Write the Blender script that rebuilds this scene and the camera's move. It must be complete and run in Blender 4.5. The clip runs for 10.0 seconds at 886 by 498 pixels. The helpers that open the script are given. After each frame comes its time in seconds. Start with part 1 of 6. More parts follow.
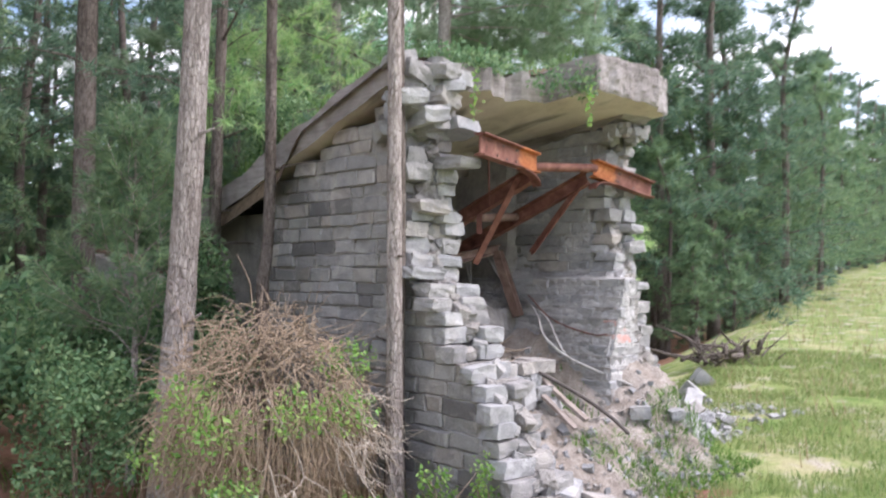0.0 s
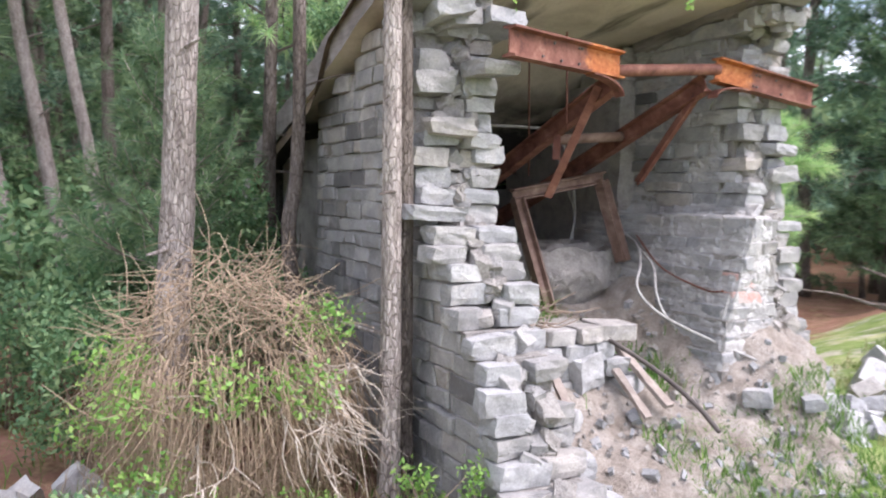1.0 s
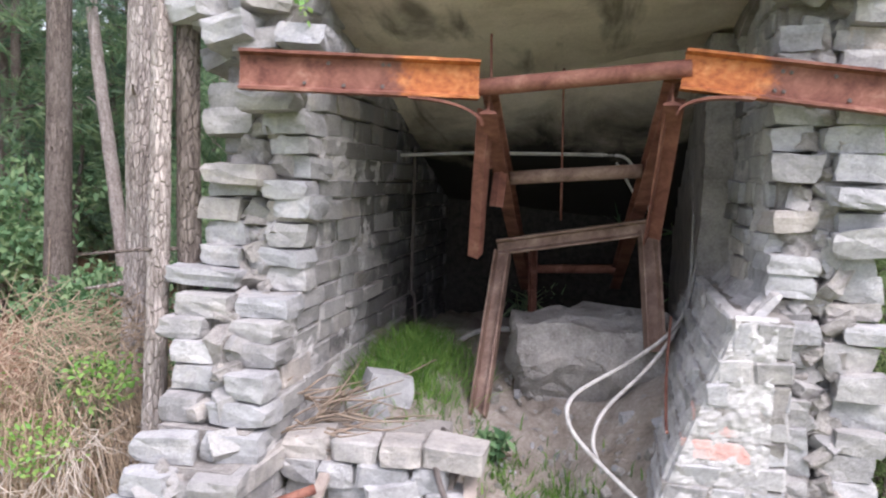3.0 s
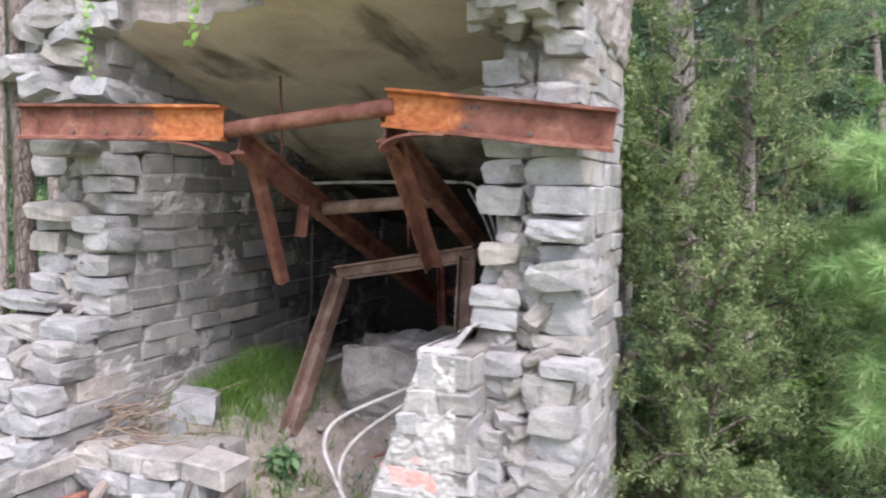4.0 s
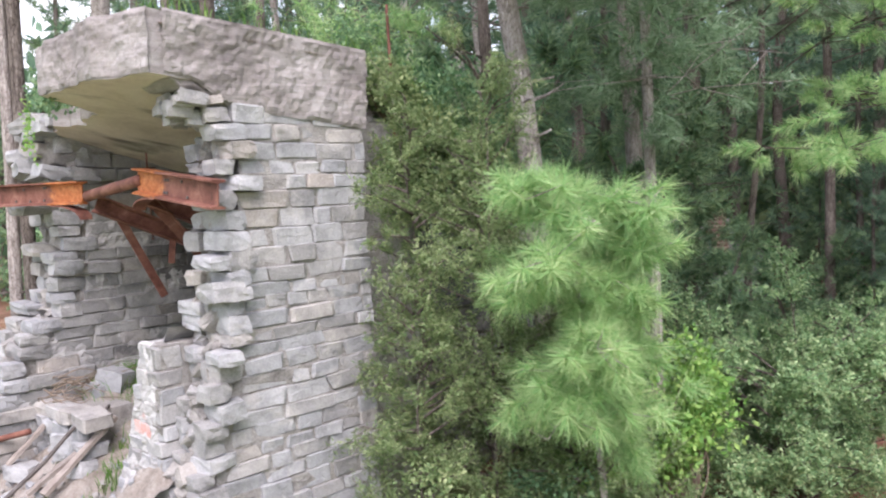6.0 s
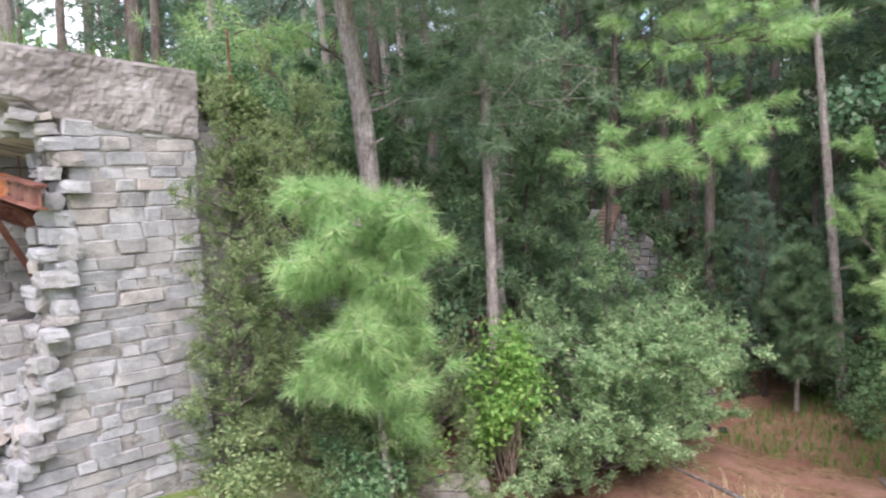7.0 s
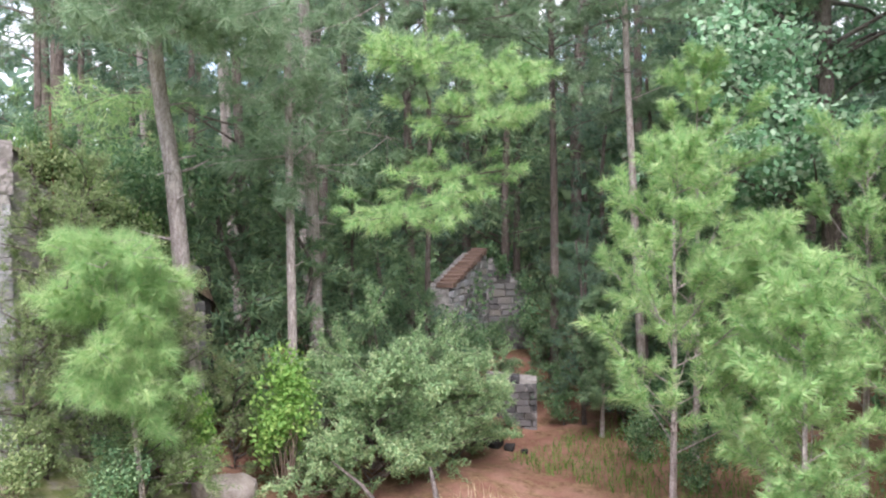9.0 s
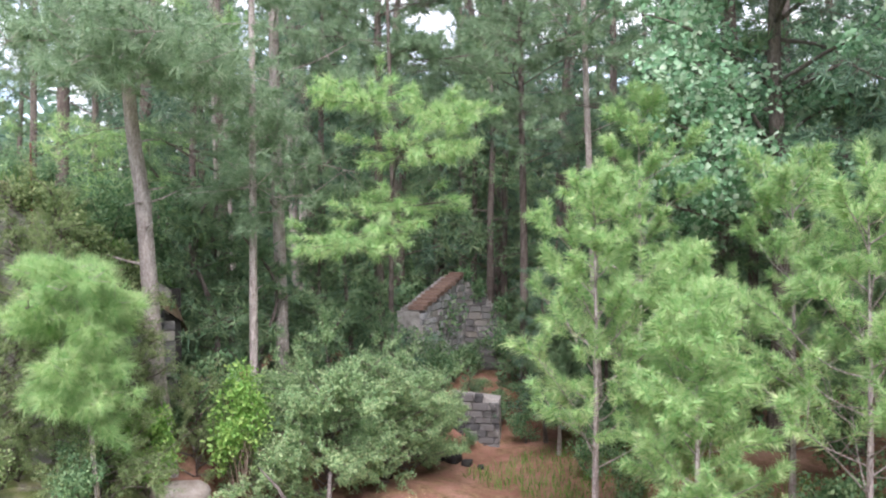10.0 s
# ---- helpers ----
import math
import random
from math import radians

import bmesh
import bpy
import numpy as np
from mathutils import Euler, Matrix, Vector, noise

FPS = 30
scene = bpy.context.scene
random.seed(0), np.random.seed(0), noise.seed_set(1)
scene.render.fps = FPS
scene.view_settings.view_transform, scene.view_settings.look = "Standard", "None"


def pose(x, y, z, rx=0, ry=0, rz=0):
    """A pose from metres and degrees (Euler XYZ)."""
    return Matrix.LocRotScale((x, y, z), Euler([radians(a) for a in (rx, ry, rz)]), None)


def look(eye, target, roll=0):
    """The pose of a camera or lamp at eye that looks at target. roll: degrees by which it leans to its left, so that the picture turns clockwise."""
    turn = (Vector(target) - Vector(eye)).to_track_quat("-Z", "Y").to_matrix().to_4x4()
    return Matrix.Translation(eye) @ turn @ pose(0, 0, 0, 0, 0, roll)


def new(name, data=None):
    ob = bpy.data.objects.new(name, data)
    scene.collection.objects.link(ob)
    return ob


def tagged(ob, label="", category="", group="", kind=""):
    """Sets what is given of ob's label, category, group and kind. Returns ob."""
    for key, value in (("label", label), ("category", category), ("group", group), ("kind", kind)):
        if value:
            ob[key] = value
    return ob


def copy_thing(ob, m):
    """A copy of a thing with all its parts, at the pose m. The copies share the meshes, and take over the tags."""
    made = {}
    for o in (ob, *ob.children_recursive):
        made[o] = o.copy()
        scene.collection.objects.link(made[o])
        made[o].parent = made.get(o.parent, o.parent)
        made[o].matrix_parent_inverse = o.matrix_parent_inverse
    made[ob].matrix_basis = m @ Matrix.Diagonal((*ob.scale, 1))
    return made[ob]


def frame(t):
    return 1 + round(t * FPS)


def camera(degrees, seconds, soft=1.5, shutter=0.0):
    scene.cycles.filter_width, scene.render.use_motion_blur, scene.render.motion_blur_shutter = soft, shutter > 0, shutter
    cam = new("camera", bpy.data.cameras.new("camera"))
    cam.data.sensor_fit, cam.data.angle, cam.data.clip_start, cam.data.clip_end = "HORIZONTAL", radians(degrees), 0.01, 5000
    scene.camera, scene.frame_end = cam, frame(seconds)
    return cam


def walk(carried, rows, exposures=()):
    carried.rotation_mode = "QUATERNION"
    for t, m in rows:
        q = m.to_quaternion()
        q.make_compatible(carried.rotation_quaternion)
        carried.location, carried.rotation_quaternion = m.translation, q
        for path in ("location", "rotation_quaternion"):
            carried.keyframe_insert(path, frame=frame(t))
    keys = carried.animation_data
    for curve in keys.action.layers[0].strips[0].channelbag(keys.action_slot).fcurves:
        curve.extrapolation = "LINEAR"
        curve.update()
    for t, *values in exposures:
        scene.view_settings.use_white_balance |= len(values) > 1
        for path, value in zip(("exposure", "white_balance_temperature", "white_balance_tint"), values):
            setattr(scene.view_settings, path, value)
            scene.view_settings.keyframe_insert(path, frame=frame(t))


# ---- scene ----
cam = camera(59.5, 10.0, 2.1, 0.25)
METRES, EYE, TILT, LEAN, TURN = 20.0, 2.1, 1.8, -0.4, -44.0
ROWS = [
    (0.0, 0.0, 0.0, 0.0, 0.0, 0.0, 0.0),
    (0.5, 0.0334, 0.0427, 0.0016, 7.55, -4.45, -0.33),
    (1.0, 0.0692, 0.0831, 0.0044, 16.91, -5.91, 0.27),
    (1.5, 0.1069, 0.1242, 0.0075, 29.19, -6.62, 0.38),
    (2.0, 0.1408, 0.1674, 0.0089, 37.92, -6.27, -0.74),
    (3.5, 0.245, 0.312, 0.0238, 63.29, -5.36, 1.15),
    (4.0, 0.2737, 0.3561, 0.024, 67.0, -4.79, 1.44),
    (4.5, 0.303, 0.4, 0.0248, 71.87, -4.25, 2.44),
    (5.0, 0.3312, 0.4429, 0.0256, 77.95, -3.59, 3.82),
    (6.5, 0.4139, 0.5692, 0.0285, 89.5, -3.84, 4.26),
    (7.0, 0.4401, 0.6093, 0.0286, 87.53, -4.53, 3.76),
    (7.5, 0.4649, 0.6489, 0.0291, 86.62, -4.41, 3.9),
    (8.0, 0.4886, 0.6864, 0.0298, 86.91, -3.87, 3.47),
    (8.5, 0.5115, 0.7222, 0.0307, 87.9, -2.87, 2.59),
    (9.0, 0.5326, 0.7548, 0.0312, 88.61, -1.94, 2.51),
    (9.5, 0.5532, 0.786, 0.033, 89.62, -0.71, 2.98),
    (10.0, 0.5731, 0.8165, 0.0329, 90.91, -0.25, 2.2),
]
walk(cam, [(t, pose(0, 0, 0, 0, 0, TURN) @ pose(0, 0, EYE, TILT, LEAN, 0) @ pose(METRES * x, METRES * y, METRES * z, 90 + pitch, roll, yaw)) for t, x, y, z, yaw, pitch, roll in ROWS], [(0.0, 1.15, 6300, 20), (1.2, 1.4, 6300, 20), (3.5, 1.3, 6300, 20), (5.0, 1.24, 6300, 20), (6.5, 1.2, 6300, 20), (8.0, 1.36, 6300, 20), (10.0, 1.42, 6300, 20)])

# ---- world and sun ----
world = bpy.data.worlds.new("world")
scene.world = world
world.use_nodes = True
wn, wl = world.node_tree.nodes, world.node_tree.links
wn.clear()
w_out = wn.new("ShaderNodeOutputWorld")
w_bg = wn.new("ShaderNodeBackground")
w_sky = wn.new("ShaderNodeTexSky")
w_sky.sky_type = "NISHITA"
w_sky.sun_disc = False
SUN_UP, SUN_ROUND = 52.0, 150.0
w_sky.sun_elevation, w_sky.sun_rotation = radians(SUN_UP), radians(SUN_ROUND)
w_tc = wn.new("ShaderNodeTexCoord")
w_map = wn.new("ShaderNodeMapping")
w_map.inputs["Scale"].default_value = (1.6, 1.6, 4.0)
w_noise = wn.new("ShaderNodeTexNoise")
w_noise.inputs["Scale"].default_value = 2.2
w_noise.inputs["Detail"].default_value = 7
w_ramp = wn.new("ShaderNodeValToRGB")
w_ramp.color_ramp.elements[0].position, w_ramp.color_ramp.elements[1].position = 0.36, 0.56
w_mix = wn.new("ShaderNodeMix")
w_mix.data_type = "RGBA"
w_mix.inputs["B"].default_value = (6.2, 6.4, 6.7, 1)
wl.new(w_tc.outputs["Generated"], w_map.inputs["Vector"])
wl.new(w_map.outputs["Vector"], w_noise.inputs["Vector"])
wl.new(w_noise.outputs["Fac"], w_ramp.inputs["Fac"])
wl.new(w_ramp.outputs["Color"], w_mix.inputs["Factor"])
wl.new(w_sky.outputs["Color"], w_mix.inputs["A"])
wl.new(w_mix.outputs["Result"], w_bg.inputs["Color"])
w_bg.inputs["Strength"].default_value = 0.142
wl.new(w_bg.outputs["Background"], w_out.inputs["Surface"])

sun = new("sun", bpy.data.lights.new("sun", "SUN"))
sun.data.energy, sun.data.angle, sun.data.color = 2.5, radians(40), (1.0, 0.96, 0.94)
sun.matrix_world = look((0, 0, 30), (-10 * math.cos(radians(40)) + 0, 10 * math.sin(radians(40)), 30 - 10 * math.tan(radians(SUN_UP))))


# ---- materials ----
class Mat:
    """A small node builder round one principled shader."""

    def __init__(self, name, rough=0.8, metal=0.0, spec=0.3):
        self.m = bpy.data.materials.new(name)
        self.m.use_nodes = True
        self.n, self.l = self.m.node_tree.nodes, self.m.node_tree.links
        self.b = self.n["Principled BSDF"]
        self.b.inputs["Roughness"].default_value = rough
        self.b.inputs["Metallic"].default_value = metal
        self.b.inputs["Specular IOR Level"].default_value = spec
        self.out = self.n["Material Output"]
        self.coord = None

    def where(self, kind="Object", scale=(1, 1, 1)):
        if kind == "World":
            src = self.n.new("ShaderNodeNewGeometry").outputs["Position"]
        else:
            src = self.n.new("ShaderNodeTexCoord").outputs[kind]
        mp = self.n.new("ShaderNodeMapping")
        mp.inputs["Scale"].default_value = scale
        self.l.new(src, mp.inputs["Vector"])
        return mp.outputs["Vector"]

    def noise(self, vec, scale, detail=5, rough=0.6, warp=0.0):
        t = self.n.new("ShaderNodeTexNoise")
        t.inputs["Scale"].default_value, t.inputs["Detail"].default_value = scale, detail
        t.inputs["Roughness"].default_value, t.inputs["Distortion"].default_value = rough, warp
        self.l.new(vec, t.inputs["Vector"])
        return t.outputs["Fac"]

    def voronoi(self, vec, scale, feature="F1", out="Distance"):
        t = self.n.new("ShaderNodeTexVoronoi")
        t.feature = feature
        t.inputs["Scale"].default_value = scale
        self.l.new(vec, t.inputs["Vector"])
        return t.outputs[out]

    def ramp(self, fac, stops):
        r = self.n.new("ShaderNodeValToRGB")
        e = r.color_ramp.elements
        while len(e) < len(stops):
            e.new(0.5)
        for k, (p, c) in zip(e, stops):
            k.position = p
            k.color = (*c, 1) if len(c) == 3 else c
        self.l.new(fac, r.inputs["Fac"])
        return r.outputs["Color"]

    def mix(self, fac, a, b, blend="MIX"):
        x = self.n.new("ShaderNodeMix")
        x.data_type, x.blend_type = "RGBA", blend
        for sock, v in ((x.inputs["Factor"], fac), (x.inputs["A"], a), (x.inputs["B"], b)):
            if isinstance(v, (int, float)):
                sock.default_value = v
            elif isinstance(v, tuple):
                sock.default_value = (*v, 1)
            else:
                self.l.new(v, sock)
        return x.outputs["Result"]

    def math(self, op, a, b=0.0):
        x = self.n.new("ShaderNodeMath")
        x.operation = op
        for sock, v in ((x.inputs[0], a), (x.inputs[1], b)):
            if isinstance(v, (int, float)):
                sock.default_value = v
            else:
                self.l.new(v, sock)
        return x.outputs["Value"]

    def object_random(self):
        return self.n.new("ShaderNodeObjectInfo").outputs["Random"]

    def island_random(self):
        return self.n.new("ShaderNodeNewGeometry").outputs["Random Per Island"]

    def colour(self, c):
        self.l.new(c, self.b.inputs["Base Color"])

    def rough(self, c):
        self.l.new(c, self.b.inputs["Roughness"])

    def bump(self, height, strength=0.5, dist=0.01):
        bp = self.n.new("ShaderNodeBump")
        bp.inputs["Strength"].default_value, bp.inputs["Distance"].default_value = strength, dist
        self.l.new(height, bp.inputs["Height"])
        self.l.new(bp.outputs["Normal"], self.b.inputs["Normal"])

    def thin(self, colour, amount=0.4):
        """Light passing through a leaf."""
        tr = self.n.new("ShaderNodeBsdfTranslucent")
        mx = self.n.new("ShaderNodeMixShader")
        mx.inputs[0].default_value = amount
        self.l.new(colour, tr.inputs["Color"])
        self.l.new(self.b.outputs["BSDF"], mx.inputs[1])
        self.l.new(tr.outputs["BSDF"], mx.inputs[2])
        self.l.new(mx.outputs["Shader"], self.out.inputs["Surface"])


def stone_material(name, lo, hi, tint):
    m = Mat(name, 0.9, 0, 0.2)
    v = m.where("World")
    r = m.object_random()
    base = m.ramp(r, [(0.0, lo), (0.45, tuple((a + b) / 2 for a, b in zip(lo, hi))), (0.8, hi), (1.0, tint)])
    stain = m.noise(v, 4.5, 6, 0.65)
    c = m.mix(m.math("MULTIPLY", stain, 0.9), base, (0.20, 0.20, 0.20), "MIX")
    c = m.mix(m.ramp(stain, [(0.38, (0, 0, 0)), (0.62, (1, 1, 1))]), base, c)
    pale = m.ramp(m.noise(v, 2.6, 6, 0.7, 0.6), [(0.54, (0, 0, 0)), (0.66, (1, 1, 1))])
    c = m.mix(m.math("MULTIPLY", pale, 0.55), c, (0.60, 0.56, 0.52))
    grain = m.noise(v, 70, 4, 0.7)
    c = m.mix(0.5, c, m.ramp(grain, [(0.25, (0.35, 0.35, 0.35)), (0.7, (1.0, 1.0, 1.0))]), "MULTIPLY")
    m.colour(c)
    h = m.math("ADD", m.math("MULTIPLY", m.noise(v, 18, 7, 0.7), 1.0), m.math("MULTIPLY", grain, 0.25))
    m.bump(h, 0.9, 0.025)
    return m.m


M_STONE = stone_material("grey_stone", (0.345, 0.33, 0.32), (0.455, 0.44, 0.42), (0.48, 0.425, 0.375))
M_STONE_PALE = stone_material("pale_stone", (0.40, 0.40, 0.405), (0.54, 0.53, 0.525), (0.53, 0.48, 0.43))
# Near-black stone; in the tunnel linings it paints the deep shade.
M_STONE_NEAR_BLACK = stone_material("near_black_stone", (0.045, 0.045, 0.047), (0.09, 0.088, 0.085), (0.11, 0.10, 0.09))
M_STONE_DARK = stone_material("dark_stone", (0.16, 0.15, 0.145), (0.27, 0.255, 0.24), (0.31, 0.275, 0.235))


def mortar_material():
    m = Mat("mortar", 0.95, 0, 0.15)
    v = m.where("World")
    n = m.noise(v, 5, 7, 0.65)
    c = m.ramp(n, [(0.3, (0.27, 0.25, 0.23)), (0.5, (0.46, 0.43, 0.40)), (0.7, (0.57, 0.53, 0.49))])
    fine = m.noise(v, 60, 4, 0.7)
    c = m.mix(0.6, c, m.ramp(fine, [(0.3, (0.45, 0.45, 0.45)), (0.65, (1, 1, 1))]), "MULTIPLY")
    m.colour(c)
    m.bump(m.math("ADD", m.noise(v, 25, 7, 0.75), m.math("MULTIPLY", fine, 0.4)), 1.0, 0.04)
    return m.m


def concrete_material(name, stops, streak_shade, bump=0.6):
    m = Mat(name, 0.9, 0, 0.2)
    v = m.where("World")
    c = m.ramp(m.noise(v, 1.7, 8, 0.62, 0.4), stops)
    if streak_shade:
        # Dark stain streaks along the roof.
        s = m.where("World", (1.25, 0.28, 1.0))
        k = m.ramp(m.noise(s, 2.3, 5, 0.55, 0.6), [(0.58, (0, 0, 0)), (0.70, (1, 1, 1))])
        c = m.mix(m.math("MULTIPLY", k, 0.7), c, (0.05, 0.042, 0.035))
        # Darkens with depth into the tunnel: the shade there is put into the colour.
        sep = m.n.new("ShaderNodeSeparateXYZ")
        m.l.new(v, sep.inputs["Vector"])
        depth_shade = m.math("ADD", m.math("MULTIPLY", m.math("SUBTRACT", sep.outputs["Y"], 6.9), 0.8), m.math("MULTIPLY", m.math("SUBTRACT", m.noise(v, 1.6, 6, 0.65, 0.5), 0.5), 1.3))
        c = m.mix(m.ramp(depth_shade, [(0.1, (0, 0, 0)), (0.75, (1, 1, 1))]), c, (0.035, 0.032, 0.03))
    else:
        bands = m.noise(m.where("World", (0.7, 0.7, 7.0)), 2.2, 6, 0.7, 0.7)
        c = m.mix(0.55, c, m.ramp(bands, [(0.36, (0.5, 0.48, 0.47)), (0.6, (1.15, 1.15, 1.15))]), "MULTIPLY")
    g = m.noise(v, 55, 4, 0.7)
    c = m.mix(0.45, c, m.ramp(g, [(0.25, (0.5, 0.5, 0.5)), (0.65, (1, 1, 1))]), "MULTIPLY")
    pits = m.ramp(m.voronoi(v, 23), [(0.0, (0, 0, 0)), (0.13, (1, 1, 1))])
    m.colour(c)
    m.bump(m.math("ADD", m.math("MULTIPLY", m.noise(v, 9, 8, 0.7), 1.0), m.math("MULTIPLY", pits, 0.12)), bump, 0.03)
    return m.m


def painted_material():
    m = Mat("paint_marked_stone", 0.9, 0, 0.2)
    v = m.where("World")
    n = m.noise(v, 11, 6, 0.7)
    c = m.ramp(n, [(0.36, (0.52, 0.50, 0.49)), (0.50, (0.55, 0.36, 0.32)), (0.66, (0.50, 0.25, 0.21))])
    m.colour(c)
    m.bump(m.noise(v, 22, 7, 0.7), 0.8, 0.02)
    return m.m


M_PAINTED = painted_material()
M_MORTAR = mortar_material()
M_SMEAR = concrete_material("pale_smeared_mortar", [(0.28, (0.35, 0.335, 0.325)), (0.5, (0.49, 0.475, 0.46)), (0.75, (0.60, 0.58, 0.565))], False, 1.0)
M_CONCRETE = concrete_material("weathered_concrete", [(0.28, (0.17, 0.15, 0.143)), (0.5, (0.33, 0.295, 0.28)), (0.72, (0.46, 0.425, 0.41))], False, 1.0)
M_CEILING = concrete_material("stained_shaded_ceiling", [(0.28, (0.46, 0.38, 0.32)), (0.5, (0.66, 0.57, 0.49)), (0.75, (0.76, 0.68, 0.60))], True, 0.3)


def rust_material(name, orange, dull=False):
    m = Mat(name, 0.75, 0.15, 0.35)
    v = m.where("Object")
    n = m.noise(v, 6, 8, 0.7, 0.5)
    c = m.ramp(n, [(0.28, (0.045, 0.018, 0.012)), (0.45, (0.17, 0.066, 0.048)), (0.6, (0.26, 0.115, 0.082)), (0.75, (0.36, 0.20, 0.15))])
    if dull:
        c = m.mix(0.8, c, m.ramp(n, [(0.3, (0.10, 0.065, 0.05)), (0.5, (0.21, 0.145, 0.115)), (0.72, (0.34, 0.26, 0.215))]))
    if orange:
        sep = m.n.new("ShaderNodeSeparateXYZ")
        m.l.new(v, sep.inputs["Vector"])
        near = m.math("SUBTRACT", 0.50, sep.outputs["X"])
        f = m.math("ADD", m.math("MULTIPLY", near, 5.0), m.math("MULTIPLY", m.math("SUBTRACT", m.noise(v, 9, 6, 0.7), 0.5), 3.2))
        k = m.ramp(f, [(0.2, (0, 0, 0)), (0.75, (1, 1, 1))])
        hot = m.ramp(m.noise(v, 14, 7, 0.75), [(0.3, (0.20, 0.06, 0.028)), (0.5, (0.45, 0.15, 0.05)), (0.72, (0.60, 0.27, 0.11))])
        c = m.mix(k, c, hot)
    flakes = m.noise(v, 60, 5, 0.7)
    c = m.mix(0.5, c, m.ramp(flakes, [(0.3, (0.45, 0.42, 0.4)), (0.65, (1, 1, 1))]), "MULTIPLY")
    m.colour(c)
    m.bump(m.math("ADD", n, m.math("MULTIPLY", flakes, 0.35)), 0.5, 0.008)
    return m.m


M_RUST = rust_material("rusty_steel", False)
M_RUST_ORANGE = rust_material("orange_rusty_steel", True)
M_RUST_DULL = rust_material("dull_brown_steel", False, True)


def bark_material(name, dark, mid, light):
    m = Mat(name, 0.95, 0, 0.1)
    v = m.where("Object", (1, 1, 0.32))
    plates = m.voronoi(v, 38, "DISTANCE_TO_EDGE")
    crack = m.ramp(m.math("ADD", plates, m.math("MULTIPLY", m.noise(v, 22, 5, 0.7), 0.12)), [(0.05, (0, 0, 0)), (0.17, (1, 1, 1))])
    n = m.noise(v, 30, 6, 0.7)
    furrow = m.ramp(m.noise(m.where("Object", (1, 1, 0.16)), 30, 5, 0.65, 0.8), [(0.40, (0, 0, 0)), (0.52, (1, 1, 1))])
    crack = m.mix(0.4, crack, furrow)
    big = m.noise(m.where("Object", (1, 1, 0.6)), 2.5, 4, 0.6)
    c = m.ramp(n, [(0.3, dark), (0.5, mid), (0.7, light)])
    c = m.mix(m.ramp(big, [(0.4, (0, 0, 0)), (0.65, (0.7, 0.7, 0.7))]), c, light)
    c = m.mix(crack, tuple(x * 0.9 for x in dark), c)
    m.colour(c)
    m.bump(m.math("ADD", crack, m.math("MULTIPLY", n, 0.6)), 1.0, 0.02)
    return m.m


M_BARK = bark_material("pine_bark", (0.22, 0.18, 0.16), (0.42, 0.36, 0.33), (0.58, 0.52, 0.48))
# Darker copy of the bark, with shade put into its colour.
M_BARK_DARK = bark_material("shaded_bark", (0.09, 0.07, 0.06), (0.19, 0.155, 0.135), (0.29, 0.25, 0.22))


def plain_material(name, lo, hi, scale=20, rough=0.85, bump=0.3):
    m = Mat(name, rough, 0, 0.2)
    v = m.where("Object")
    n = m.noise(v, scale, 6, 0.65)
    m.colour(m.ramp(n, [(0.3, lo), (0.7, hi)]))
    m.bump(n, bump, 0.01)
    return m.m


M_TWIG = plain_material("dry_twig", (0.13, 0.095, 0.07), (0.30, 0.235, 0.18))
M_VINE = plain_material("dead_vine", (0.24, 0.17, 0.12), (0.50, 0.39, 0.28))
M_TWIG_PALE = plain_material("bleached_twig", (0.32, 0.27, 0.22), (0.56, 0.49, 0.42))
M_CABLE = plain_material("weathered_cable", (0.24, 0.23, 0.215), (0.46, 0.44, 0.42), 12, 0.6)
M_CABLE_DARK = plain_material("dark_cable", (0.06, 0.05, 0.045), (0.14, 0.12, 0.11), 12, 0.6)
M_PLANK = plain_material("grey_timber", (0.19, 0.15, 0.13), (0.38, 0.33, 0.29), 9)
M_LITTER = plain_material("leaf_litter", (0.085, 0.06, 0.042), (0.23, 0.17, 0.115), 14, 0.95, 0.8)
# For black lumps; on the tunnel's end wall it paints the unlit depth.
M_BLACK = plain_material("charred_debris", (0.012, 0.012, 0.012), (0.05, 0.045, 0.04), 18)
M_BRICK_RED = plain_material("red_brown_coping", (0.10, 0.065, 0.05), (0.30, 0.20, 0.155), 8)


def leaf_material(name, stops, through_it=0.4, rough=0.55):
    m = Mat(name, rough, 0, 0.25)
    c = m.ramp(m.island_random(), stops)
    v = m.where("World")
    c = m.mix(m.ramp(m.noise(v, 1.3, 3), [(0.35, (0, 0, 0)), (0.65, (0.4, 0.4, 0.4))]), c, stops[0][1])
    m.colour(c)
    m.thin(c, through_it)
    return m.m


M_NEEDLE = leaf_material("pine_needles", [(0.0, (0.109, 0.192, 0.113)), (0.5, (0.216, 0.339, 0.182)), (1.0, (0.372, 0.474, 0.240))])
M_NEEDLE_BRIGHT = leaf_material("young_pine_needles", [(0.0, (0.205, 0.40, 0.15)), (0.5, (0.415, 0.62, 0.26)), (1.0, (0.67, 0.72, 0.405))], 0.45)
# Darker copy of the needles: the woods' shade is in the colour.
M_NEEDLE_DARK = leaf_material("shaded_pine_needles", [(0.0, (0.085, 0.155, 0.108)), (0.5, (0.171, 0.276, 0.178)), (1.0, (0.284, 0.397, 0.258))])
M_NEEDLE_OLIVE = leaf_material("dull_pine_needles", [(0.0, (0.147, 0.250, 0.132)), (0.5, (0.273, 0.385, 0.230)), (1.0, (0.441, 0.520, 0.368))])
M_CEDAR = leaf_material("cedar_sprays", [(0.0, (0.115, 0.185, 0.078)), (0.5, (0.25, 0.335, 0.14)), (1.0, (0.48, 0.53, 0.27))])
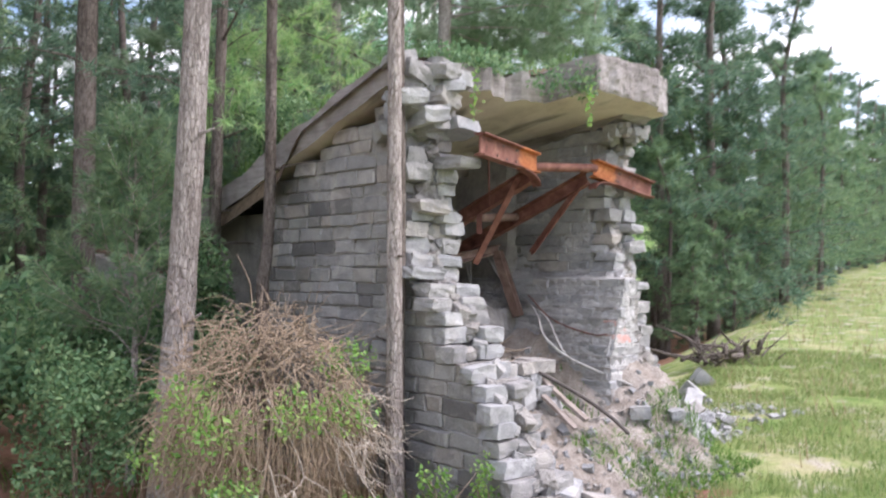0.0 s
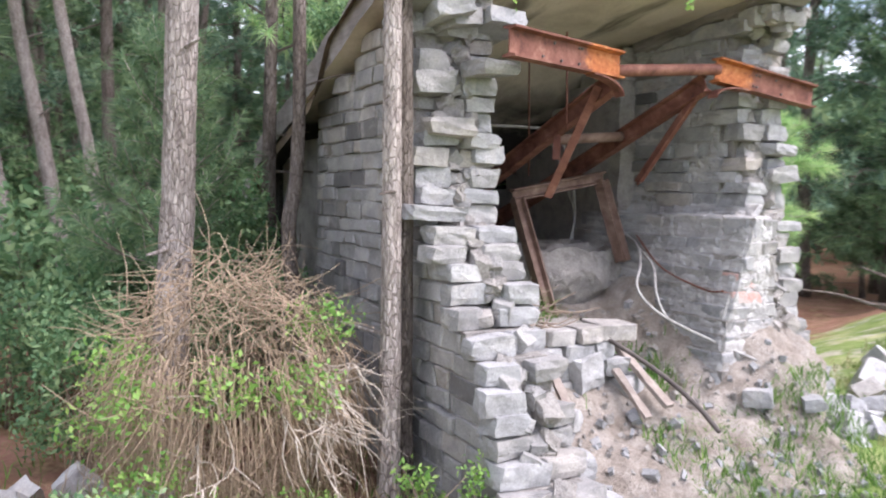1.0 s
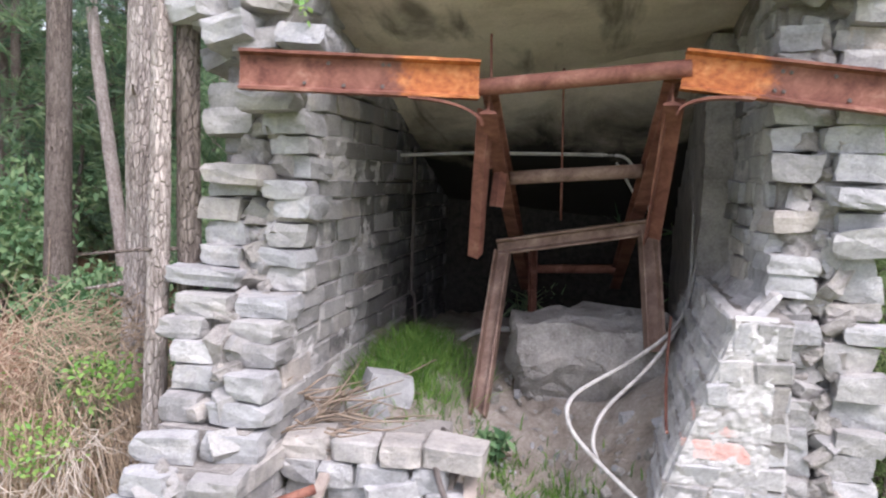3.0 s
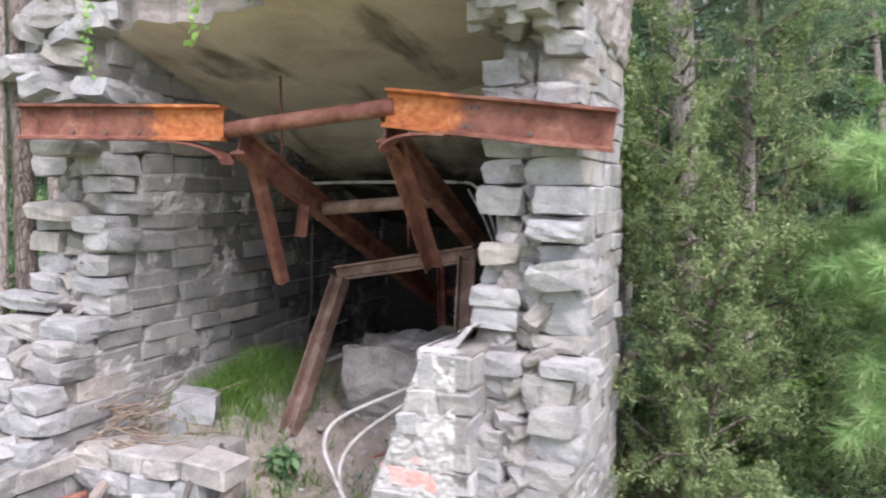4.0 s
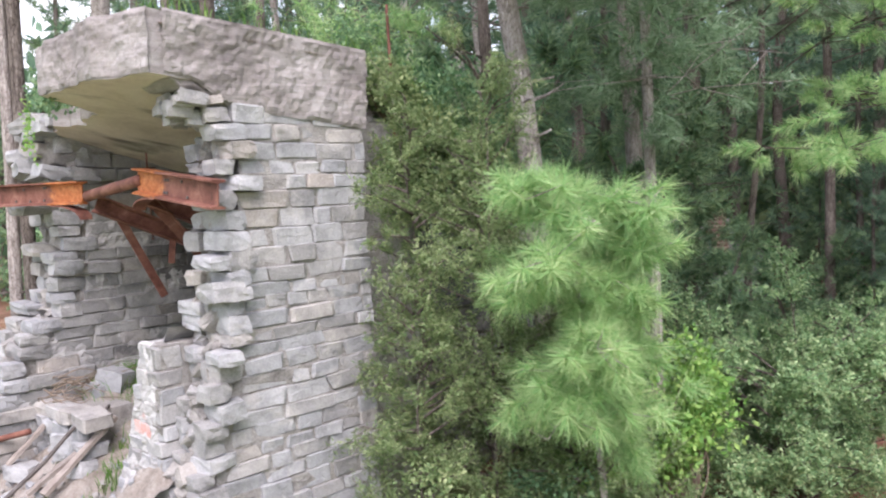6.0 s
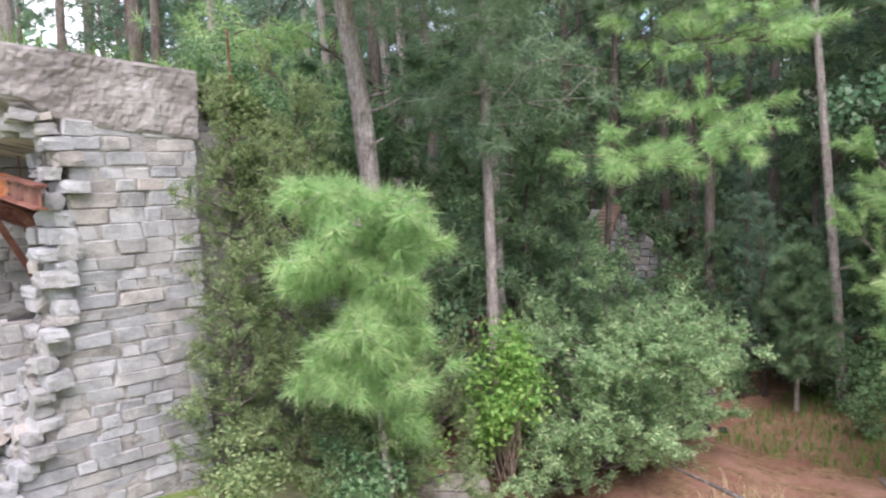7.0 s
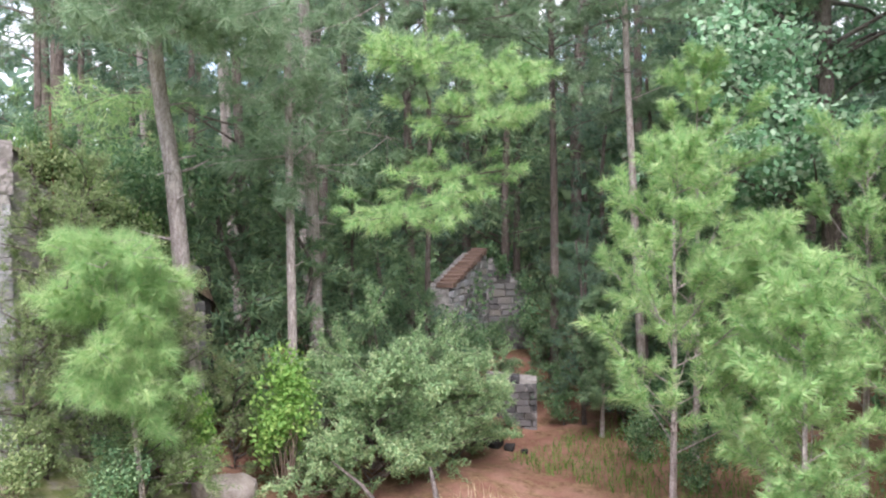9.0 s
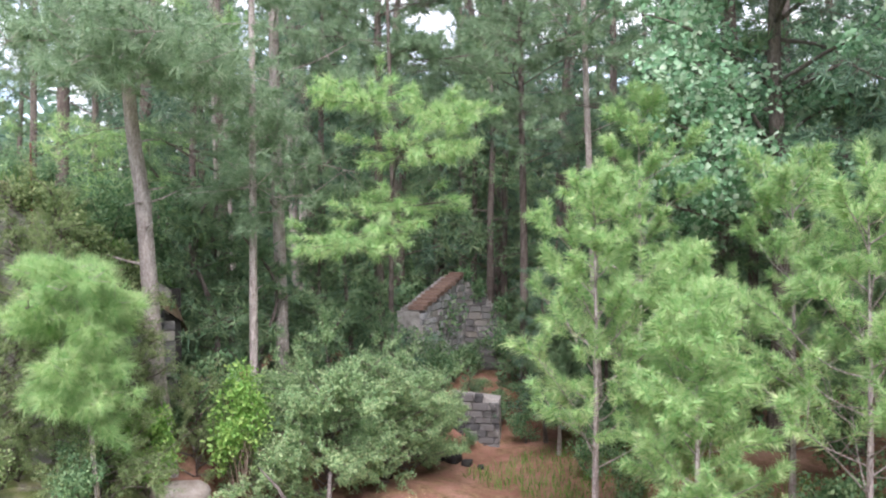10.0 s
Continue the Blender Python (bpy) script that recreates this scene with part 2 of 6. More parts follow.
M_JUNIPER = leaf_material("blue_green_juniper", [(0.0, (0.152, 0.281, 0.128)), (0.5, (0.328, 0.486, 0.233)), (1.0, (0.630, 0.720, 0.409))])
M_LEAF = leaf_material("broad_leaves", [(0.0, (0.095, 0.190, 0.093)), (0.5, (0.186, 0.316, 0.153)), (1.0, (0.371, 0.490, 0.246))], 0.4, 0.45)
M_LEAF_BRIGHT = leaf_material("yellow_green_leaves", [(0.0, (0.151, 0.325, 0.078)), (0.5, (0.268, 0.467, 0.116)), (1.0, (0.466, 0.624, 0.194))], 0.45, 0.45)
M_LEAF_COOL = leaf_material("cool_broad_leaves", [(0.0, (0.163, 0.327, 0.184)), (0.5, (0.322, 0.532, 0.313)), (1.0, (0.597, 0.685, 0.522))], 0.4, 0.4)
M_GRASS = leaf_material("meadow_grass", [(0.0, (0.15, 0.24, 0.075)), (0.5, (0.26, 0.335, 0.115)), (1.0, (0.47, 0.45, 0.23))], 0.35)
M_GRASS_LUSH = leaf_material("lush_grass", [(0.0, (0.069, 0.160, 0.032)), (0.5, (0.138, 0.270, 0.056)), (1.0, (0.253, 0.380, 0.096))], 0.35)
M_STRAW = leaf_material("dry_grass", [(0.0, (0.26, 0.19, 0.10)), (0.5, (0.44, 0.35, 0.21)), (1.0, (0.60, 0.52, 0.35))], 0.25)


def ground_material():
    m = Mat("ground_soil", 0.95, 0, 0.1)
    v = m.where("World")
    at = m.n.new("ShaderNodeAttribute")
    at.attribute_name = "cover"
    n = m.noise(v, 1.1, 7, 0.65)
    fine = m.noise(v, 26, 6, 0.7)
    soil = m.ramp(n, [(0.3, (0.19, 0.09, 0.06)), (0.5, (0.30, 0.16, 0.115)), (0.7, (0.40, 0.24, 0.18))])
    straw = m.ramp(m.noise(v, 9, 6, 0.7), [(0.35, (0.14, 0.08, 0.045)), (0.65, (0.36, 0.24, 0.14))])
    soil = m.mix(m.ramp(m.noise(v, 3.0, 5, 0.6), [(0.42, (0, 0, 0)), (0.6, (1, 1, 1))]), soil, straw)
    green = m.ramp(n, [(0.3, (0.12, 0.20, 0.05)), (0.5, (0.24, 0.30, 0.10)), (0.66, (0.44, 0.41, 0.23))])
    bare = m.ramp(m.noise(v, 2.4, 5, 0.6, 0.4), [(0.53, (0, 0, 0)), (0.66, (1, 1, 1))])
    green = m.mix(m.math("MULTIPLY", bare, 0.8), green, (0.50, 0.44, 0.37))
    f = m.math("ADD", at.outputs["Fac"], m.math("MULTIPLY", m.math("SUBTRACT", m.noise(v, 2.1, 5), 0.5), 0.9))
    c = m.mix(m.ramp(f, [(0.4, (0, 0, 0)), (0.6, (1, 1, 1))]), soil, green)
    c = m.mix(0.6, c, m.ramp(fine, [(0.3, (0.45, 0.45, 0.45)), (0.65, (1, 1, 1))]), "MULTIPLY")
    m.colour(c)
    m.bump(m.math("ADD", m.noise(v, 7, 7, 0.7), m.math("MULTIPLY", fine, 0.3)), 0.9, 0.05)
    return m.m


M_GROUND = ground_material()


def earth_material():
    m = Mat("rubbly_earth", 0.95, 0, 0.1)
    v = m.where("World")
    n = m.noise(v, 3.2, 8, 0.68, 0.3)
    c = m.ramp(n, [(0.3, (0.26, 0.215, 0.175)), (0.5, (0.44, 0.385, 0.335)), (0.7, (0.58, 0.525, 0.475))])
    fine = m.noise(v, 40, 5, 0.75)
    c = m.mix(0.6, c, m.ramp(fine, [(0.3, (0.45, 0.43, 0.42)), (0.65, (1, 1, 1))]), "MULTIPLY")
    m.colour(c)
    m.bump(m.math("ADD", m.noise(v, 14, 8, 0.75), m.math("MULTIPLY", fine, 0.4)), 1.0, 0.05)
    return m.m


M_EARTH = earth_material()


# ---- mesh helpers ----
def mesh_of(name, verts, faces, material, smooth=False):
    me = bpy.data.meshes.new(name)
    me.from_pydata([tuple(v) for v in verts], [], [tuple(f) for f in faces])
    me.materials.append(material)
    if smooth:
        me.shade_smooth()
    return me


def tri_mesh(name, v, f, material, smooth=False):
    """A mesh from numpy arrays of points (n, 3) and faces (m, k)."""
    me = bpy.data.meshes.new(name)
    k = f.shape[1]
    me.vertices.add(len(v))
    me.vertices.foreach_set("co", np.ascontiguousarray(v, np.float32).ravel())
    me.loops.add(f.size)
    me.loops.foreach_set("vertex_index", np.ascontiguousarray(f, np.int32).ravel())
    me.polygons.add(len(f))
    me.polygons.foreach_set("loop_start", np.arange(0, f.size, k, dtype=np.int32))
    me.update(calc_edges=True)
    me.materials.append(material)
    if smooth:
        me.shade_smooth()
    return me


def mesh_from(bm, name, material, smooth=False):
    me = bpy.data.meshes.new(name)
    bm.to_mesh(me)
    bm.free()
    me.materials.append(material)
    if smooth:
        me.shade_smooth()
    return me


def part(name, data, parent, label="", m=None):
    ob = new(name, data)
    ob.parent = parent
    if m is not None:
        ob.matrix_basis = m
    return tagged(ob, label)


def thing(name, label, category, group="", kind="", data=None, m=None):
    ob = new(name, data)
    if m is not None:
        ob.matrix_basis = m
    return tagged(ob, label, category, group, kind)


def tube_arrays(path, radii, sides=8, rng=None, rough=0.0, cap=True):
    """Points and quads of a tube along a path."""
    p = np.array(path, float)
    r = np.array(radii, float)
    n = len(p)
    tan = np.gradient(p, axis=0)
    tan /= np.linalg.norm(tan, axis=1)[:, None] + 1e-9
    ref = np.array([0.0, 0.0, 1.0])
    if abs(tan[:, 2]).mean() > 0.8:
        ref = np.array([1.0, 0.0, 0.0])
    a = np.cross(tan, ref)
    a /= np.linalg.norm(a, axis=1)[:, None] + 1e-9
    b = np.cross(tan, a)
    ang = np.linspace(0, 2 * np.pi, sides, endpoint=False)
    rr = np.repeat(r[:, None], sides, 1)
    if rng is not None and rough > 0:
        rr = rr * (1 + rng.uniform(-rough, rough, rr.shape))
    v = p[:, None, :] + rr[:, :, None] * (np.cos(ang)[None, :, None] * a[:, None, :] + np.sin(ang)[None, :, None] * b[:, None, :])
    v = v.reshape(-1, 3)
    i, j = np.meshgrid(np.arange(n - 1), np.arange(sides), indexing="ij")
    j2 = (j + 1) % sides
    f = np.stack([i * sides + j, i * sides + j2, (i + 1) * sides + j2, (i + 1) * sides + j], -1).reshape(-1, 4)
    if cap:
        v = np.vstack([v, p[:1], p[-1:]])
        c0, c1 = n * sides, n * sides + 1
        jj = np.arange(sides)
        lo = np.stack([(jj + 1) % sides, jj, np.full(sides, c0), np.full(sides, c0)], -1)
        hi = np.stack([(n - 1) * sides + jj, (n - 1) * sides + (jj + 1) % sides, np.full(sides, c1), np.full(sides, c1)], -1)
        return v, f, np.vstack([lo, hi])[:, :3]
    return v, f, None


def tubes_mesh(name, tubes, material, smooth=True):
    """One mesh of several tubes: (path, radii, sides)."""
    verts, faces, k = [], [], 0
    for path, radii, sides in tubes:
        v, f, c = tube_arrays(path, radii, sides)
        verts += [tuple(x) for x in v]
        faces += [tuple(int(a) + k for a in q) for q in f] + [tuple(int(a) + k for a in q) for q in c]
        k += len(v)
    return mesh_of(name, verts, faces, material, smooth)


def bent(points, n=24):
    """A smooth line through a few points."""
    p = [Vector(q) for q in points]
    p = [p[0] * 2 - p[1]] + p + [p[-1] * 2 - p[-2]]
    out = []
    per = max(2, n // (len(p) - 3))
    for i in range(1, len(p) - 2):
        for k in range(per):
            t = k / per
            a, b, c, d = p[i - 1], p[i], p[i + 1], p[i + 2]
            out.append(0.5 * ((2 * b) + (c - a) * t + (2 * a - 5 * b + 4 * c - d) * t * t + (3 * b - a - 3 * c + d) * t ** 3))
    out.append(p[-2])
    return np.array([tuple(q) for q in out])


def needle_arrays(rng, centres, ways, per, length, width, spread=0.9):
    """Tufts of thin needles: at each centre, needles round its way."""
    n = len(centres)
    c = np.repeat(centres, per, 0)
    w = np.repeat(ways, per, 0)
    d = w * 0.75 + rng.normal(0, spread, (n * per, 3))
    d /= np.linalg.norm(d, axis=1)[:, None]
    s = np.cross(d, rng.normal(0, 1, d.shape))
    s /= np.linalg.norm(s, axis=1)[:, None] + 1e-9
    ln = (length * rng.uniform(0.6, 1.1, n * per))[:, None]
    back = c - w * (length * rng.uniform(0, 0.7, n * per))[:, None]
    tip = back + d * ln
    tip[:, 2] -= 0.12 * length
    v = np.stack([back - s * width / 2, back + s * width / 2, tip], 1).reshape(-1, 3)
    f = np.arange(len(v)).reshape(-1, 3)
    return v, f


def brush_arrays(rng, a, b, count, length, width):
    """Foxtails of needles: from each a to each b, needles swept forward round the twig."""
    n = len(a)
    w = b - a
    w = w / (np.linalg.norm(w, axis=1)[:, None] + 1e-9)
    s = rng.uniform(0.0, 1.0, (n * count, 1)) ** 0.7
    base = np.repeat(a, count, 0) * (1 - s) + np.repeat(b, count, 0) * s
    ww = np.repeat(w, count, 0)
    side = rng.normal(0, 1, (n * count, 3))
    side -= ww * (side * ww).sum(1)[:, None]
    side /= np.linalg.norm(side, axis=1)[:, None] + 1e-9
    d = ww * rng.uniform(0.35, 1.0, (n * count, 1)) + side * 0.8
    d /= np.linalg.norm(d, axis=1)[:, None]
    flat = np.cross(d, rng.normal(0, 1, d.shape))
    flat /= np.linalg.norm(flat, axis=1)[:, None] + 1e-9
    tip = base + d * (length * rng.uniform(0.6, 1.1, (n * count, 1)))
    tip[:, 2] -= 0.1 * length
    v = np.stack([base - flat * width / 2, base + flat * width / 2, tip], 1).reshape(-1, 3)
    return v, np.arange(len(v)).reshape(-1, 3)


def leaf_arrays(rng, centres, size, up=0.5, slim=0.5):
    """Small leaves, each a folded pair of triangles."""
    n = len(centres)
    d = rng.normal(0, 1, (n, 3))
    d /= np.linalg.norm(d, axis=1)[:, None]
    nrm = rng.normal(0, 1, (n, 3)) + np.array([0, 0, up * 2])
    s = np.cross(d, nrm)
    s /= np.linalg.norm(s, axis=1)[:, None] + 1e-9
    ln = (size * rng.uniform(0.6, 1.3, n))[:, None]
    nn = np.cross(s, d)
    a = centres
    b = centres + d * ln * 0.5 + s * ln * slim * 0.5 + nn * ln * 0.08
    c = centres + d * ln
    e = centres + d * ln * 0.5 - s * ln * slim * 0.5 + nn * ln * 0.08
    v = np.stack([a, b, c, e], 1).reshape(-1, 3)
    i = np.arange(n)[:, None] * 4
    f = np.hstack([i, i + 1, i + 2, i, i + 2, i + 3]).reshape(-1, 3)
    return v, f


def blob_points(rng, n, centre, radii, shell=0.5):
    d = rng.normal(0, 1, (n, 3))
    d /= np.linalg.norm(d, axis=1)[:, None]
    r = rng.uniform(shell, 1, n)[:, None] ** 0.7
    return np.array(centre) + d * r * np.array(radii)


# ---- ground ----
def smooth_step(a, b, x):
    t = np.clip((np.asarray(x, float) - a) / (b - a), 0, 1)
    return t * t * (3 - 2 * t)


def ground_height(x, y):
    """The lie of the land: a meadow that rises along the track, and a gully behind the ruin."""
    x, y = np.asarray(x, float), np.asarray(y, float)
    xc = np.clip(x, -60, 140)
    base = 0.02 + 0.03 * xc + 0.028 * np.clip(xc - 14, 0, 200)
    gully = smooth_step(5.5, 10.5, y - 0.3 * np.clip(x - 11, 0, 40)) * smooth_step(7.4, 9.2, x)
    wood = smooth_step(4.5, 9.0, y) * (1 - smooth_step(3.0, 6.0, x))
    z = base * (1 - gully) - 0.72 * gully
    z = z * (1 - wood) + wood * (-0.05 + 0.01 * xc)
    z = z + 0.25 * np.exp(-((x - 10.3) ** 2 + (y - 11.2) ** 2) / 1.2)
    bumps = 0.05 * np.sin(1.3 * x + 0.7 * y) * np.sin(0.9 * y - 0.4 * x) + 0.025 * np.sin(3.1 * x + 1.0) * np.sin(2.7 * y)
    return z + bumps


def gz(x, y):
    return float(ground_height(x, y))


def axis_steps(near0, near1, step, far0, far1):
    inner = np.arange(near0, near1 + 1e-6, step)
    grow = np.cumsum(step * 1.16 ** np.arange(1, 60))
    lo = near0 - grow
    hi = near1 + grow
    return np.concatenate([lo[lo > far0][::-1], inner, hi[hi < far1]])


gx, gy = axis_steps(-4, 20, 0.2, -400, 900), axis_steps(-2, 18, 0.2, -400, 900)
GX, GY = np.meshgrid(gx, gy, indexing="ij")
gv = np.stack([GX, GY, ground_height(GX, GY)], -1).reshape(-1, 3)
gi, gj = np.meshgrid(np.arange(len(gx) - 1), np.arange(len(gy) - 1), indexing="ij")
gf = np.stack([gi * len(gy) + gj, (gi + 1) * len(gy) + gj, (gi + 1) * len(gy) + gj + 1, gi * len(gy) + gj + 1], -1).reshape(-1, 4)
ground_mesh = tri_mesh("ground", gv, gf, M_GROUND, True)
meadow = smooth_step(5.2, 8.0, GX) * (1 - smooth_step(6.5, 9.5, GY - 0.28 * np.clip(GX - 10, 0, 300)))
meadow = np.maximum(meadow, 1 - smooth_step(2.2, 4.0, GY))
cover = ground_mesh.attributes.new("cover", "FLOAT", "POINT")
cover.data.foreach_set("value", meadow.astype(np.float32).ravel())
ground = thing("ground", "red pine-straw earth running into rough green meadow", "ground", kind="structure", data=ground_mesh)


# ---- stones ----
def stone_meshes(count, seed, jag, material, cuts=0):
    """Rough squared blocks of unit size, with chipped edges."""
    rng = random.Random(seed)
    out = []
    for k in range(count):
        bm = bmesh.new()
        bmesh.ops.create_cube(bm, size=1.0)
        for v in bm.verts:
            v.co += Vector((rng.uniform(-jag, jag), rng.uniform(-jag, jag), rng.uniform(-jag, jag)))
        if cuts:
            bmesh.ops.subdivide_edges(bm, edges=bm.edges[:], cuts=cuts, use_grid_fill=True)
            for v in bm.verts:
                s = sum(1 for c in v.co if abs(c) > 0.36)
                n = noise.noise_vector(v.co * 2.6 + Vector((k * 7.3, seed, 0)))
                v.co += n * jag * 0.8
                if s >= 2:
                    v.co *= 1 - rng.uniform(0.0, 0.075) * (s - 1)
        else:
            bmesh.ops.bevel(bm, geom=bm.edges[:], offset=rng.uniform(0.05, 0.09), segments=1, affect="EDGES")
            for v in bm.verts:
                v.co += Vector((rng.uniform(-1, 1), rng.uniform(-1, 1), rng.uniform(-1, 1))) * jag * 0.25
        out.append(mesh_from(bm, "stone", material))
    return out


WALL_BLOCKS = stone_meshes(18, 3, 0.075, M_STONE)
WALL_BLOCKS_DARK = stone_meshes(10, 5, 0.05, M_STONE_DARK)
WALL_BLOCKS_NEAR_BLACK = stone_meshes(5, 6, 0.05, M_STONE_NEAR_BLACK)
WALL_BLOCKS_PALE = stone_meshes(12, 8, 0.08, M_STONE_PALE)
ROUGH_BLOCKS = stone_meshes(16, 11, 0.066, M_STONE_PALE, 2)
ROUGH_GREY = stone_meshes(12, 17, 0.075, M_STONE, 2)
PAINTED = stone_meshes(1, 29, 0.06, M_PAINTED)
RUBBLE = stone_meshes(10, 23, 0.20, M_MORTAR, 2)

stone_rng = random.Random(41)


def lay(parent, mesh, centre, size, turn=(0, 0, 0), name="stone"):
    """One block of a wall at its place."""
    m = Matrix.LocRotScale(Vector(centre), Euler([radians(a) for a in turn]), Vector(size))
    return part(name, mesh, parent, "", m)


def course_heights(z0, z1, mean, rng):
    z, out = z0, []
    while z < z1 - 0.05:
        h = mean * rng.uniform(0.82, 1.2)
        if z + h > z1 - 0.06:
            h = z1 - z
        out.append((z, h))
        z += h
    return out


def facing(parent, meshes, x, side, y0_of, y1, courses, rng, long=(0.24, 0.46), depth=0.16, skew=1.0, z_top=None, chip=0.009, x_of=None, darkened=None):
    """A coursed face of blocks in the plane x, looking to side (-1 or 1)."""
    for z, h in courses:
        y = y0_of(z + h / 2)
        y += rng.uniform(0.0, 0.12)
        top = z_top
        while y < y1 - 0.08:
            ln = rng.uniform(*long)
            if y + ln > y1 - 0.1:
                ln = y1 - y
            if top is None or z + h <= top(y + ln / 2) + 0.02:
                out = rng.uniform(-chip, chip)
                xx = (x if x_of is None else x_of(z + h / 2))
                out += rng.choice((0, 0, 0, 0, 0, chip * 2.5))
                c = (xx - side * (depth / 2 - out), y + ln / 2, z + h / 2 + rng.uniform(-0.008, 0.008))
                # Dark blocks carry stains and, on the right lining, painted depth shade.
                use = WALL_BLOCKS_DARK if darkened is not None and rng.random() < darkened(y + ln / 2, z) else meshes
                # Deep in the linings near-black blocks put the tunnel's shade into the stone.
                if darkened is not None and side * (6.2 - x) > 0 and y > 6.5 + 0.7 * rng.random():
                    use = WALL_BLOCKS_NEAR_BLACK
                lay(parent, rng.choice(use), c, (depth, ln - 0.005, h - 0.006), (rng.uniform(-1, 1) * skew, rng.uniform(-2, 2) * skew, rng.uniform(-1.2, 1.2) * skew))
            y += ln


def core(name, label, boxes, material=None, rough=0.012, kind="structure"):
    """The mortar body of a wall, stepped course by course: boxes (x0, x1, y0, y1, z0, z1)."""
    bm = bmesh.new()
    rng = random.Random(len(boxes))
    for x0, x1, y0, y1, z0, z1 in boxes:
        made = bmesh.ops.create_cube(bm, size=1.0)["verts"]
        for v in made:
            v.co = Vector((x0 if v.co.x < 0 else x1, y0 if v.co.y < 0 else y1, z0 if v.co.z < 0 else z1))
            v.co += Vector((rng.uniform(-1, 1), rng.uniform(-1, 1) * 2.0, 0)) * rough
    return thing(name, label, "wall", kind=kind, data=mesh_from(bm, name, material or M_MORTAR))


# heights of the roof slab's underside
def roof_under(x, y):
    t = np.clip((np.asarray(x, float) - 4.4) / 3.5, 0, 1)
    yy = np.asarray(y, float)
    left = 3.78 - 0.33 * np.clip(yy - 5.0, -1, 2.5) - 0.30 * np.clip(yy - 7.5, 0, 9)
    right = 3.90 - 0.06 * np.clip(yy - 5.0, -1, 1.8) - 0.75 * np.clip(yy - 6.8, 0, 9)
    return left * (1 - t) + right * t


def roof_thick(x):
    t = np.clip((np.asarray(x, float) - 4.4) / 3.5, 0, 1)
    return 0.27 * (1 - t) + 0.42 * t


# left wall: outer face, broken end, inner lining
def left_front(z):
    """Where the broken end of the left wall stands, by height."""
    pts = [(-0.5, 3.35), (0.35, 3.55), (0.62, 3.92), (1.16, 4.13), (1.45, 4.47), (1.76, 4.58), (2.01, 4.82), (2.12, 4.98), (3.0, 5.05), (4.2, 5.05)]
    for (a, p), (b, q) in zip(pts, pts[1:]):
        if z <= b:
            return p + (q - p) * max(0, (z - a)) / (b - a)
    return pts[-1][1]


left_courses = course_heights(-0.1, 3.78, 0.130, stone_rng)
left_top = lambda y: float(roof_under(4.4, y))
boxes = []
for z, h in left_courses:
    yf = left_front(z + h / 2) + 0.10
    yb = 7.25
    zmid = z + h
    if zmid > left_top(7.25):
        yb = 5.0 + (3.78 - zmid) / 0.33
    if yb > yf + 0.1:
        boxes.append((4.447, 4.95, yf, yb, z, z + h))
wall_1 = core("wall_1", "grey coursed stone wall with a broken jagged end", boxes)
facing(wall_1, WALL_BLOCKS, 4.43, -1, lambda z: left_front(z) + 0.07, 7.28, left_courses, stone_rng, z_top=left_top, long=(0.17, 0.42), chip=0.008, skew=1.6, darkened=lambda y, z: 0.16 + 0.25 * (y > 6.6))
lining_1 = core("wall_2", "grey block lining inside the tunnel", [(4.80, 4.962, 5.2, 7.3, 0.0, 2.95), (4.55, 4.962, 7.3, 9.0, -0.3, 2.75)])
facing(lining_1, WALL_BLOCKS, 4.985, 1, lambda z: left_front(z) + 0.16, 9.0, [c for c in left_courses if c[0] > 0.6], stone_rng, long=(0.26, 0.5), z_top=lambda y: float(roof_under(5.0, y)) + 0.12, chip=0.012, darkened=lambda y, z: 0.85 if y > 6.0 + 0.25 * (2.6 - z) else 0.06)


def broken_end(parent, courses, front, x0, x1, rng, outer_side, long_slabs=()):
    """The torn end of a wall: blocks of both faces seen end-on, with rubble between them."""
    for z, h in courses:
        zc = z + h / 2
        yf = front(zc)
        w = x1 - x0
        for k in (0, 1):
            wide = w * rng.uniform(0.38, 0.54)
            jut = rng.uniform(-0.06, 0.09)
            out = rng.uniform(-0.01, 0.05)
            if k == outer_side and rng.random() < 0.3:
                out += rng.uniform(0.03, 0.10)
            if k == 0:
                xc = x0 + wide / 2 - (out if outer_side == 0 else out * 0.3)
            else:
                xc = x1 - wide / 2 + (out if outer_side == 1 else out * 0.3)
            if rng.random() < 0.10:
                continue
            depth = rng.uniform(0.14, 0.24) if k == outer_side else rng.uniform(0.20, 0.34)
            mesh = rng.choice(ROUGH_BLOCKS if rng.random() < 0.62 else ROUGH_GREY)
            lay(parent, mesh, (xc, yf + depth / 2 - jut, zc), (wide * 1.04, depth, h * rng.uniform(0.92, 1.04)), (rng.uniform(-3, 3), rng.uniform(-3.5, 3.5), rng.uniform(-8, 8)))
        for k in range(5):
            s = rng.uniform(0.05, 0.14)
            lay(parent, rng.choice(RUBBLE if rng.random() < 0.6 else ROUGH_GREY), (x0 + w * rng.uniform(0.28, 0.72), yf + rng.uniform(0.02, 0.12), zc + rng.uniform(-0.06, 0.06)), (s * rng.uniform(0.8, 1.6), s, s * rng.uniform(0.6, 1.1)), (rng.uniform(-40, 40), rng.uniform(-40, 40), rng.uniform(0, 90)), "rubble_stone")


broken_end(wall_1, [c for c in left_courses if c[0] > -0.05], left_front, 4.41, 5.0, stone_rng, 0)
# slabs that stick out of the left wall
lay(wall_1, ROUGH_BLOCKS[2], (4.44, 4.88, 2.10), (0.46, 0.22, 0.095), (2, 3, 6))
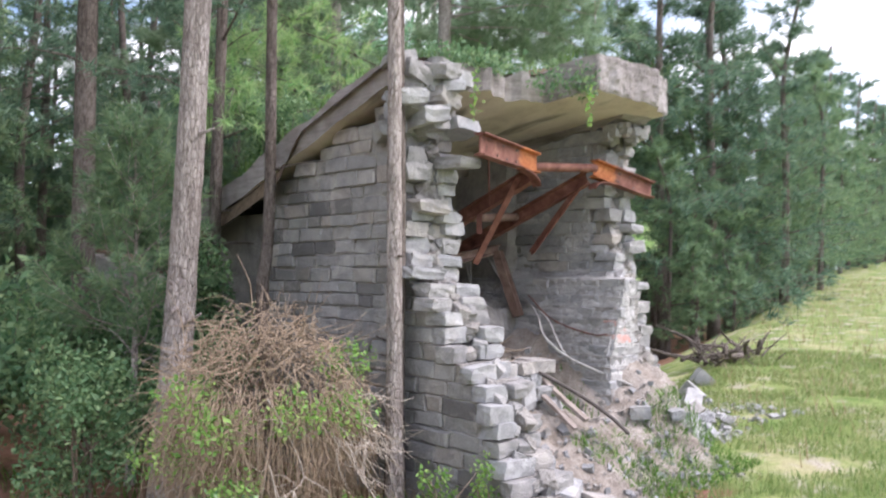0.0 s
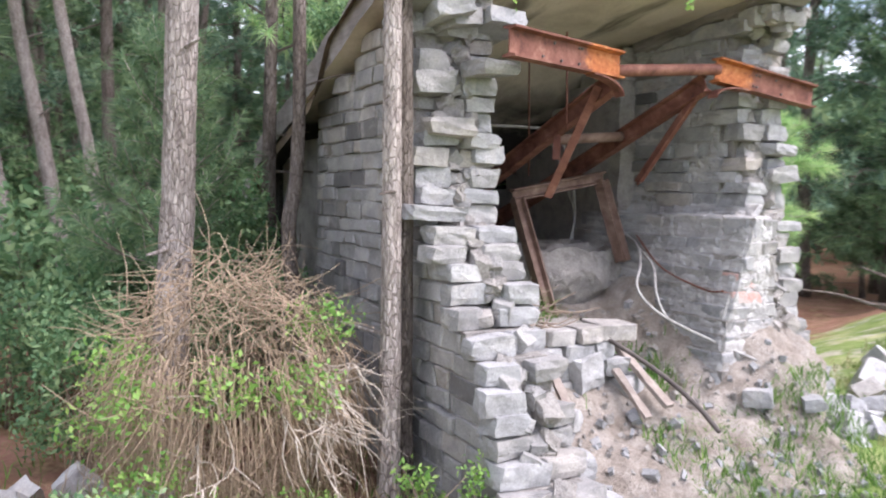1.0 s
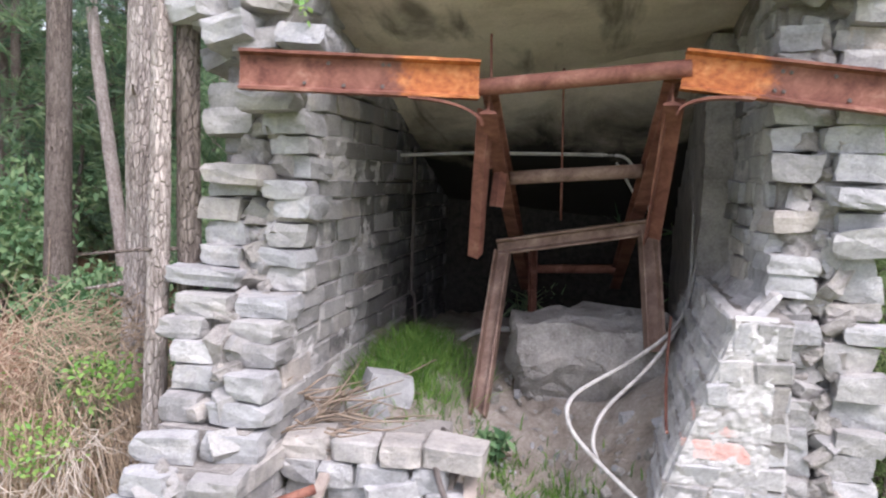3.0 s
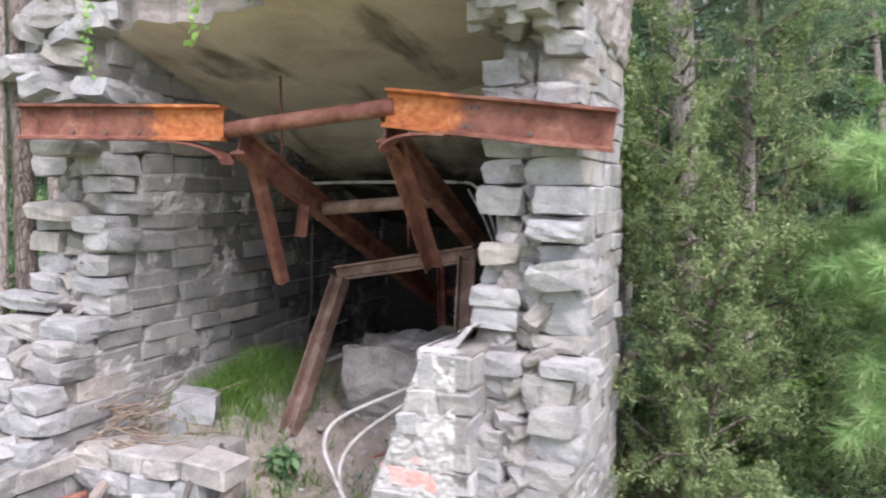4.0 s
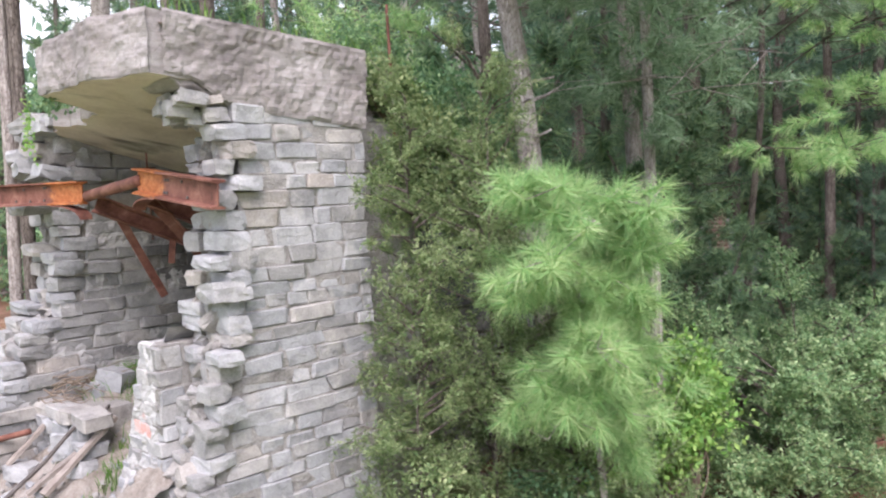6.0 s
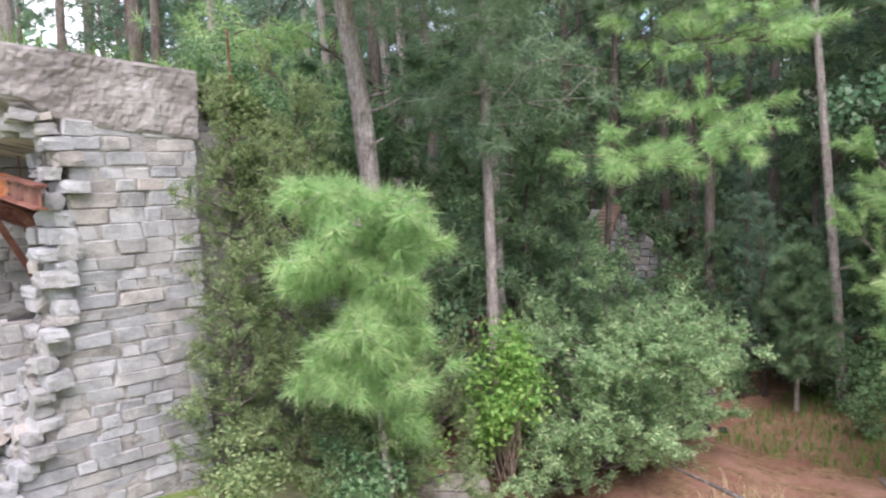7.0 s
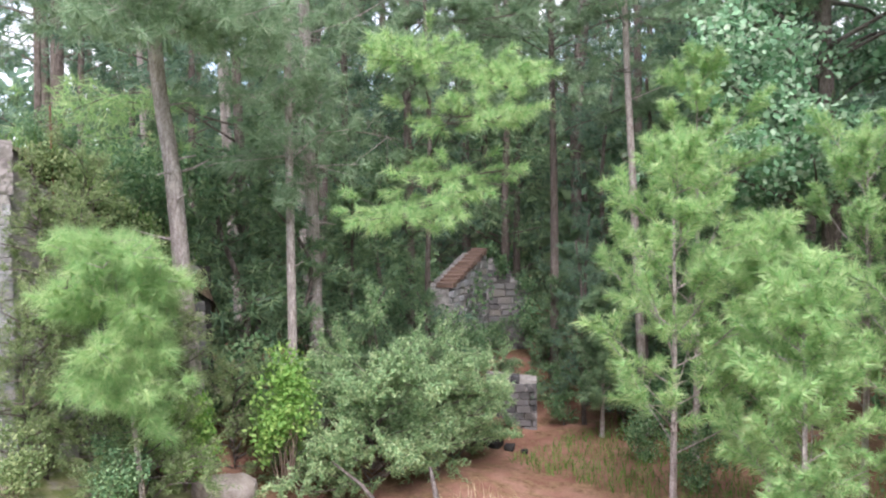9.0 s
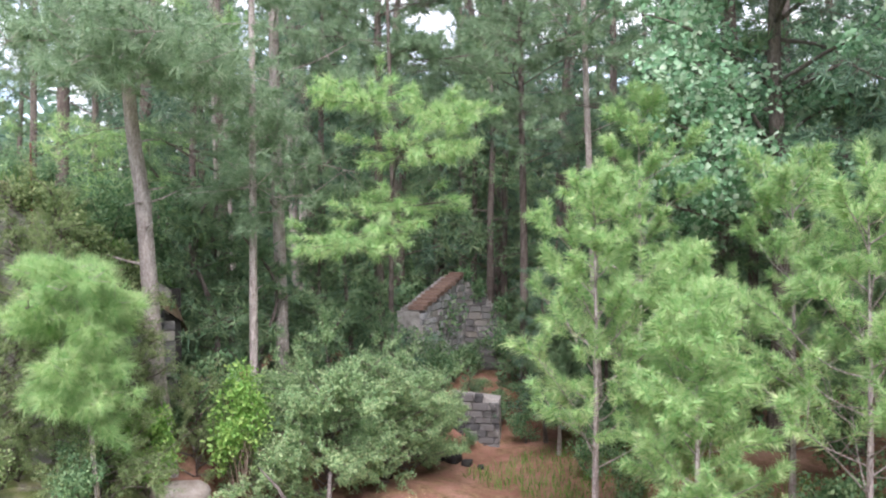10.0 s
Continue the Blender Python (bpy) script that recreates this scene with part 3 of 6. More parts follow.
lay(wall_1, ROUGH_BLOCKS[5], (4.60, 5.00, 2.68), (0.36, 0.28, 0.12), (0, 2, -4))
lay(wall_1, ROUGH_GREY[3], (4.86, 4.86, 3.08), (0.30, 0.34, 0.10), (3, -3, 8))
lay(wall_1, ROUGH_BLOCKS[7], (4.94, 5.08, 2.51), (0.22, 0.26, 0.14), (0, 4, -5))

# right wall
def right_front(z):
    pts = [(-0.5, 4.25), (0.6, 4.45), (1.0, 4.72), (1.6, 4.90), (2.1, 5.02), (3.3, 5.10), (3.6, 5.10), (4.2, 4.95)]
    for (a, p), (b, q) in zip(pts, pts[1:]):
        if z <= b:
            return p + (q - p) * max(0, (z - a)) / (b - a)
    return pts[-1][1]


right_courses = course_heights(-0.4, 3.77, 0.120, stone_rng)
boxes = [(7.55, 7.953, right_front(z + h / 2) + 0.12, 6.40, z, z + h) for z, h in right_courses]
wall_3 = core("wall_3", "pale grey coursed stone wall with a torn end", boxes)
facing(wall_3, WALL_BLOCKS_PALE + WALL_BLOCKS[:4], 7.965, 1, lambda z: right_front(z) + 0.10, 6.42, right_courses, stone_rng, long=(0.17, 0.46), chip=0.006, skew=1.7)
broken_end(wall_3, [c for c in right_courses if c[0] > 0.2], right_front, 7.48, 8.0, stone_rng, 1)
lay(wall_3, ROUGH_BLOCKS[1], (7.93, 5.06, 2.42), (0.28, 0.26, 0.15), (0, -8, -6))
lay(wall_3, ROUGH_BLOCKS[9], (7.90, 5.04, 2.64), (0.28, 0.26, 0.10), (0, 2, 4))
lining_2 = core("wall_4", "grey block lining of the tunnel", [(7.518, 7.70, 5.3, 7.2, 0.0, 3.7), (7.518, 7.56, 7.2, 8.1, -0.8, 3.1), (7.518, 7.56, 8.1, 9.0, -0.8, 2.5)])
# Blocks past y 6.2 are darkened to paint the tunnel's depth shade.
facing(lining_2, WALL_BLOCKS_PALE, 7.495, -1, lambda z: right_front(z) + 0.2, 8.9, [c for c in right_courses if c[0] > 1.9], stone_rng, long=(0.26, 0.5), chip=0.012, z_top=lambda y: float(roof_under(7.45, y)) + 0.1, darkened=lambda y, z: 0.85 if y > 6.2 and z > 1.6 else 0.08)

# the sloping foot of the right wall, leaning into the opening
foot_x = lambda z: 7.30 - 0.36 * max(0, 2.0 - z)
foot_courses = course_heights(0.3, 2.05, 0.135, stone_rng)
boxes = [(foot_x(z + h / 2) + 0.012, 7.56, 4.72 - 0.25 * max(0, 1.2 - z) + 0.0, 7.2, z, z + h) for z, h in foot_courses]
foot = core("wall_5", "battered block footing smeared with pale mortar", boxes)
for z, h in foot_courses:
    zc = z + h / 2
    x0, x1 = foot_x(zc), 7.58
    yf = 4.72 - 0.25 * max(0, 1.2 - zc)
    x = x1
    while x > x0 + 0.04:
        w = min(stone_rng.uniform(0.16, 0.30), x - x0)
        if x - w - x0 < 0.08:
            w = x - x0
        marked = abs(x - w / 2 - 7.30) < 0.13 and abs(zc - 1.48) < 0.11
        lay(foot, PAINTED[0] if marked else stone_rng.choice(WALL_BLOCKS_PALE + WALL_BLOCKS[:6]), (x - w / 2, yf + 0.08 + stone_rng.uniform(-0.012, 0.012), zc), (w - 0.012, 0.2, h - 0.012), (stone_rng.uniform(-2, 2), stone_rng.uniform(-3, 3), stone_rng.uniform(-3, 3)))
        x -= w
facing(foot, WALL_BLOCKS_PALE + WALL_BLOCKS[:5], 0, -1, lambda z: 4.75, 7.0, foot_courses, stone_rng, long=(0.22, 0.4), x_of=foot_x)

# mortar smeared over the stones
def smear(parent, place, nu, nv, bias, label="pale mortar smeared over the stones"):
    verts, faces = [], []
    for i in range(nu):
        for j in range(nv):
            p, n = place(i / (nu - 1), j / (nv - 1))
            p = Vector(p)
            lift = bias + 0.016 * noise.noise(p * 1.9) + 0.014 * noise.noise(p * 5.3) + 0.014 * noise.noise(p * 13) + 0.011 * noise.noise(p * 31)
            if i in (0, nu - 1) or j in (0, nv - 1):
                lift = -0.03
            verts.append(tuple(p + Vector(n) * lift))
    for i in range(nu - 1):
        for j in range(nv - 1):
            a = i * nv + j
            faces.append((a, a + nv, a + nv + 1, a + 1))
    return part("mortar", mesh_of("mortar", verts, faces, M_SMEAR), parent, label)


smear(foot, lambda u, v: ((foot_x(0.35 + 1.72 * v), 4.72 - 0.25 * max(0, 0.85 - 1.72 * v) + 2.2 * u, 0.35 + 1.72 * v), (-1, 0, 0)), 120, 100, 0.008)
smear(foot, lambda u, v: ((foot_x(0.35 + 1.72 * v) + (7.50 - foot_x(0.35 + 1.72 * v)) * u, 4.705 - 0.25 * max(0, 0.85 - 1.72 * v), 0.35 + 1.72 * v), (0, -1, 0)), 50, 90, 0.004)
smear(foot, lambda u, v: ((7.27 + 0.25 * v, 4.82 + 2.1 * u, 1.99 + 0.20 * v * v), (-0.5, 0, 0.85)), 90, 14, 0.012)
smear(lining_2, lambda u, v: ((7.497, right_front(2 + 1.7 * v) + 0.24 + 1.9 * u, 2.0 + 1.7 * v), (-1, 0, 0)), 90, 80, -0.008)
smear(lining_1, lambda u, v: ((4.983, left_front(0.75 + 2.2 * v) + 0.25 + 1.2 * u, 0.75 + 2.2 * v), (1, 0, 0)), 70, 90, -0.012)

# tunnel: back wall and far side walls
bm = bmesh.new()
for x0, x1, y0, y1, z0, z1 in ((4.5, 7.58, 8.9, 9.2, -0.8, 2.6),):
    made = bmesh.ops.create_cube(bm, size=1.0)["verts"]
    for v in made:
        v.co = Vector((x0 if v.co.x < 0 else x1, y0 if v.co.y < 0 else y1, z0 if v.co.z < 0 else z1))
# This closing wall is added; its black stands for a deeper, unlit tunnel.
wall_6 = thing("wall_6", "added black end wall painted as the tunnel's deep darkness", "wall", kind="structure", data=mesh_from(bm, "wall_6", M_BLACK))

# outer right wall behind, lower, half hidden by shrubs
wing_top = lambda y: float(roof_under(7.9, y)) - 0.02
wing_courses = course_heights(-0.9, 3.7, 0.17, stone_rng)
boxes = []
for z, h in wing_courses:
    yb = min(9.1, 6.8 + (3.79 - z - h) / 0.75)
    if yb > 6.8:
        boxes.append((7.30, 7.575, 6.42, yb, z, z + h))
wing = core("wall_7", "dark stone wing wall behind the shrubs", boxes)
facing(wing, WALL_BLOCKS_DARK + WALL_BLOCKS[:2], 7.60, 1, lambda z: 6.44, 9.1, wing_courses, stone_rng, z_top=wing_top)


# ---- roof slab and the soil on it ----
def slab_front(x, rng_phase=0.0):
    """The ragged front edge of the roof."""
    edge = 4.45 + 0.55 * float(1 - smooth_step(6.2, 6.45, x))
    if x > 7.5:
        edge += 0.16 * (x - 7.5) / 0.5
    jag = 0.05 * math.sin(9.1 * x) + 0.03 * math.sin(23 * x + 1)
    return edge + (jag if x < 6.3 else jag * 0.35)


sx = np.linspace(4.28, 7.97, 52)
sy = np.concatenate([np.linspace(0, 3.0, 26), np.linspace(3.3, 4.4, 8)])
bm = bmesh.new()
grid = {}
for i, x in enumerate(sx):
    f0 = slab_front(x)
    x_here = x
    for j, s in enumerate(sy):
        x = x_here
        w = float(smooth_step(1.2, 2.0, s))
        y = f0 * (1 - w) + 4.75 * w + s
        if y > 6.45:
            x = 4.28 + (x - 4.28) * 3.30 / 3.69
        zb = float(roof_under(x, y))
        th = float(roof_thick(x))
        n = noise.noise(Vector((x * 2.3, y * 2.3, 1))) * 0.05
        rag = 0.0
        if x < 6.3 and s < 0.5:
            rag = (0.5 - s) * 0.25 * (0.6 + 0.6 * noise.noise(Vector((x * 4, 3, 7))))
        grid[i, j, 0] = bm.verts.new((x, y, zb + 0.35 * n))
        grid[i, j, 1] = bm.verts.new((x + 0.02 * noise.noise(Vector((x * 5, y * 5, 2))), y, zb + th + n - rag))
ni, nj = len(sx), len(sy)
quads = []
for i in range(ni - 1):
    for j in range(nj - 1):
        quads.append((grid[i, j, 1], grid[i + 1, j, 1], grid[i + 1, j + 1, 1], grid[i, j + 1, 1]))
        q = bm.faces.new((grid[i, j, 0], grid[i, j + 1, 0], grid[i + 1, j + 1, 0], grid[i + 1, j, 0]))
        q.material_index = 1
for i in range(ni - 1):
    quads.append((grid[i, 0, 0], grid[i + 1, 0, 0], grid[i + 1, 0, 1], grid[i, 0, 1]))
    quads.append((grid[i, nj - 1, 0], grid[i, nj - 1, 1], grid[i + 1, nj - 1, 1], grid[i + 1, nj - 1, 0]))
for j in range(nj - 1):
    quads.append((grid[0, j, 0], grid[0, j, 1], grid[0, j + 1, 1], grid[0, j + 1, 0]))
    quads.append((grid[ni - 1, j, 0], grid[ni - 1, j + 1, 0], grid[ni - 1, j + 1, 1], grid[ni - 1, j, 1]))
for q in quads:
    bm.faces.new(q)
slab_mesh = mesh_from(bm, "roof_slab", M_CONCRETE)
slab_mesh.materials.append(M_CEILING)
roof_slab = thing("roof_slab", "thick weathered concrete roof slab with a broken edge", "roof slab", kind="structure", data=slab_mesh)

def rough_sheet(name, place, nu, nv, parent, label):
    """A lumpy skin: place(u, v) gives a point and the way out of the face."""
    verts, faces = [], []
    for i in range(nu):
        for j in range(nv):
            p, n = place(i / (nu - 1), j / (nv - 1))
            p = Vector(p)
            lift = 0.010 + 0.014 * noise.noise(p * 3.1) + 0.016 * noise.noise(p * 9) + 0.012 * noise.noise(p * 23)
            if 0 < j < nv - 1:
                p = p + Vector(n) * max(-0.004, lift)
            verts.append(tuple(p))
    for i in range(nu - 1):
        for j in range(nv - 1):
            a = i * nv + j
            faces.append((a, a + nv, a + nv + 1, a + 1))
    return part(name, mesh_of(name, verts, faces, M_CONCRETE), parent, label)


def side_place(u, v):
    y = 4.70 + (6.44 - 4.70) * u
    zb, zt = float(roof_under(8.02, y)), float(roof_under(8.02, y) + roof_thick(8.02))
    zb = zb + (3.72 - 0.09 * (y - 5.2) - zb) * float(smooth_step(4.78, 5.35, y)) + 0.03 * noise.noise(Vector((y * 6, 2, 2)))
    return (7.968 + 0.03 * v + 0.03 * noise.noise(Vector((y * 2.5, v * 2, 9))) * v, y, zb + 0.005 + (zt - zb + 0.01) * v), (1, 0, 0)


def front_place(u, v):
    x = 6.42 + (8.0 - 6.42) * u
    y = slab_front(x)
    zb, zt = float(roof_under(x, y)), float(roof_under(x, y) + roof_thick(x))
    return (x, y - 0.008, zb + 0.005 + (zt - zb) * v), (0, -1, 0)


rough_sheet("edge_face", side_place, 100, 22, roof_slab, "rough pitted concrete edge")
rough_sheet("edge_face", front_place, 70, 14, roof_slab, "rough pitted concrete edge")

# concrete band under the slab on the right, with its broken corner
bm = bmesh.new()
ring = {}
ys = np.linspace(4.75, 6.43, 40)
for j, y in enumerate(ys):
    zt = float(roof_under(7.9, y)) + 0.01
    zb = 3.80 - 0.13 * (y - 5.0) + 0.06 * noise.noise(Vector((y * 3, 0, 0))) + 0.03 * noise.noise(Vector((y * 11, 0, 0)))
    if y < 5.25:
        zb = zt - 0.03 - 0.14 * max(0.0, (y - 4.75) / 0.5) + 0.07 * noise.noise(Vector((y * 9, 4, 0)))
    sect = [(7.45, zt), (7.93, zt)]
    for k in range(7):
        s = k / 6
        z = zt - 0.004 + (zb - zt) * s
        sect.append((7.95 - 0.03 * (s > 0.75) * (s - 0.75) * 4 + 0.028 * noise.noise(Vector((y * 7, z * 9, 1))) + 0.015 * noise.noise(Vector((y * 19, z * 19, 5))), z))
    sect += [(7.75, zb + 0.02 * noise.noise(Vector((y * 12, 1, 1)))), (7.45, zb + 0.02)]
    for k, (x, z) in enumerate(sect):
        ring[j, k] = bm.verts.new((x, y + 0.02 * noise.noise(Vector((x * 9, z * 9, y * 3))), z))
n_s = len(sect)
for j in range(len(ys) - 1):
    for k in range(n_s):
        bm.faces.new((ring[j, k], ring[j, (k + 1) % n_s], ring[j + 1, (k + 1) % n_s], ring[j + 1, k]))
bm.faces.new([ring[0, k] for k in range(n_s)])
bm.faces.new([ring[len(ys) - 1, k] for k in range(n_s - 1, -1, -1)])
band = thing("trim", "weathered concrete bearing band under the roof slab", "wall", kind="structure", data=mesh_from(bm, "trim", M_CONCRETE))
for k in range(22):
    lay(band, stone_rng.choice(ROUGH_GREY + ROUGH_BLOCKS[:5]), (7.48 + 0.023 * k, 5.0 + stone_rng.uniform(-0.16, 0.08), 3.68 + stone_rng.uniform(-0.04, 0.16)), (stone_rng.uniform(0.08, 0.17), stone_rng.uniform(0.10, 0.20), stone_rng.uniform(0.06, 0.13)), (stone_rng.uniform(-10, 10), stone_rng.uniform(-10, 10), stone_rng.uniform(-15, 15)))

# stones heaped under the broken left front of the roof
heap = thing("wall_8", "loose broken stones wedged under the roof edge", "wall", kind="structure", data=RUBBLE[0], m=pose(4.75, 5.2, 3.62) @ Matrix.Diagonal((0.5, 0.4, 0.3, 1)))
for k in range(26):
    x = stone_rng.uniform(4.35, 5.05)
    y = 5.05 + stone_rng.uniform(-0.12, 0.25)
    z = stone_rng.uniform(3.35, 3.95)
    s = stone_rng.uniform(0.8, 1.2)
    ob = new("stone", stone_rng.choice(ROUGH_GREY + ROUGH_BLOCKS))
    ob.parent = heap
    ob.matrix_parent_inverse = heap.matrix_basis.inverted()
    ob.matrix_basis = Matrix.LocRotScale(Vector((x, y, z)), Euler((stone_rng.uniform(-0.2, 0.2), stone_rng.uniform(-0.3, 0.3), stone_rng.uniform(-0.4, 0.4))), Vector((0.26 * s, 0.26 * s, 0.12 * s)))

# earth on the roof
ex, ey = np.linspace(4.22, 8.0, 30), np.linspace(4.5, 9.3, 50)
EX, EY = np.meshgrid(ex, ey, indexing="ij")
EX = 4.22 + (EX - 4.22) * (1 - 0.085 * smooth_step(6.38, 6.55, EY))
EY = np.maximum(EY, np.array([[slab_front(x) + 0.08 for x in ex]]).T)
back = smooth_step(6.35, 6.9, EY)
edge = np.minimum.reduce([EX - 4.32 + 0.1 * back, 7.93 - 0.32 * back - EX + 0.13 * back, (EY - np.array([[slab_front(x) + 0.1 for x in ex]]).T) * 0.8, 9.3 - EY])
EZ = roof_under(EX, EY) + roof_thick(EX) - 0.03 - 0.5 * back * (1 - smooth_step(-0.05, 0.25, edge)) - 0.1 * (1 - smooth_step(-0.12, 0.0, edge)) + 0.22 * smooth_step(0.0, 0.7, edge) + 0.03 * np.sin(5 * EX + 2 * EY) * smooth_step(0, 0.4, edge)
ev = np.stack([EX, EY, EZ], -1).reshape(-1, 3)
ii, jj = np.meshgrid(np.arange(29), np.arange(49), indexing="ij")
ef = np.stack([ii * 50 + jj, (ii + 1) * 50 + jj, (ii + 1) * 50 + jj + 1, ii * 50 + jj + 1], -1).reshape(-1, 4)
bank_mesh = tri_mesh("earth_cover", ev, ef, M_LITTER, True)
earth_cover = thing("earth_cover", "soil and pine straw lying on the roof", "soil", kind="structure", data=bank_mesh)


# ---- rubble floor of the tunnel ----
def floor_height(x, y):
    x, y = np.asarray(x, float), np.asarray(y, float)
    along = np.interp(y, [3.2, 3.8, 4.4, 5.0, 5.5, 6.0, 6.8, 9, 13.2], [0.12, 0.32, 0.62, 0.92, 1.16, 1.28, 1.35, 1.25, 1.2])
    z = along
    z = z + 0.22 * np.exp(-((x - 5.35) ** 2 / 0.12 + (y - 6.0) ** 2 / 0.5))
    z = z + 0.28 * np.exp(-((x - 5.3) ** 2 / 0.14 + (y - 5.12) ** 2 / 0.12))
    z = z - 0.30 * np.exp(-((x - 6.45) ** 2 / 0.1 + (y - 5.4) ** 2 / 0.35))
    z = z + 0.35 * smooth_step(6.7, 7.4, x) * (1 - smooth_step(5.0, 7.5, y)) * smooth_step(3.6, 4.6, y)
    return z


fx, fy = np.linspace(4.6, 7.75, 110), np.concatenate([np.linspace(3.2, 7.5, 150), np.linspace(7.6, 9.0, 16)])
FX, FY = np.meshgrid(fx, fy, indexing="ij")
FZ = floor_height(FX, FY)
for i in range(FX.shape[0]):
    for j in range(FX.shape[1]):
        p = Vector((FX[i, j], FY[i, j], 0))
        FZ[i, j] += 0.08 * noise.noise(p * 2.2) + 0.06 * noise.noise(p * 6.1) + 0.022 * noise.noise(p * 15) + 0.012 * noise.noise(p * 31)
edge = np.minimum(np.minimum(FX - 4.6, 7.75 - FX) / 0.5, (FY - 3.2) / 0.6)
out_front = FY < 4.3
sink = (1 - smooth_step(0, 1, edge)) * out_front
FZ = FZ * (1 - sink) + sink * (ground_height(FX, FY) - 0.06)
fv = np.stack([FX, FY, FZ], -1).reshape(-1, 3)
nfy = len(fy)
ii, jj = np.meshgrid(np.arange(len(fx) - 1), np.arange(nfy - 1), indexing="ij")
ff = np.stack([ii * nfy + jj, (ii + 1) * nfy + jj, (ii + 1) * nfy + jj + 1, ii * nfy + jj + 1], -1).reshape(-1, 4)
thing("floor", "heaped rubble and dusty earth filling the tunnel mouth", "floor", kind="structure", data=tri_mesh("floor", fv, ff, M_EARTH))


def fz(x, y):
    return float(floor_height(x, y))


# low cross wall in the mouth
cross = core("wall_9", "low remnant of block wall in the tunnel mouth", [(5.02, 5.84, 4.80, 5.25, 0.45, 1.25)])
for z, h in ((0.48, 0.135), (0.615, 0.135), (0.75, 0.135), (0.885, 0.13), (1.015, 0.13), (1.145, 0.125)):
    x = 5.0
    while x < 5.82:
        w = stone_rng.uniform(0.2, 0.34)
        lay(cross, stone_rng.choice(ROUGH_BLOCKS + WALL_BLOCKS_PALE), (x + w / 2, 4.83 + stone_rng.uniform(-0.02, 0.03), z + h / 2), (w - 0.012, 0.26, h), (stone_rng.uniform(-3, 3), stone_rng.uniform(-3, 3), stone_rng.uniform(-4, 4)))
        x += w


# ---- second stone wall in the woods ----
def wall_between(name, label, a, b, top_a, top_b, z0, thick, meshes, course=0.2, long=(0.25, 0.5)):
    a, b = Vector((*a, 0)), Vector((*b, 0))
    run = b - a
    length = run.length
    turn = math.degrees(math.atan2(run.y, run.x))
    bm = bmesh.new()
    n = 14
    for k in range(n):
        s0, s1 = k / n, (k + 1) / n
        zt = top_a + (top_b - top_a) * (s0 + s1) / 2
        made = bmesh.ops.create_cube(bm, size=1.0)["verts"]
        for v in made:
            v.co = Vector((length * (s0 if v.co.x < 0 else s1), 0.03 if v.co.y < 0 else thick, z0 if v.co.z < 0 else zt - 0.02))
    ob = thing(name, label, "wall", kind="structure", data=mesh_from(bm, name, M_MORTAR), m=pose(a.x, a.y, 0, 0, 0, turn))
    for z, h in course_heights(z0, max(top_a, top_b), course, stone_rng):
        x = stone_rng.uniform(-0.2, 0)
        while x < length:
            ln = stone_rng.uniform(*long)
            lo, hi = max(0, x), min(length, x + ln)
            zt = top_a + (top_b - top_a) * (lo + hi) / 2 / length
            if hi - lo > 0.08 and z + h < zt + 0.06:
                lay(ob, stone_rng.choice(meshes), ((lo + hi) / 2, 0.05 + stone_rng.uniform(-0.02, 0.02), z + h / 2), (hi - lo - 0.014, 0.18, h - 0.014), (0, stone_rng.uniform(-2, 2), stone_rng.uniform(-2, 2)))
            x += ln
    return ob


far_wall = wall_between("wall_10", "mossy grey stone wall in the woods with a stepped red-brown coping", (7.40, 14.50), (6.30, 16.85), 1.85, 2.50, -0.8, 0.55, WALL_BLOCKS_PALE + WALL_BLOCKS + WALL_BLOCKS_DARK[:4], 0.15, (0.18, 0.36))
for k in range(11):
    s = (k + 0.5) / 11
    z = 1.85 + (2.50 - 1.85) * s
    lay(far_wall, stone_rng.choice(stone_meshes(1, 60 + k, 0.05, M_BRICK_RED)), (s * 2.595, 0.12, z + 0.05), (0.27, 0.36, 0.11), (0, 0, stone_rng.uniform(-2, 2)), "coping_stone")
wall_between("wall_11", "dark return of the woodland stone wall", (6.32, 16.86), (7.05, 17.5), 2.35, 1.55, -0.8, 0.4, WALL_BLOCKS_DARK, 0.15, (0.18, 0.36))
wall_between("wall_12", "low dark stone wall with a pale top", (8.45, 14.35), (9.2, 14.95), 0.30, 0.20, -1.0, 0.5, WALL_BLOCKS_NEAR_BLACK + WALL_BLOCKS_DARK[:3], 0.14, (0.18, 0.34))


# ---- rusty steel frame ----
def beam_mesh(length, tall, wide, web=0.012, flange=0.014, material=None, holes=()):
    """An I-beam along local x, from its origin."""
    bm = bmesh.new()
    t, w = tall / 2, wide / 2
    prof = [(-w, -t), (w, -t), (w, -t + flange), (web / 2, -t + flange + 0.012), (web / 2, t - flange - 0.012), (w, t - flange), (w, t), (-w, t), (-w, t - flange), (-web / 2, t - flange - 0.012), (-web / 2, -t + flange + 0.012), (-w, -t + flange)]
    n = max(2, int(length / 0.08))
    rings = []
    rng = random.Random(int(length * 1000))
    for k in range(n + 1):
        x = length * k / n
        rings.append([bm.verts.new((x, y + rng.uniform(-0.0015, 0.0015), z + rng.uniform(-0.0015, 0.0015))) for y, z in prof])
    for a, b in zip(rings, rings[1:]):
        for i in range(12):
            bm.faces.new((a[i], a[(i + 1) % 12], b[(i + 1) % 12], b[i]))
    bm.faces.new(rings[0][::-1])
    bm.faces.new(rings[-1])
    return mesh_from(bm, "beam", material or M_RUST)


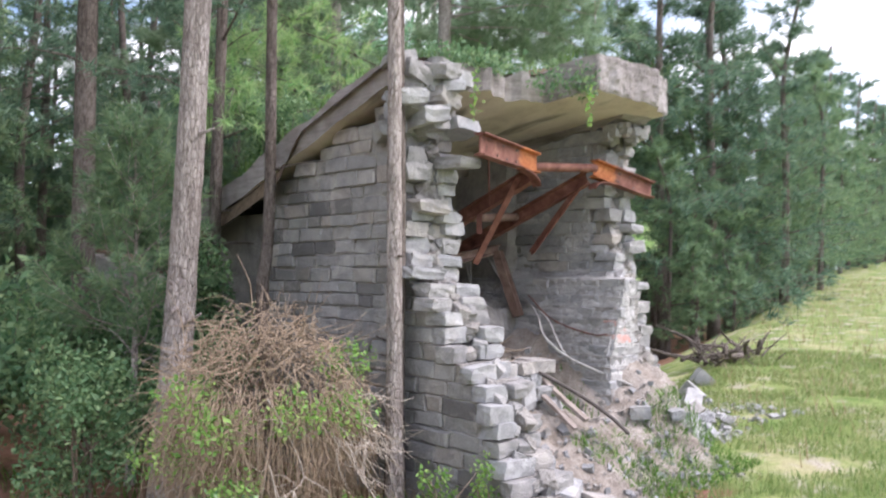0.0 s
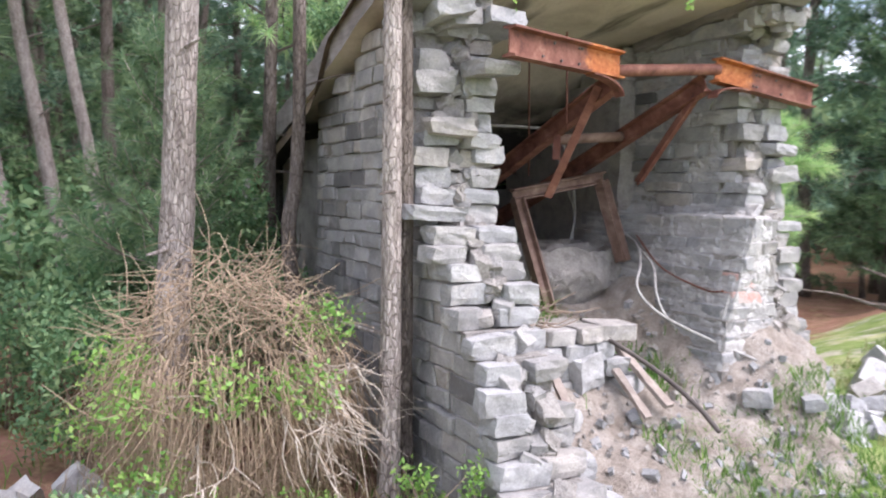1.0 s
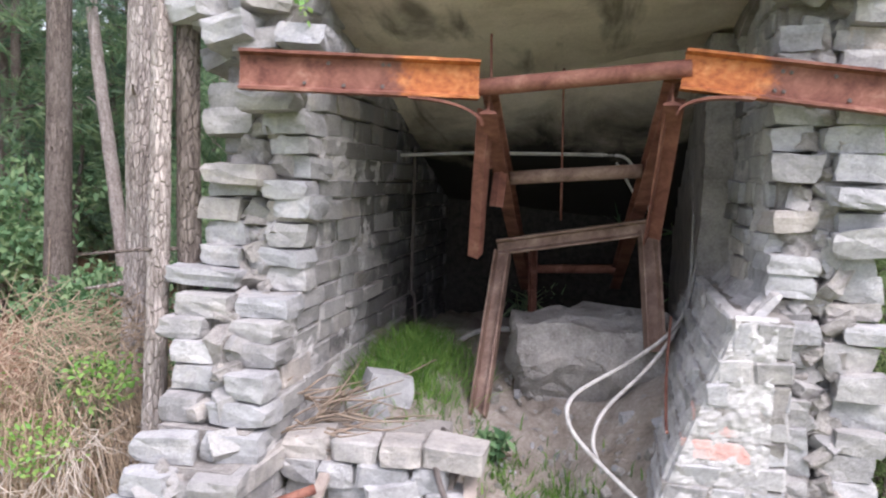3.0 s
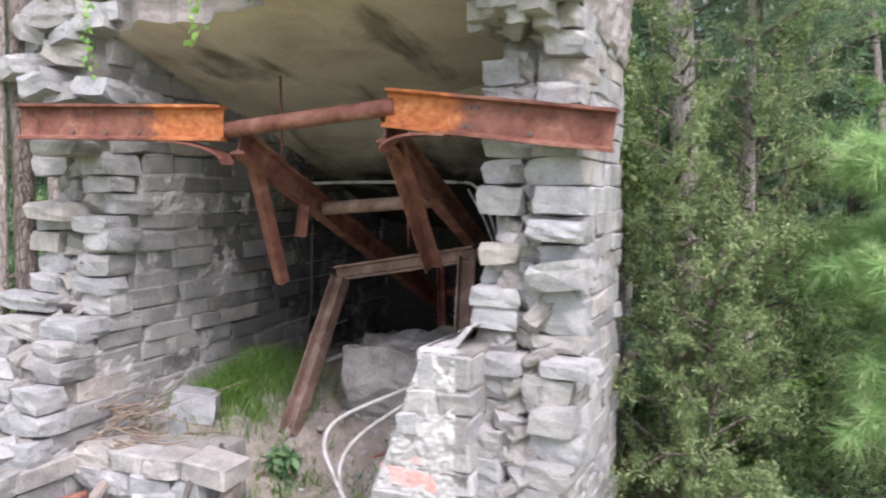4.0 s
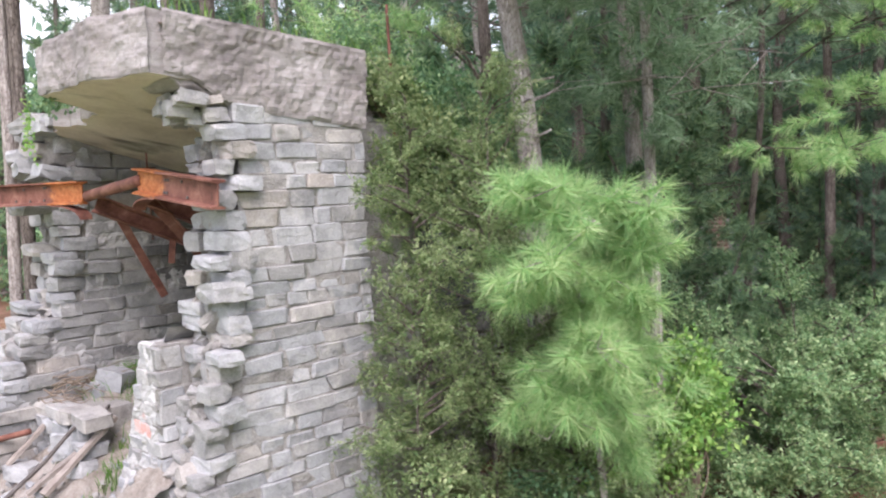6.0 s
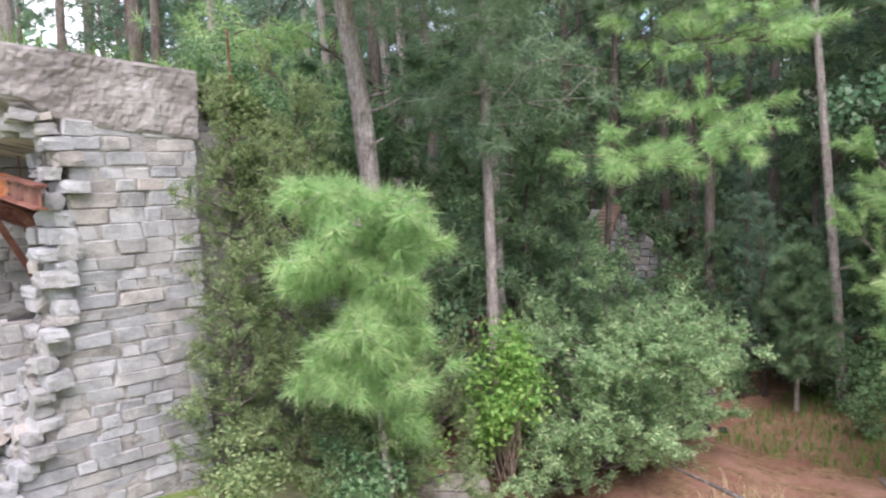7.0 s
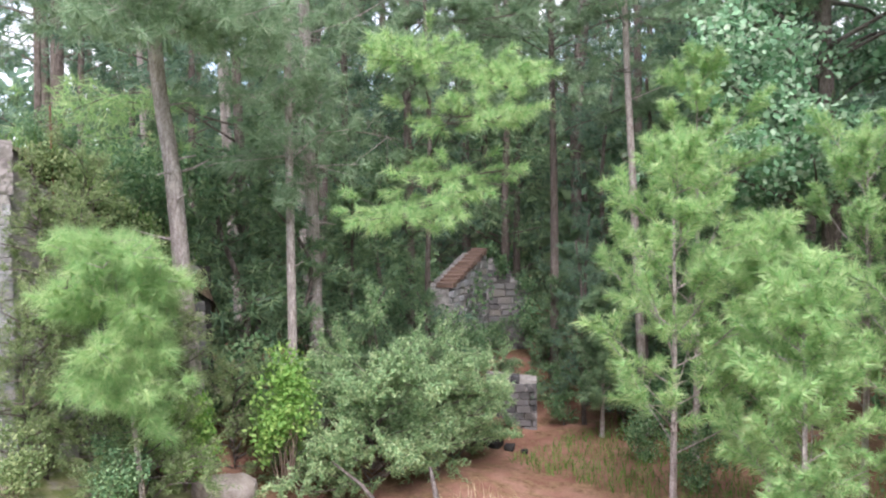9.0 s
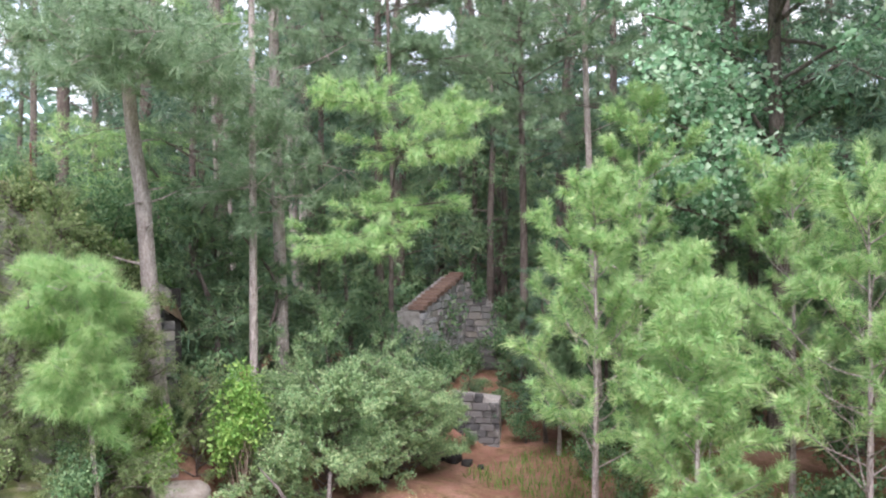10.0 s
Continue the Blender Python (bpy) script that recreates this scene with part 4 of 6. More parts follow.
def along(a, b, roll=0.0):
    """A pose at a whose local x points to b, with local z as upright as can be."""
    a, b = Vector(a), Vector(b)
    x = (b - a).normalized()
    ref = Vector((0, 0, 1)) if abs(x.z) < 0.95 else Vector((0, 1, 0))
    y = ref.cross(x).normalized()
    z = x.cross(y)
    return Matrix.Translation(a) @ Matrix((x, y, z)).transposed().to_4x4() @ Matrix.Rotation(radians(roll), 4, "X")


def angle_mesh(length, leg, thick, material):
    """An angle iron along local x."""
    bm = bmesh.new()
    prof = [(0, 0), (leg, 0), (leg, thick), (thick, thick), (thick, leg), (0, leg)]
    a = [bm.verts.new((0, y, z)) for y, z in prof]
    b = [bm.verts.new((length, y, z)) for y, z in prof]
    for i in range(6):
        bm.faces.new((a[i], b[i], b[(i + 1) % 6], a[(i + 1) % 6]))
    bm.faces.new(a)
    bm.faces.new(b[::-1])
    return mesh_from(bm, "angle", material)


steel = thing("steel_frame", "rust-red bent steel frame hanging across the tunnel mouth", "steel frame")
steel.location = (6.5, 4.92, 3.2)
S_INV = Matrix.Translation((-6.5, -4.92, -3.2))


def steel_part(name, mesh, m, label="", parent=None):
    ob = new(name, mesh)
    ob.parent = parent or steel
    if parent is None:
        ob.matrix_basis = S_INV @ m
    else:
        ob.matrix_basis = parent.matrix_basis.inverted() @ S_INV @ m
    return tagged(ob, label)


def steel_beam(name, a, b, tall, wide, material=None, roll=0, label=""):
    return steel_part(name, beam_mesh((Vector(b) - Vector(a)).length, tall, wide, material=material), along(a, b, roll), label)


def steel_pipe(name, a, b, r, label="", material=None):
    ln = (Vector(b) - Vector(a)).length
    n = 12
    path = [(ln * k / n, 0, 0) for k in range(n + 1)]
    v, f, c = tube_arrays(path, [r] * (n + 1), 18)
    faces = [tuple(map(int, q)) for q in f] + [tuple(map(int, q)) for q in c]
    return steel_part(name, mesh_of("pipe", v, faces, material or M_RUST, True), along(a, b), label)


beam_l = steel_beam("beam", (6.00, 4.89, 3.20), (4.82, 4.55, 3.215), 0.20, 0.11, M_RUST_ORANGE, 0, "rust-red beam with an orange inner end")
beam_r = steel_beam("beam", (7.02, 4.92, 3.255), (8.19, 4.92, 3.11), 0.20, 0.11, M_RUST_ORANGE, 0, "rust-red beam with an orange inner end")
steel_pipe("pipe", (5.97, 4.93, 3.165), (7.06, 4.93, 3.262), 0.046, "rusty round cross pipe")
# bolt heads and holes on the webs
bolt_mesh = mesh_of("bolt", *(lambda v, f, c: (v, [tuple(map(int, q)) for q in f] + [tuple(map(int, q)) for q in c]))(*tube_arrays([(0, 0, 0), (0, -0.010, 0)], [0.011, 0.009], 8)), M_CABLE_DARK)
for bm_, spots in ((beam_l, ((0.50, 0.055), (0.50, -0.055), (0.47, 0.055), (0.70, -0.06), (0.78, 0.05), (0.90, -0.055))), (beam_r, ((0.50, 0.045), (0.46, 0.045), (0.48, -0.05), (0.44, -0.05), (0.70, 0.05), (0.78, -0.055)))):
    for x, z in spots:
        side = -0.008 if bm_ is beam_r else 0.008
        ob = new("bolt", bolt_mesh)
        ob.parent = bm_
        ob.matrix_basis = pose(x, side, z, 0, 0, 0 if side < 0 else 180)
# flanges that curl down from the inner ends
for x, y, z, s, slope, lean in ((6.0, 4.89, 3.10, 1, 0.288, -0.013), (7.02, 4.92, 3.155, -1, 0.0, -0.124)):
    bm = bmesh.new()
    rows_ = []
    for k in range(12):
        a = k / 11 * math.pi / 2
        dx = s * (-0.34 + 0.36 * math.sin(a))
        px, py, pz = x + dx, y + slope * dx, z + lean * dx - 0.012 - 0.12 * (1 - math.cos(a))
        rows_.append([bm.verts.new((px - 6.5, py + w - 4.92, pz + t - 3.2)) for w, t in ((-0.055, 0), (0.055, 0), (0.055, 0.014), (-0.055, 0.014))])
    for a, b in zip(rows_, rows_[1:]):
        for i in range(4):
            bm.faces.new((a[i], a[(i + 1) % 4], b[(i + 1) % 4], b[i]))
    bm.faces.new(rows_[0][::-1])
    bm.faces.new(rows_[-1])
    part("curved_flange", mesh_from(bm, "curved_flange", M_RUST), steel)
steel_beam("diagonal", (6.04, 4.98, 3.10), (5.92, 8.3, 1.70), 0.15, 0.09)
steel_beam("diagonal", (6.98, 4.98, 3.15), (6.76, 8.3, 1.76), 0.15, 0.09)
steel_pipe("cross_pipe", (6.05, 5.87, 2.70), (6.88, 5.90, 2.765), 0.045, "dull brown cross pipe", M_RUST_DULL)
steel_part("hanger", angle_mesh(1.0, 0.07, 0.010, M_RUST), along((6.02, 5.10, 3.06), (5.90, 5.59, 2.18), 30))
steel_part("hanger", angle_mesh(1.03, 0.085, 0.010, M_RUST), along((6.97, 5.06, 3.14), (6.92, 5.75, 2.36), 200))
steel_part("stub", angle_mesh(0.24, 0.06, 0.010, M_RUST), along((6.02, 5.64, 2.76), (6.0, 5.62, 2.52), 40), "short rusty steel stub")
steel_beam("rail", (5.93, 6.24, 2.215), (7.0, 6.29, 2.40), 0.11, 0.10, M_RUST_DULL, 0, "dull brown weathered rail")
steel_beam("leg", (5.97, 6.22, 2.18), (5.93, 5.60, 1.18), 0.11, 0.10, M_RUST_DULL, 90, "dull brown weathered leg")
steel_beam("leg", (6.95, 6.26, 2.37), (7.02, 5.98, 1.60), 0.12, 0.10, M_RUST_DULL, 90, "dull brown weathered leg")
steel_pipe("cross_pipe", (6.0, 8.1, 1.86), (6.8, 8.1, 1.90), 0.04)
steel_beam("post", (6.0, 8.05, 2.1), (6.02, 8.05, 1.2), 0.08, 0.07, None, 90)
for x, y, z0, z1 in ((5.96, 5.5, 3.55, 2.75), (6.32, 6.6, 3.5, 2.4)):
    steel_pipe("hanger_rod", (x, y, z0), (x + 0.02, y, z1), 0.008)


# ---- cables and conduit ----
def cable(name, label, points, r, material, n=40, category="cable"):
    p = bent(points, n)
    me = tubes_mesh(name, [(p, np.full(len(p), r), 8)], material)
    return thing(name, label, category, data=me)


cable("cable", "pale grey slack cable looping out of the tunnel", [(7.32, 7.4, 2.9), (7.30, 6.9, 2.5), (7.25, 6.4, 1.95), (7.12, 5.92, 1.77), (6.85, 5.55, 1.62), (6.55, 5.25, 1.48), (6.52, 5.10, 1.36), (6.66, 4.98, 1.22), (6.95, 4.75, 1.05), (7.21, 4.52, 0.91)], 0.013, M_CABLE, 60)
cable("cable", "short grey cable end hanging from the steel leg", [(7.40, 7.3, 2.95), (7.36, 6.8, 2.45), (7.24, 6.3, 1.90), (7.12, 5.9, 1.74), (6.95, 5.5, 1.60), (6.72, 5.2, 1.42), (6.66, 5.05, 1.28), (6.72, 4.95, 1.14)], 0.012, M_CABLE, 50)
cable("wire", "thin rusty wire sticking out before the footing", [(7.1, 5.9, 1.85), (7.06, 5.5, 1.58), (7.03, 4.96, 1.45), (7.02, 4.75, 1.46)], 0.008, M_RUST)
cable("wire", "thick dark wire arching over the rubble", [(5.78, 4.92, 1.22), (5.88, 4.68, 1.13), (6.03, 4.4, 0.97), (6.10, 4.1, 0.80), (6.12, 3.9, 0.66)], 0.018, M_CABLE_DARK)
cable("iron_rod", "short dark rod lying on the low wall", [(5.82, 5.05, 1.27), (5.95, 4.92, 1.23), (6.08, 4.78, 1.18)], 0.014, M_CABLE_DARK, 6, "rod")
cable("conduit", "dark conduit clipped to the tunnel wall", [(5.04, 7.3, 2.95), (5.04, 7.3, 2.3), (5.04, 7.28, 1.75), (5.10, 7.15, 1.68), (5.16, 7.0, 1.45)], 0.016, M_CABLE_DARK, category="conduit")
cable("conduit", "grey conduit running across the tunnel roof", [(5.05, 6.82, 2.86), (5.6, 6.8, 2.885), (6.2, 6.8, 2.89), (6.62, 6.8, 2.89)], 0.014, M_CABLE, category="conduit")
cable("cable", "grey cable sagging down inside the tunnel", [(6.62, 6.8, 2.89), (6.80, 6.8, 2.86), (6.93, 6.8, 2.62), (7.02, 6.8, 2.3), (7.05, 6.8, 2.0), (6.98, 6.78, 1.70), (6.95, 6.7, 1.45)], 0.012, M_CABLE)
cable("cable", "grey cable sagging down inside the tunnel", [(6.72, 6.86, 2.84), (6.86, 6.86, 2.6), (6.98, 6.86, 2.3), (7.08, 6.86, 2.05), (7.06, 6.84, 1.75), (7.04, 6.75, 1.45)], 0.010, M_CABLE)
cable("hose", "pale hose lying on the tunnel floor", [(5.55, 6.6, 1.42), (5.75, 6.8, 1.50), (6.05, 6.9, 1.50), (6.3, 6.7, 1.42)], 0.022, M_CABLE, category="hose")
cable("pipe", "short rusty pipe lying among the rubble", [(5.25, 4.55, 1.05), (5.0, 4.35, 0.98), (4.82, 4.18, 0.92)], 0.028, M_RUST, 6, "pipe")
cable("iron_rod", "thin rusty iron rod standing at the roof's end", [(7.72, 6.98, 3.3), (7.72, 6.98, 3.9), (7.70, 6.98, 4.75)], 0.013, M_RUST, 6, "rod")


# ---- loose stones and debris ----
def boulder(size, seed, material, name="boulder", cuts=4):
    bm = bmesh.new()
    bmesh.ops.create_cube(bm, size=1.0)
    bmesh.ops.subdivide_edges(bm, edges=bm.edges[:], cuts=cuts, use_grid_fill=True)
    for v in bm.verts:
        s = v.co.normalized() * 0.62
        v.co = v.co.lerp(s, 0.45)
        v.co += noise.noise_vector(v.co * 1.7 + Vector((seed, 0, 0))) * 0.16 + noise.noise_vector(v.co * 5 + Vector((seed, 3, 0))) * 0.05
        v.co = Vector((v.co.x * size[0], v.co.y * size[1], v.co.z * size[2]))
    return mesh_from(bm, name, material, True)


def rugged(size):
    """A torn block of concrete with a flat top and a hollow front."""
    bm = bmesh.new()
    bmesh.ops.create_cube(bm, size=1.0)
    bmesh.ops.subdivide_edges(bm, edges=bm.edges[:], cuts=11, use_grid_fill=True)
    for v in bm.verts:
        p = v.co.copy()
        hollow = max(0.0, 0.35 - abs(p.z + 0.15)) * (1 if p.y < 0 else 0)
        v.co = p.lerp(p.normalized() * 0.6, 0.22)
        v.co.y += hollow * 0.5
        v.co += noise.noise_vector(p * 2.2 + Vector((4, 1, 0))) * 0.13 + noise.noise_vector(p * 6) * 0.06 + noise.noise_vector(p * 15) * 0.03
        v.co = Vector((v.co.x * size[0], v.co.y * size[1], v.co.z * size[2]))
    return mesh_from(bm, "concrete_chunk", M_MORTAR)


chunk = thing("concrete_chunk", "big broken concrete chunk stained with earth", "rubble", data=rugged((1.0, 0.85, 0.85)), m=pose(6.6, 6.42, 1.30, 0, 0, 8))
for x, y, sx_, sy_, sz_, rz, k in ((5.42, 5.30, 0.30, 0.24, 0.20, 30, 0), (5.30, 5.15, 0.14, 0.12, 0.10, 10, 1), (5.48, 4.86, 0.18, 0.14, 0.12, 60, 2), (5.62, 4.75, 0.30, 0.18, 0.26, 20, 3), (5.70, 5.10, 0.20, 0.18, 0.11, 80, 4), (6.0, 4.7, 0.22, 0.16, 0.14, 15, 5), (5.25, 4.45, 0.25, 0.2, 0.15, 40, 6), (4.95, 3.75, 0.34, 0.26, 0.18, 25, 7), (5.15, 3.55, 0.26, 0.22, 0.16, 70, 8), (5.05, 4.1, 0.28, 0.2, 0.16, 5, 9), (6.95, 4.3, 0.22, 0.2, 0.14, 33, 10), (7.3, 4.1, 0.18, 0.14, 0.1, 50, 11)):
    z = max(fz(x, y), gz(x, y))
    thing("fallen_stone", "pale squared stone fallen from the wall", "stone", "fallen stones", data=(ROUGH_BLOCKS + ROUGH_GREY)[k], m=Matrix.LocRotScale(Vector((x, y, z + sz_ * 0.35)), Euler((0.15 * math.sin(k), 0.2 * math.cos(3 * k), radians(rz))), Vector((sx_, sy_, sz_))))
for x, y, s, k in ((8.25, 4.45, 0.18, 1), (8.45, 4.6, 0.22, 2), (8.7, 4.5, 0.2, 3), (9.1, 4.9, 0.22, 4), (9.6, 5.2, 0.3, 5), (8.2, 4.2, 0.16, 6), (10.4, 5.6, 0.25, 7), (11.5, 6.0, 0.25, 8), (8.9, 4.3, 0.12, 9), (9.3, 4.6, 0.1, 0), (8.05, 4.35, 0.22, 2), (8.1, 4.6, 0.24, 4)):
    thing("fallen_stone", "pale squared stone lying in the grass", "stone", "fallen stones", data=ROUGH_BLOCKS[k], m=Matrix.LocRotScale(Vector((x, y, gz(x, y) + s * 0.28)), Euler((0.2 * k, 0.1 * k, 0.7 * k)), Vector((s * 1.3, s, s * 0.75))))
for x, y, s, k in ((2.02, 5.55, 0.34, 0), (1.78, 5.75, 0.36, 3), (1.75, 5.3, 0.26, 5), (2.32, 6.4, 0.24, 7), (2.15, 5.3, 0.26, 9), (2.72, 5.5, 0.24, 11), (1.6, 5.5, 0.24, 2), (1.9, 6.1, 0.26, 4)):
    thing("fallen_stone", "grey-white block lying on the forest floor", "stone", "fallen stones", data=ROUGH_BLOCKS[k], m=Matrix.LocRotScale(Vector((x, y, gz(x, y) + s * 0.22)), Euler((0.25 * k, 0.12 * k, 0.9 * k)), Vector((s * 1.3, s, s * 0.6))))
thing("boulder", "pale tan rounded boulder on the red earth", "boulder", data=boulder((0.62, 0.5, 0.5), 9, M_EARTH), m=pose(9.35, 8.35, gz(9.35, 8.35) + 0.03, 0, 0, 20))
for x, y, s in ((9.4, 13.5, 0.2), (9.66, 11.76, 0.10), (9.65, 13.6, 0.14), (9.2, 13.4, 0.16), (9.9, 13.7, 0.09)):
    thing("charred_debris", "black charred lump on the red earth", "debris", "charred lumps", data=boulder((s * 1.7, s * 1.2, s * 0.8), x * 3, M_BLACK, "charred_debris", 2), m=pose(x, y, gz(x, y) + s * 0.2, 0, 0, x * 50))

def rubble_field(name, label, n, place, sizes, seed, material):
    """Many small broken stones as one heap."""
    rng = random.Random(seed)
    verts, faces = [], []
    for k in range(n):
        x, y = place(rng)
        z = max(fz(x, y) if 4.7 < x < 7.6 and 3.3 < y < 7 else -9, gz(x, y))
        s = rng.uniform(*sizes) * (1.6 if rng.random() < 0.12 else 1)
        m = Matrix.LocRotScale(Vector((x, y, z + s * 0.15)), Euler((rng.uniform(0, 6), rng.uniform(0, 6), rng.uniform(0, 6))), Vector((s * rng.uniform(0.7, 1.5), s, s * rng.uniform(0.5, 0.9))))
        k0 = len(verts)
        for cx in (-0.5, 0.5):
            for cy in (-0.5, 0.5):
                for cz in (-0.5, 0.5):
                    verts.append(tuple(m @ Vector((cx * rng.uniform(0.6, 1.1), cy * rng.uniform(0.6, 1.1), cz * rng.uniform(0.6, 1.1)))))
        faces += [tuple(k0 + i for i in q) for q in ((0, 1, 3, 2), (4, 6, 7, 5), (0, 4, 5, 1), (2, 3, 7, 6), (0, 2, 6, 4), (1, 5, 7, 3))]
    return thing(name, label, "rubble", kind="stuff", data=mesh_of(name, verts, faces, material))


rubble_field("rubble", "pale stone chips on the slope", 170, lambda r: (r.uniform(4.9, 7.4), 3.4 + 2.6 * r.random() ** 1.2), (0.02, 0.07), 3, M_STONE_PALE)
rubble_field("mortar_crumbs", "tan mortar crumbs on the slope", 800, lambda r: (r.uniform(4.9, 7.4), 3.3 + 3.0 * r.random()), (0.012, 0.045), 4, M_MORTAR)
rubble_field("stone_chips", "stone chips strewn in the grass", 170, lambda r: (7.9 + 2.5 * r.random() ** 2, 4.0 + 1.2 * r.random()), (0.03, 0.1), 5, M_STONE_PALE)

# sticks and planks in the mouth of the tunnel
srng = np.random.default_rng(5)
tubes = []
for k in range(46):
    a = np.array([5.15 + srng.uniform(-0.25, 0.25), 4.92 + srng.uniform(-0.25, 0.2), 1.30 + srng.uniform(-0.1, 0.14)])
    d = np.array([srng.normal(0.55, 0.4), srng.normal(0.35, 0.35), srng.normal(0.1, 0.15)])
    b = a + d * srng.uniform(0.25, 0.7)
    mid = (a + b) / 2 + srng.normal(0, 0.03, 3)
    tubes.append((bent([a, mid, b], 6), np.linspace(0.008, 0.003, 7), 5))
thing("brushwood", "heap of dry sticks caught in the rubble", "brushwood", kind="stuff", data=tubes_mesh("brushwood", tubes, M_TWIG))


def plank(a, b, w, t, label):
    bm = bmesh.new()
    ln = (Vector(b) - Vector(a)).length
    n = 10
    rows_ = []
    rng = random.Random(int(ln * 977))
    for k in range(n + 1):
        x = ln * k / n
        ww = w * (0.75 + 0.25 * rng.random())
        rows_.append([bm.verts.new((x, y, z + rng.uniform(-0.004, 0.004))) for y, z in ((-ww / 2, -t / 2), (ww / 2, -t / 2), (ww / 2, t / 2), (-ww / 2, t / 2))])
    for p, q in zip(rows_, rows_[1:]):
        for i in range(4):
            bm.faces.new((p[i], p[(i + 1) % 4], q[(i + 1) % 4], q[i]))
    bm.faces.new(rows_[0][::-1])
    bm.faces.new(rows_[-1])
    return thing("plank", label, "plank", data=mesh_from(bm, "plank", M_PLANK), m=along(a, b))


plank((6.00, 5.02, 1.20), (6.10, 4.35, 0.72), 0.09, 0.035, "split grey timber leaning on the rubble")
plank((5.92, 5.0, 1.12), (5.86, 4.3, 0.68), 0.07, 0.03, "split grey timber leaning on the rubble")
plank((5.28, 4.85, 1.24), (5.22, 4.35, 0.78), 0.07, 0.03, "weathered timber leaning in the stones")

# root plate of a fallen tree at the meadow's edge
rrng = np.random.default_rng(9)
tubes = []
for k in range(60):
    c = np.array([14.3, 6.9, gz(14.3, 6.9) + 0.12])
    a = c + rrng.normal(0, [0.5, 0.3, 0.1])
    d = rrng.normal(0, [0.55, 0.35, 0.22])
    d[2] = abs(d[2])
    tubes.append((bent([a, a + d * 0.5 + rrng.normal(0, 0.06, 3), a + d], 6), np.linspace(0.05, 0.012, 7) * rrng.uniform(0.4, 1.2), 6))
thing("root_heap", "dark heap of torn roots and brush", "brushwood", kind="stuff", data=tubes_mesh("root_heap", tubes, M_BARK_DARK))


# ---- trees ----
def trunk_mesh(points, r0, r1, sides, rng, material, rough=0.05, flare=1.35, n=40, stubs=0):
    p = bent(points, n)
    s = np.linspace(0, 1, len(p))
    r = r0 + (r1 - r0) * s
    r = r * (1 + (flare - 1) * np.exp(-s * 22))
    v, f, c = tube_arrays(p, r, sides, rng, rough)
    verts = [tuple(q) for q in v]
    faces = [tuple(map(int, q)) for q in f] + [tuple(map(int, q)) for q in c]
    for k in range(stubs):
        i = rng.integers(len(p) // 4, len(p) - 2)
        a = rng.uniform(0, 2 * np.pi)
        d = np.array([np.cos(a), np.sin(a), rng.uniform(-0.1, 0.5)])
        ln = rng.uniform(0.15, 0.7)
        q = bent([p[i], p[i] + d * ln * 0.5 + rng.normal(0, 0.02, 3), p[i] + d * ln], 4)
        vv, ff, cc = tube_arrays(q, np.linspace(r[i] * 0.22, r[i] * 0.08, len(q)), 5)
        k0 = len(verts)
        verts += [tuple(x) for x in vv]
        faces += [tuple(int(x) + k0 for x in g) for g in ff] + [tuple(int(x) + k0 for x in g) for g in cc]
    return mesh_of("trunk", verts, faces, material, True), p


def limb_path(rng, start, way, length, droop):
    a = np.array(start, float)
    d = np.array(way, float)
    d /= np.linalg.norm(d)
    mid = a + d * length * 0.5 + rng.normal(0, 0.05 * length, 3)
    end = a + d * length + np.array([0, 0, -droop * length]) + rng.normal(0, 0.05 * length, 3)
    return bent([a, mid, end], 8)


def tuft_places(rng, path, count, spread, first=0.35):
    s = rng.uniform(first, 1.0, count)
    idx = s * (len(path) - 1)
    i = np.clip(idx.astype(int), 0, len(path) - 2)
    p = path[i] + (path[i + 1] - path[i]) * (idx - i)[:, None]
    off = rng.normal(0, spread, (count, 3)) * (0.3 + 0.7 * s)[:, None]
    off[:, 2] *= 0.55
    way = path[-1] - path[0]
    way = way / (np.linalg.norm(way) + 1e-9)
    w = way + off / (spread + 1e-9) * 0.6 + np.array([0, 0, 0.45])
    w /= np.linalg.norm(w, axis=1)[:, None]
    return p + off, w


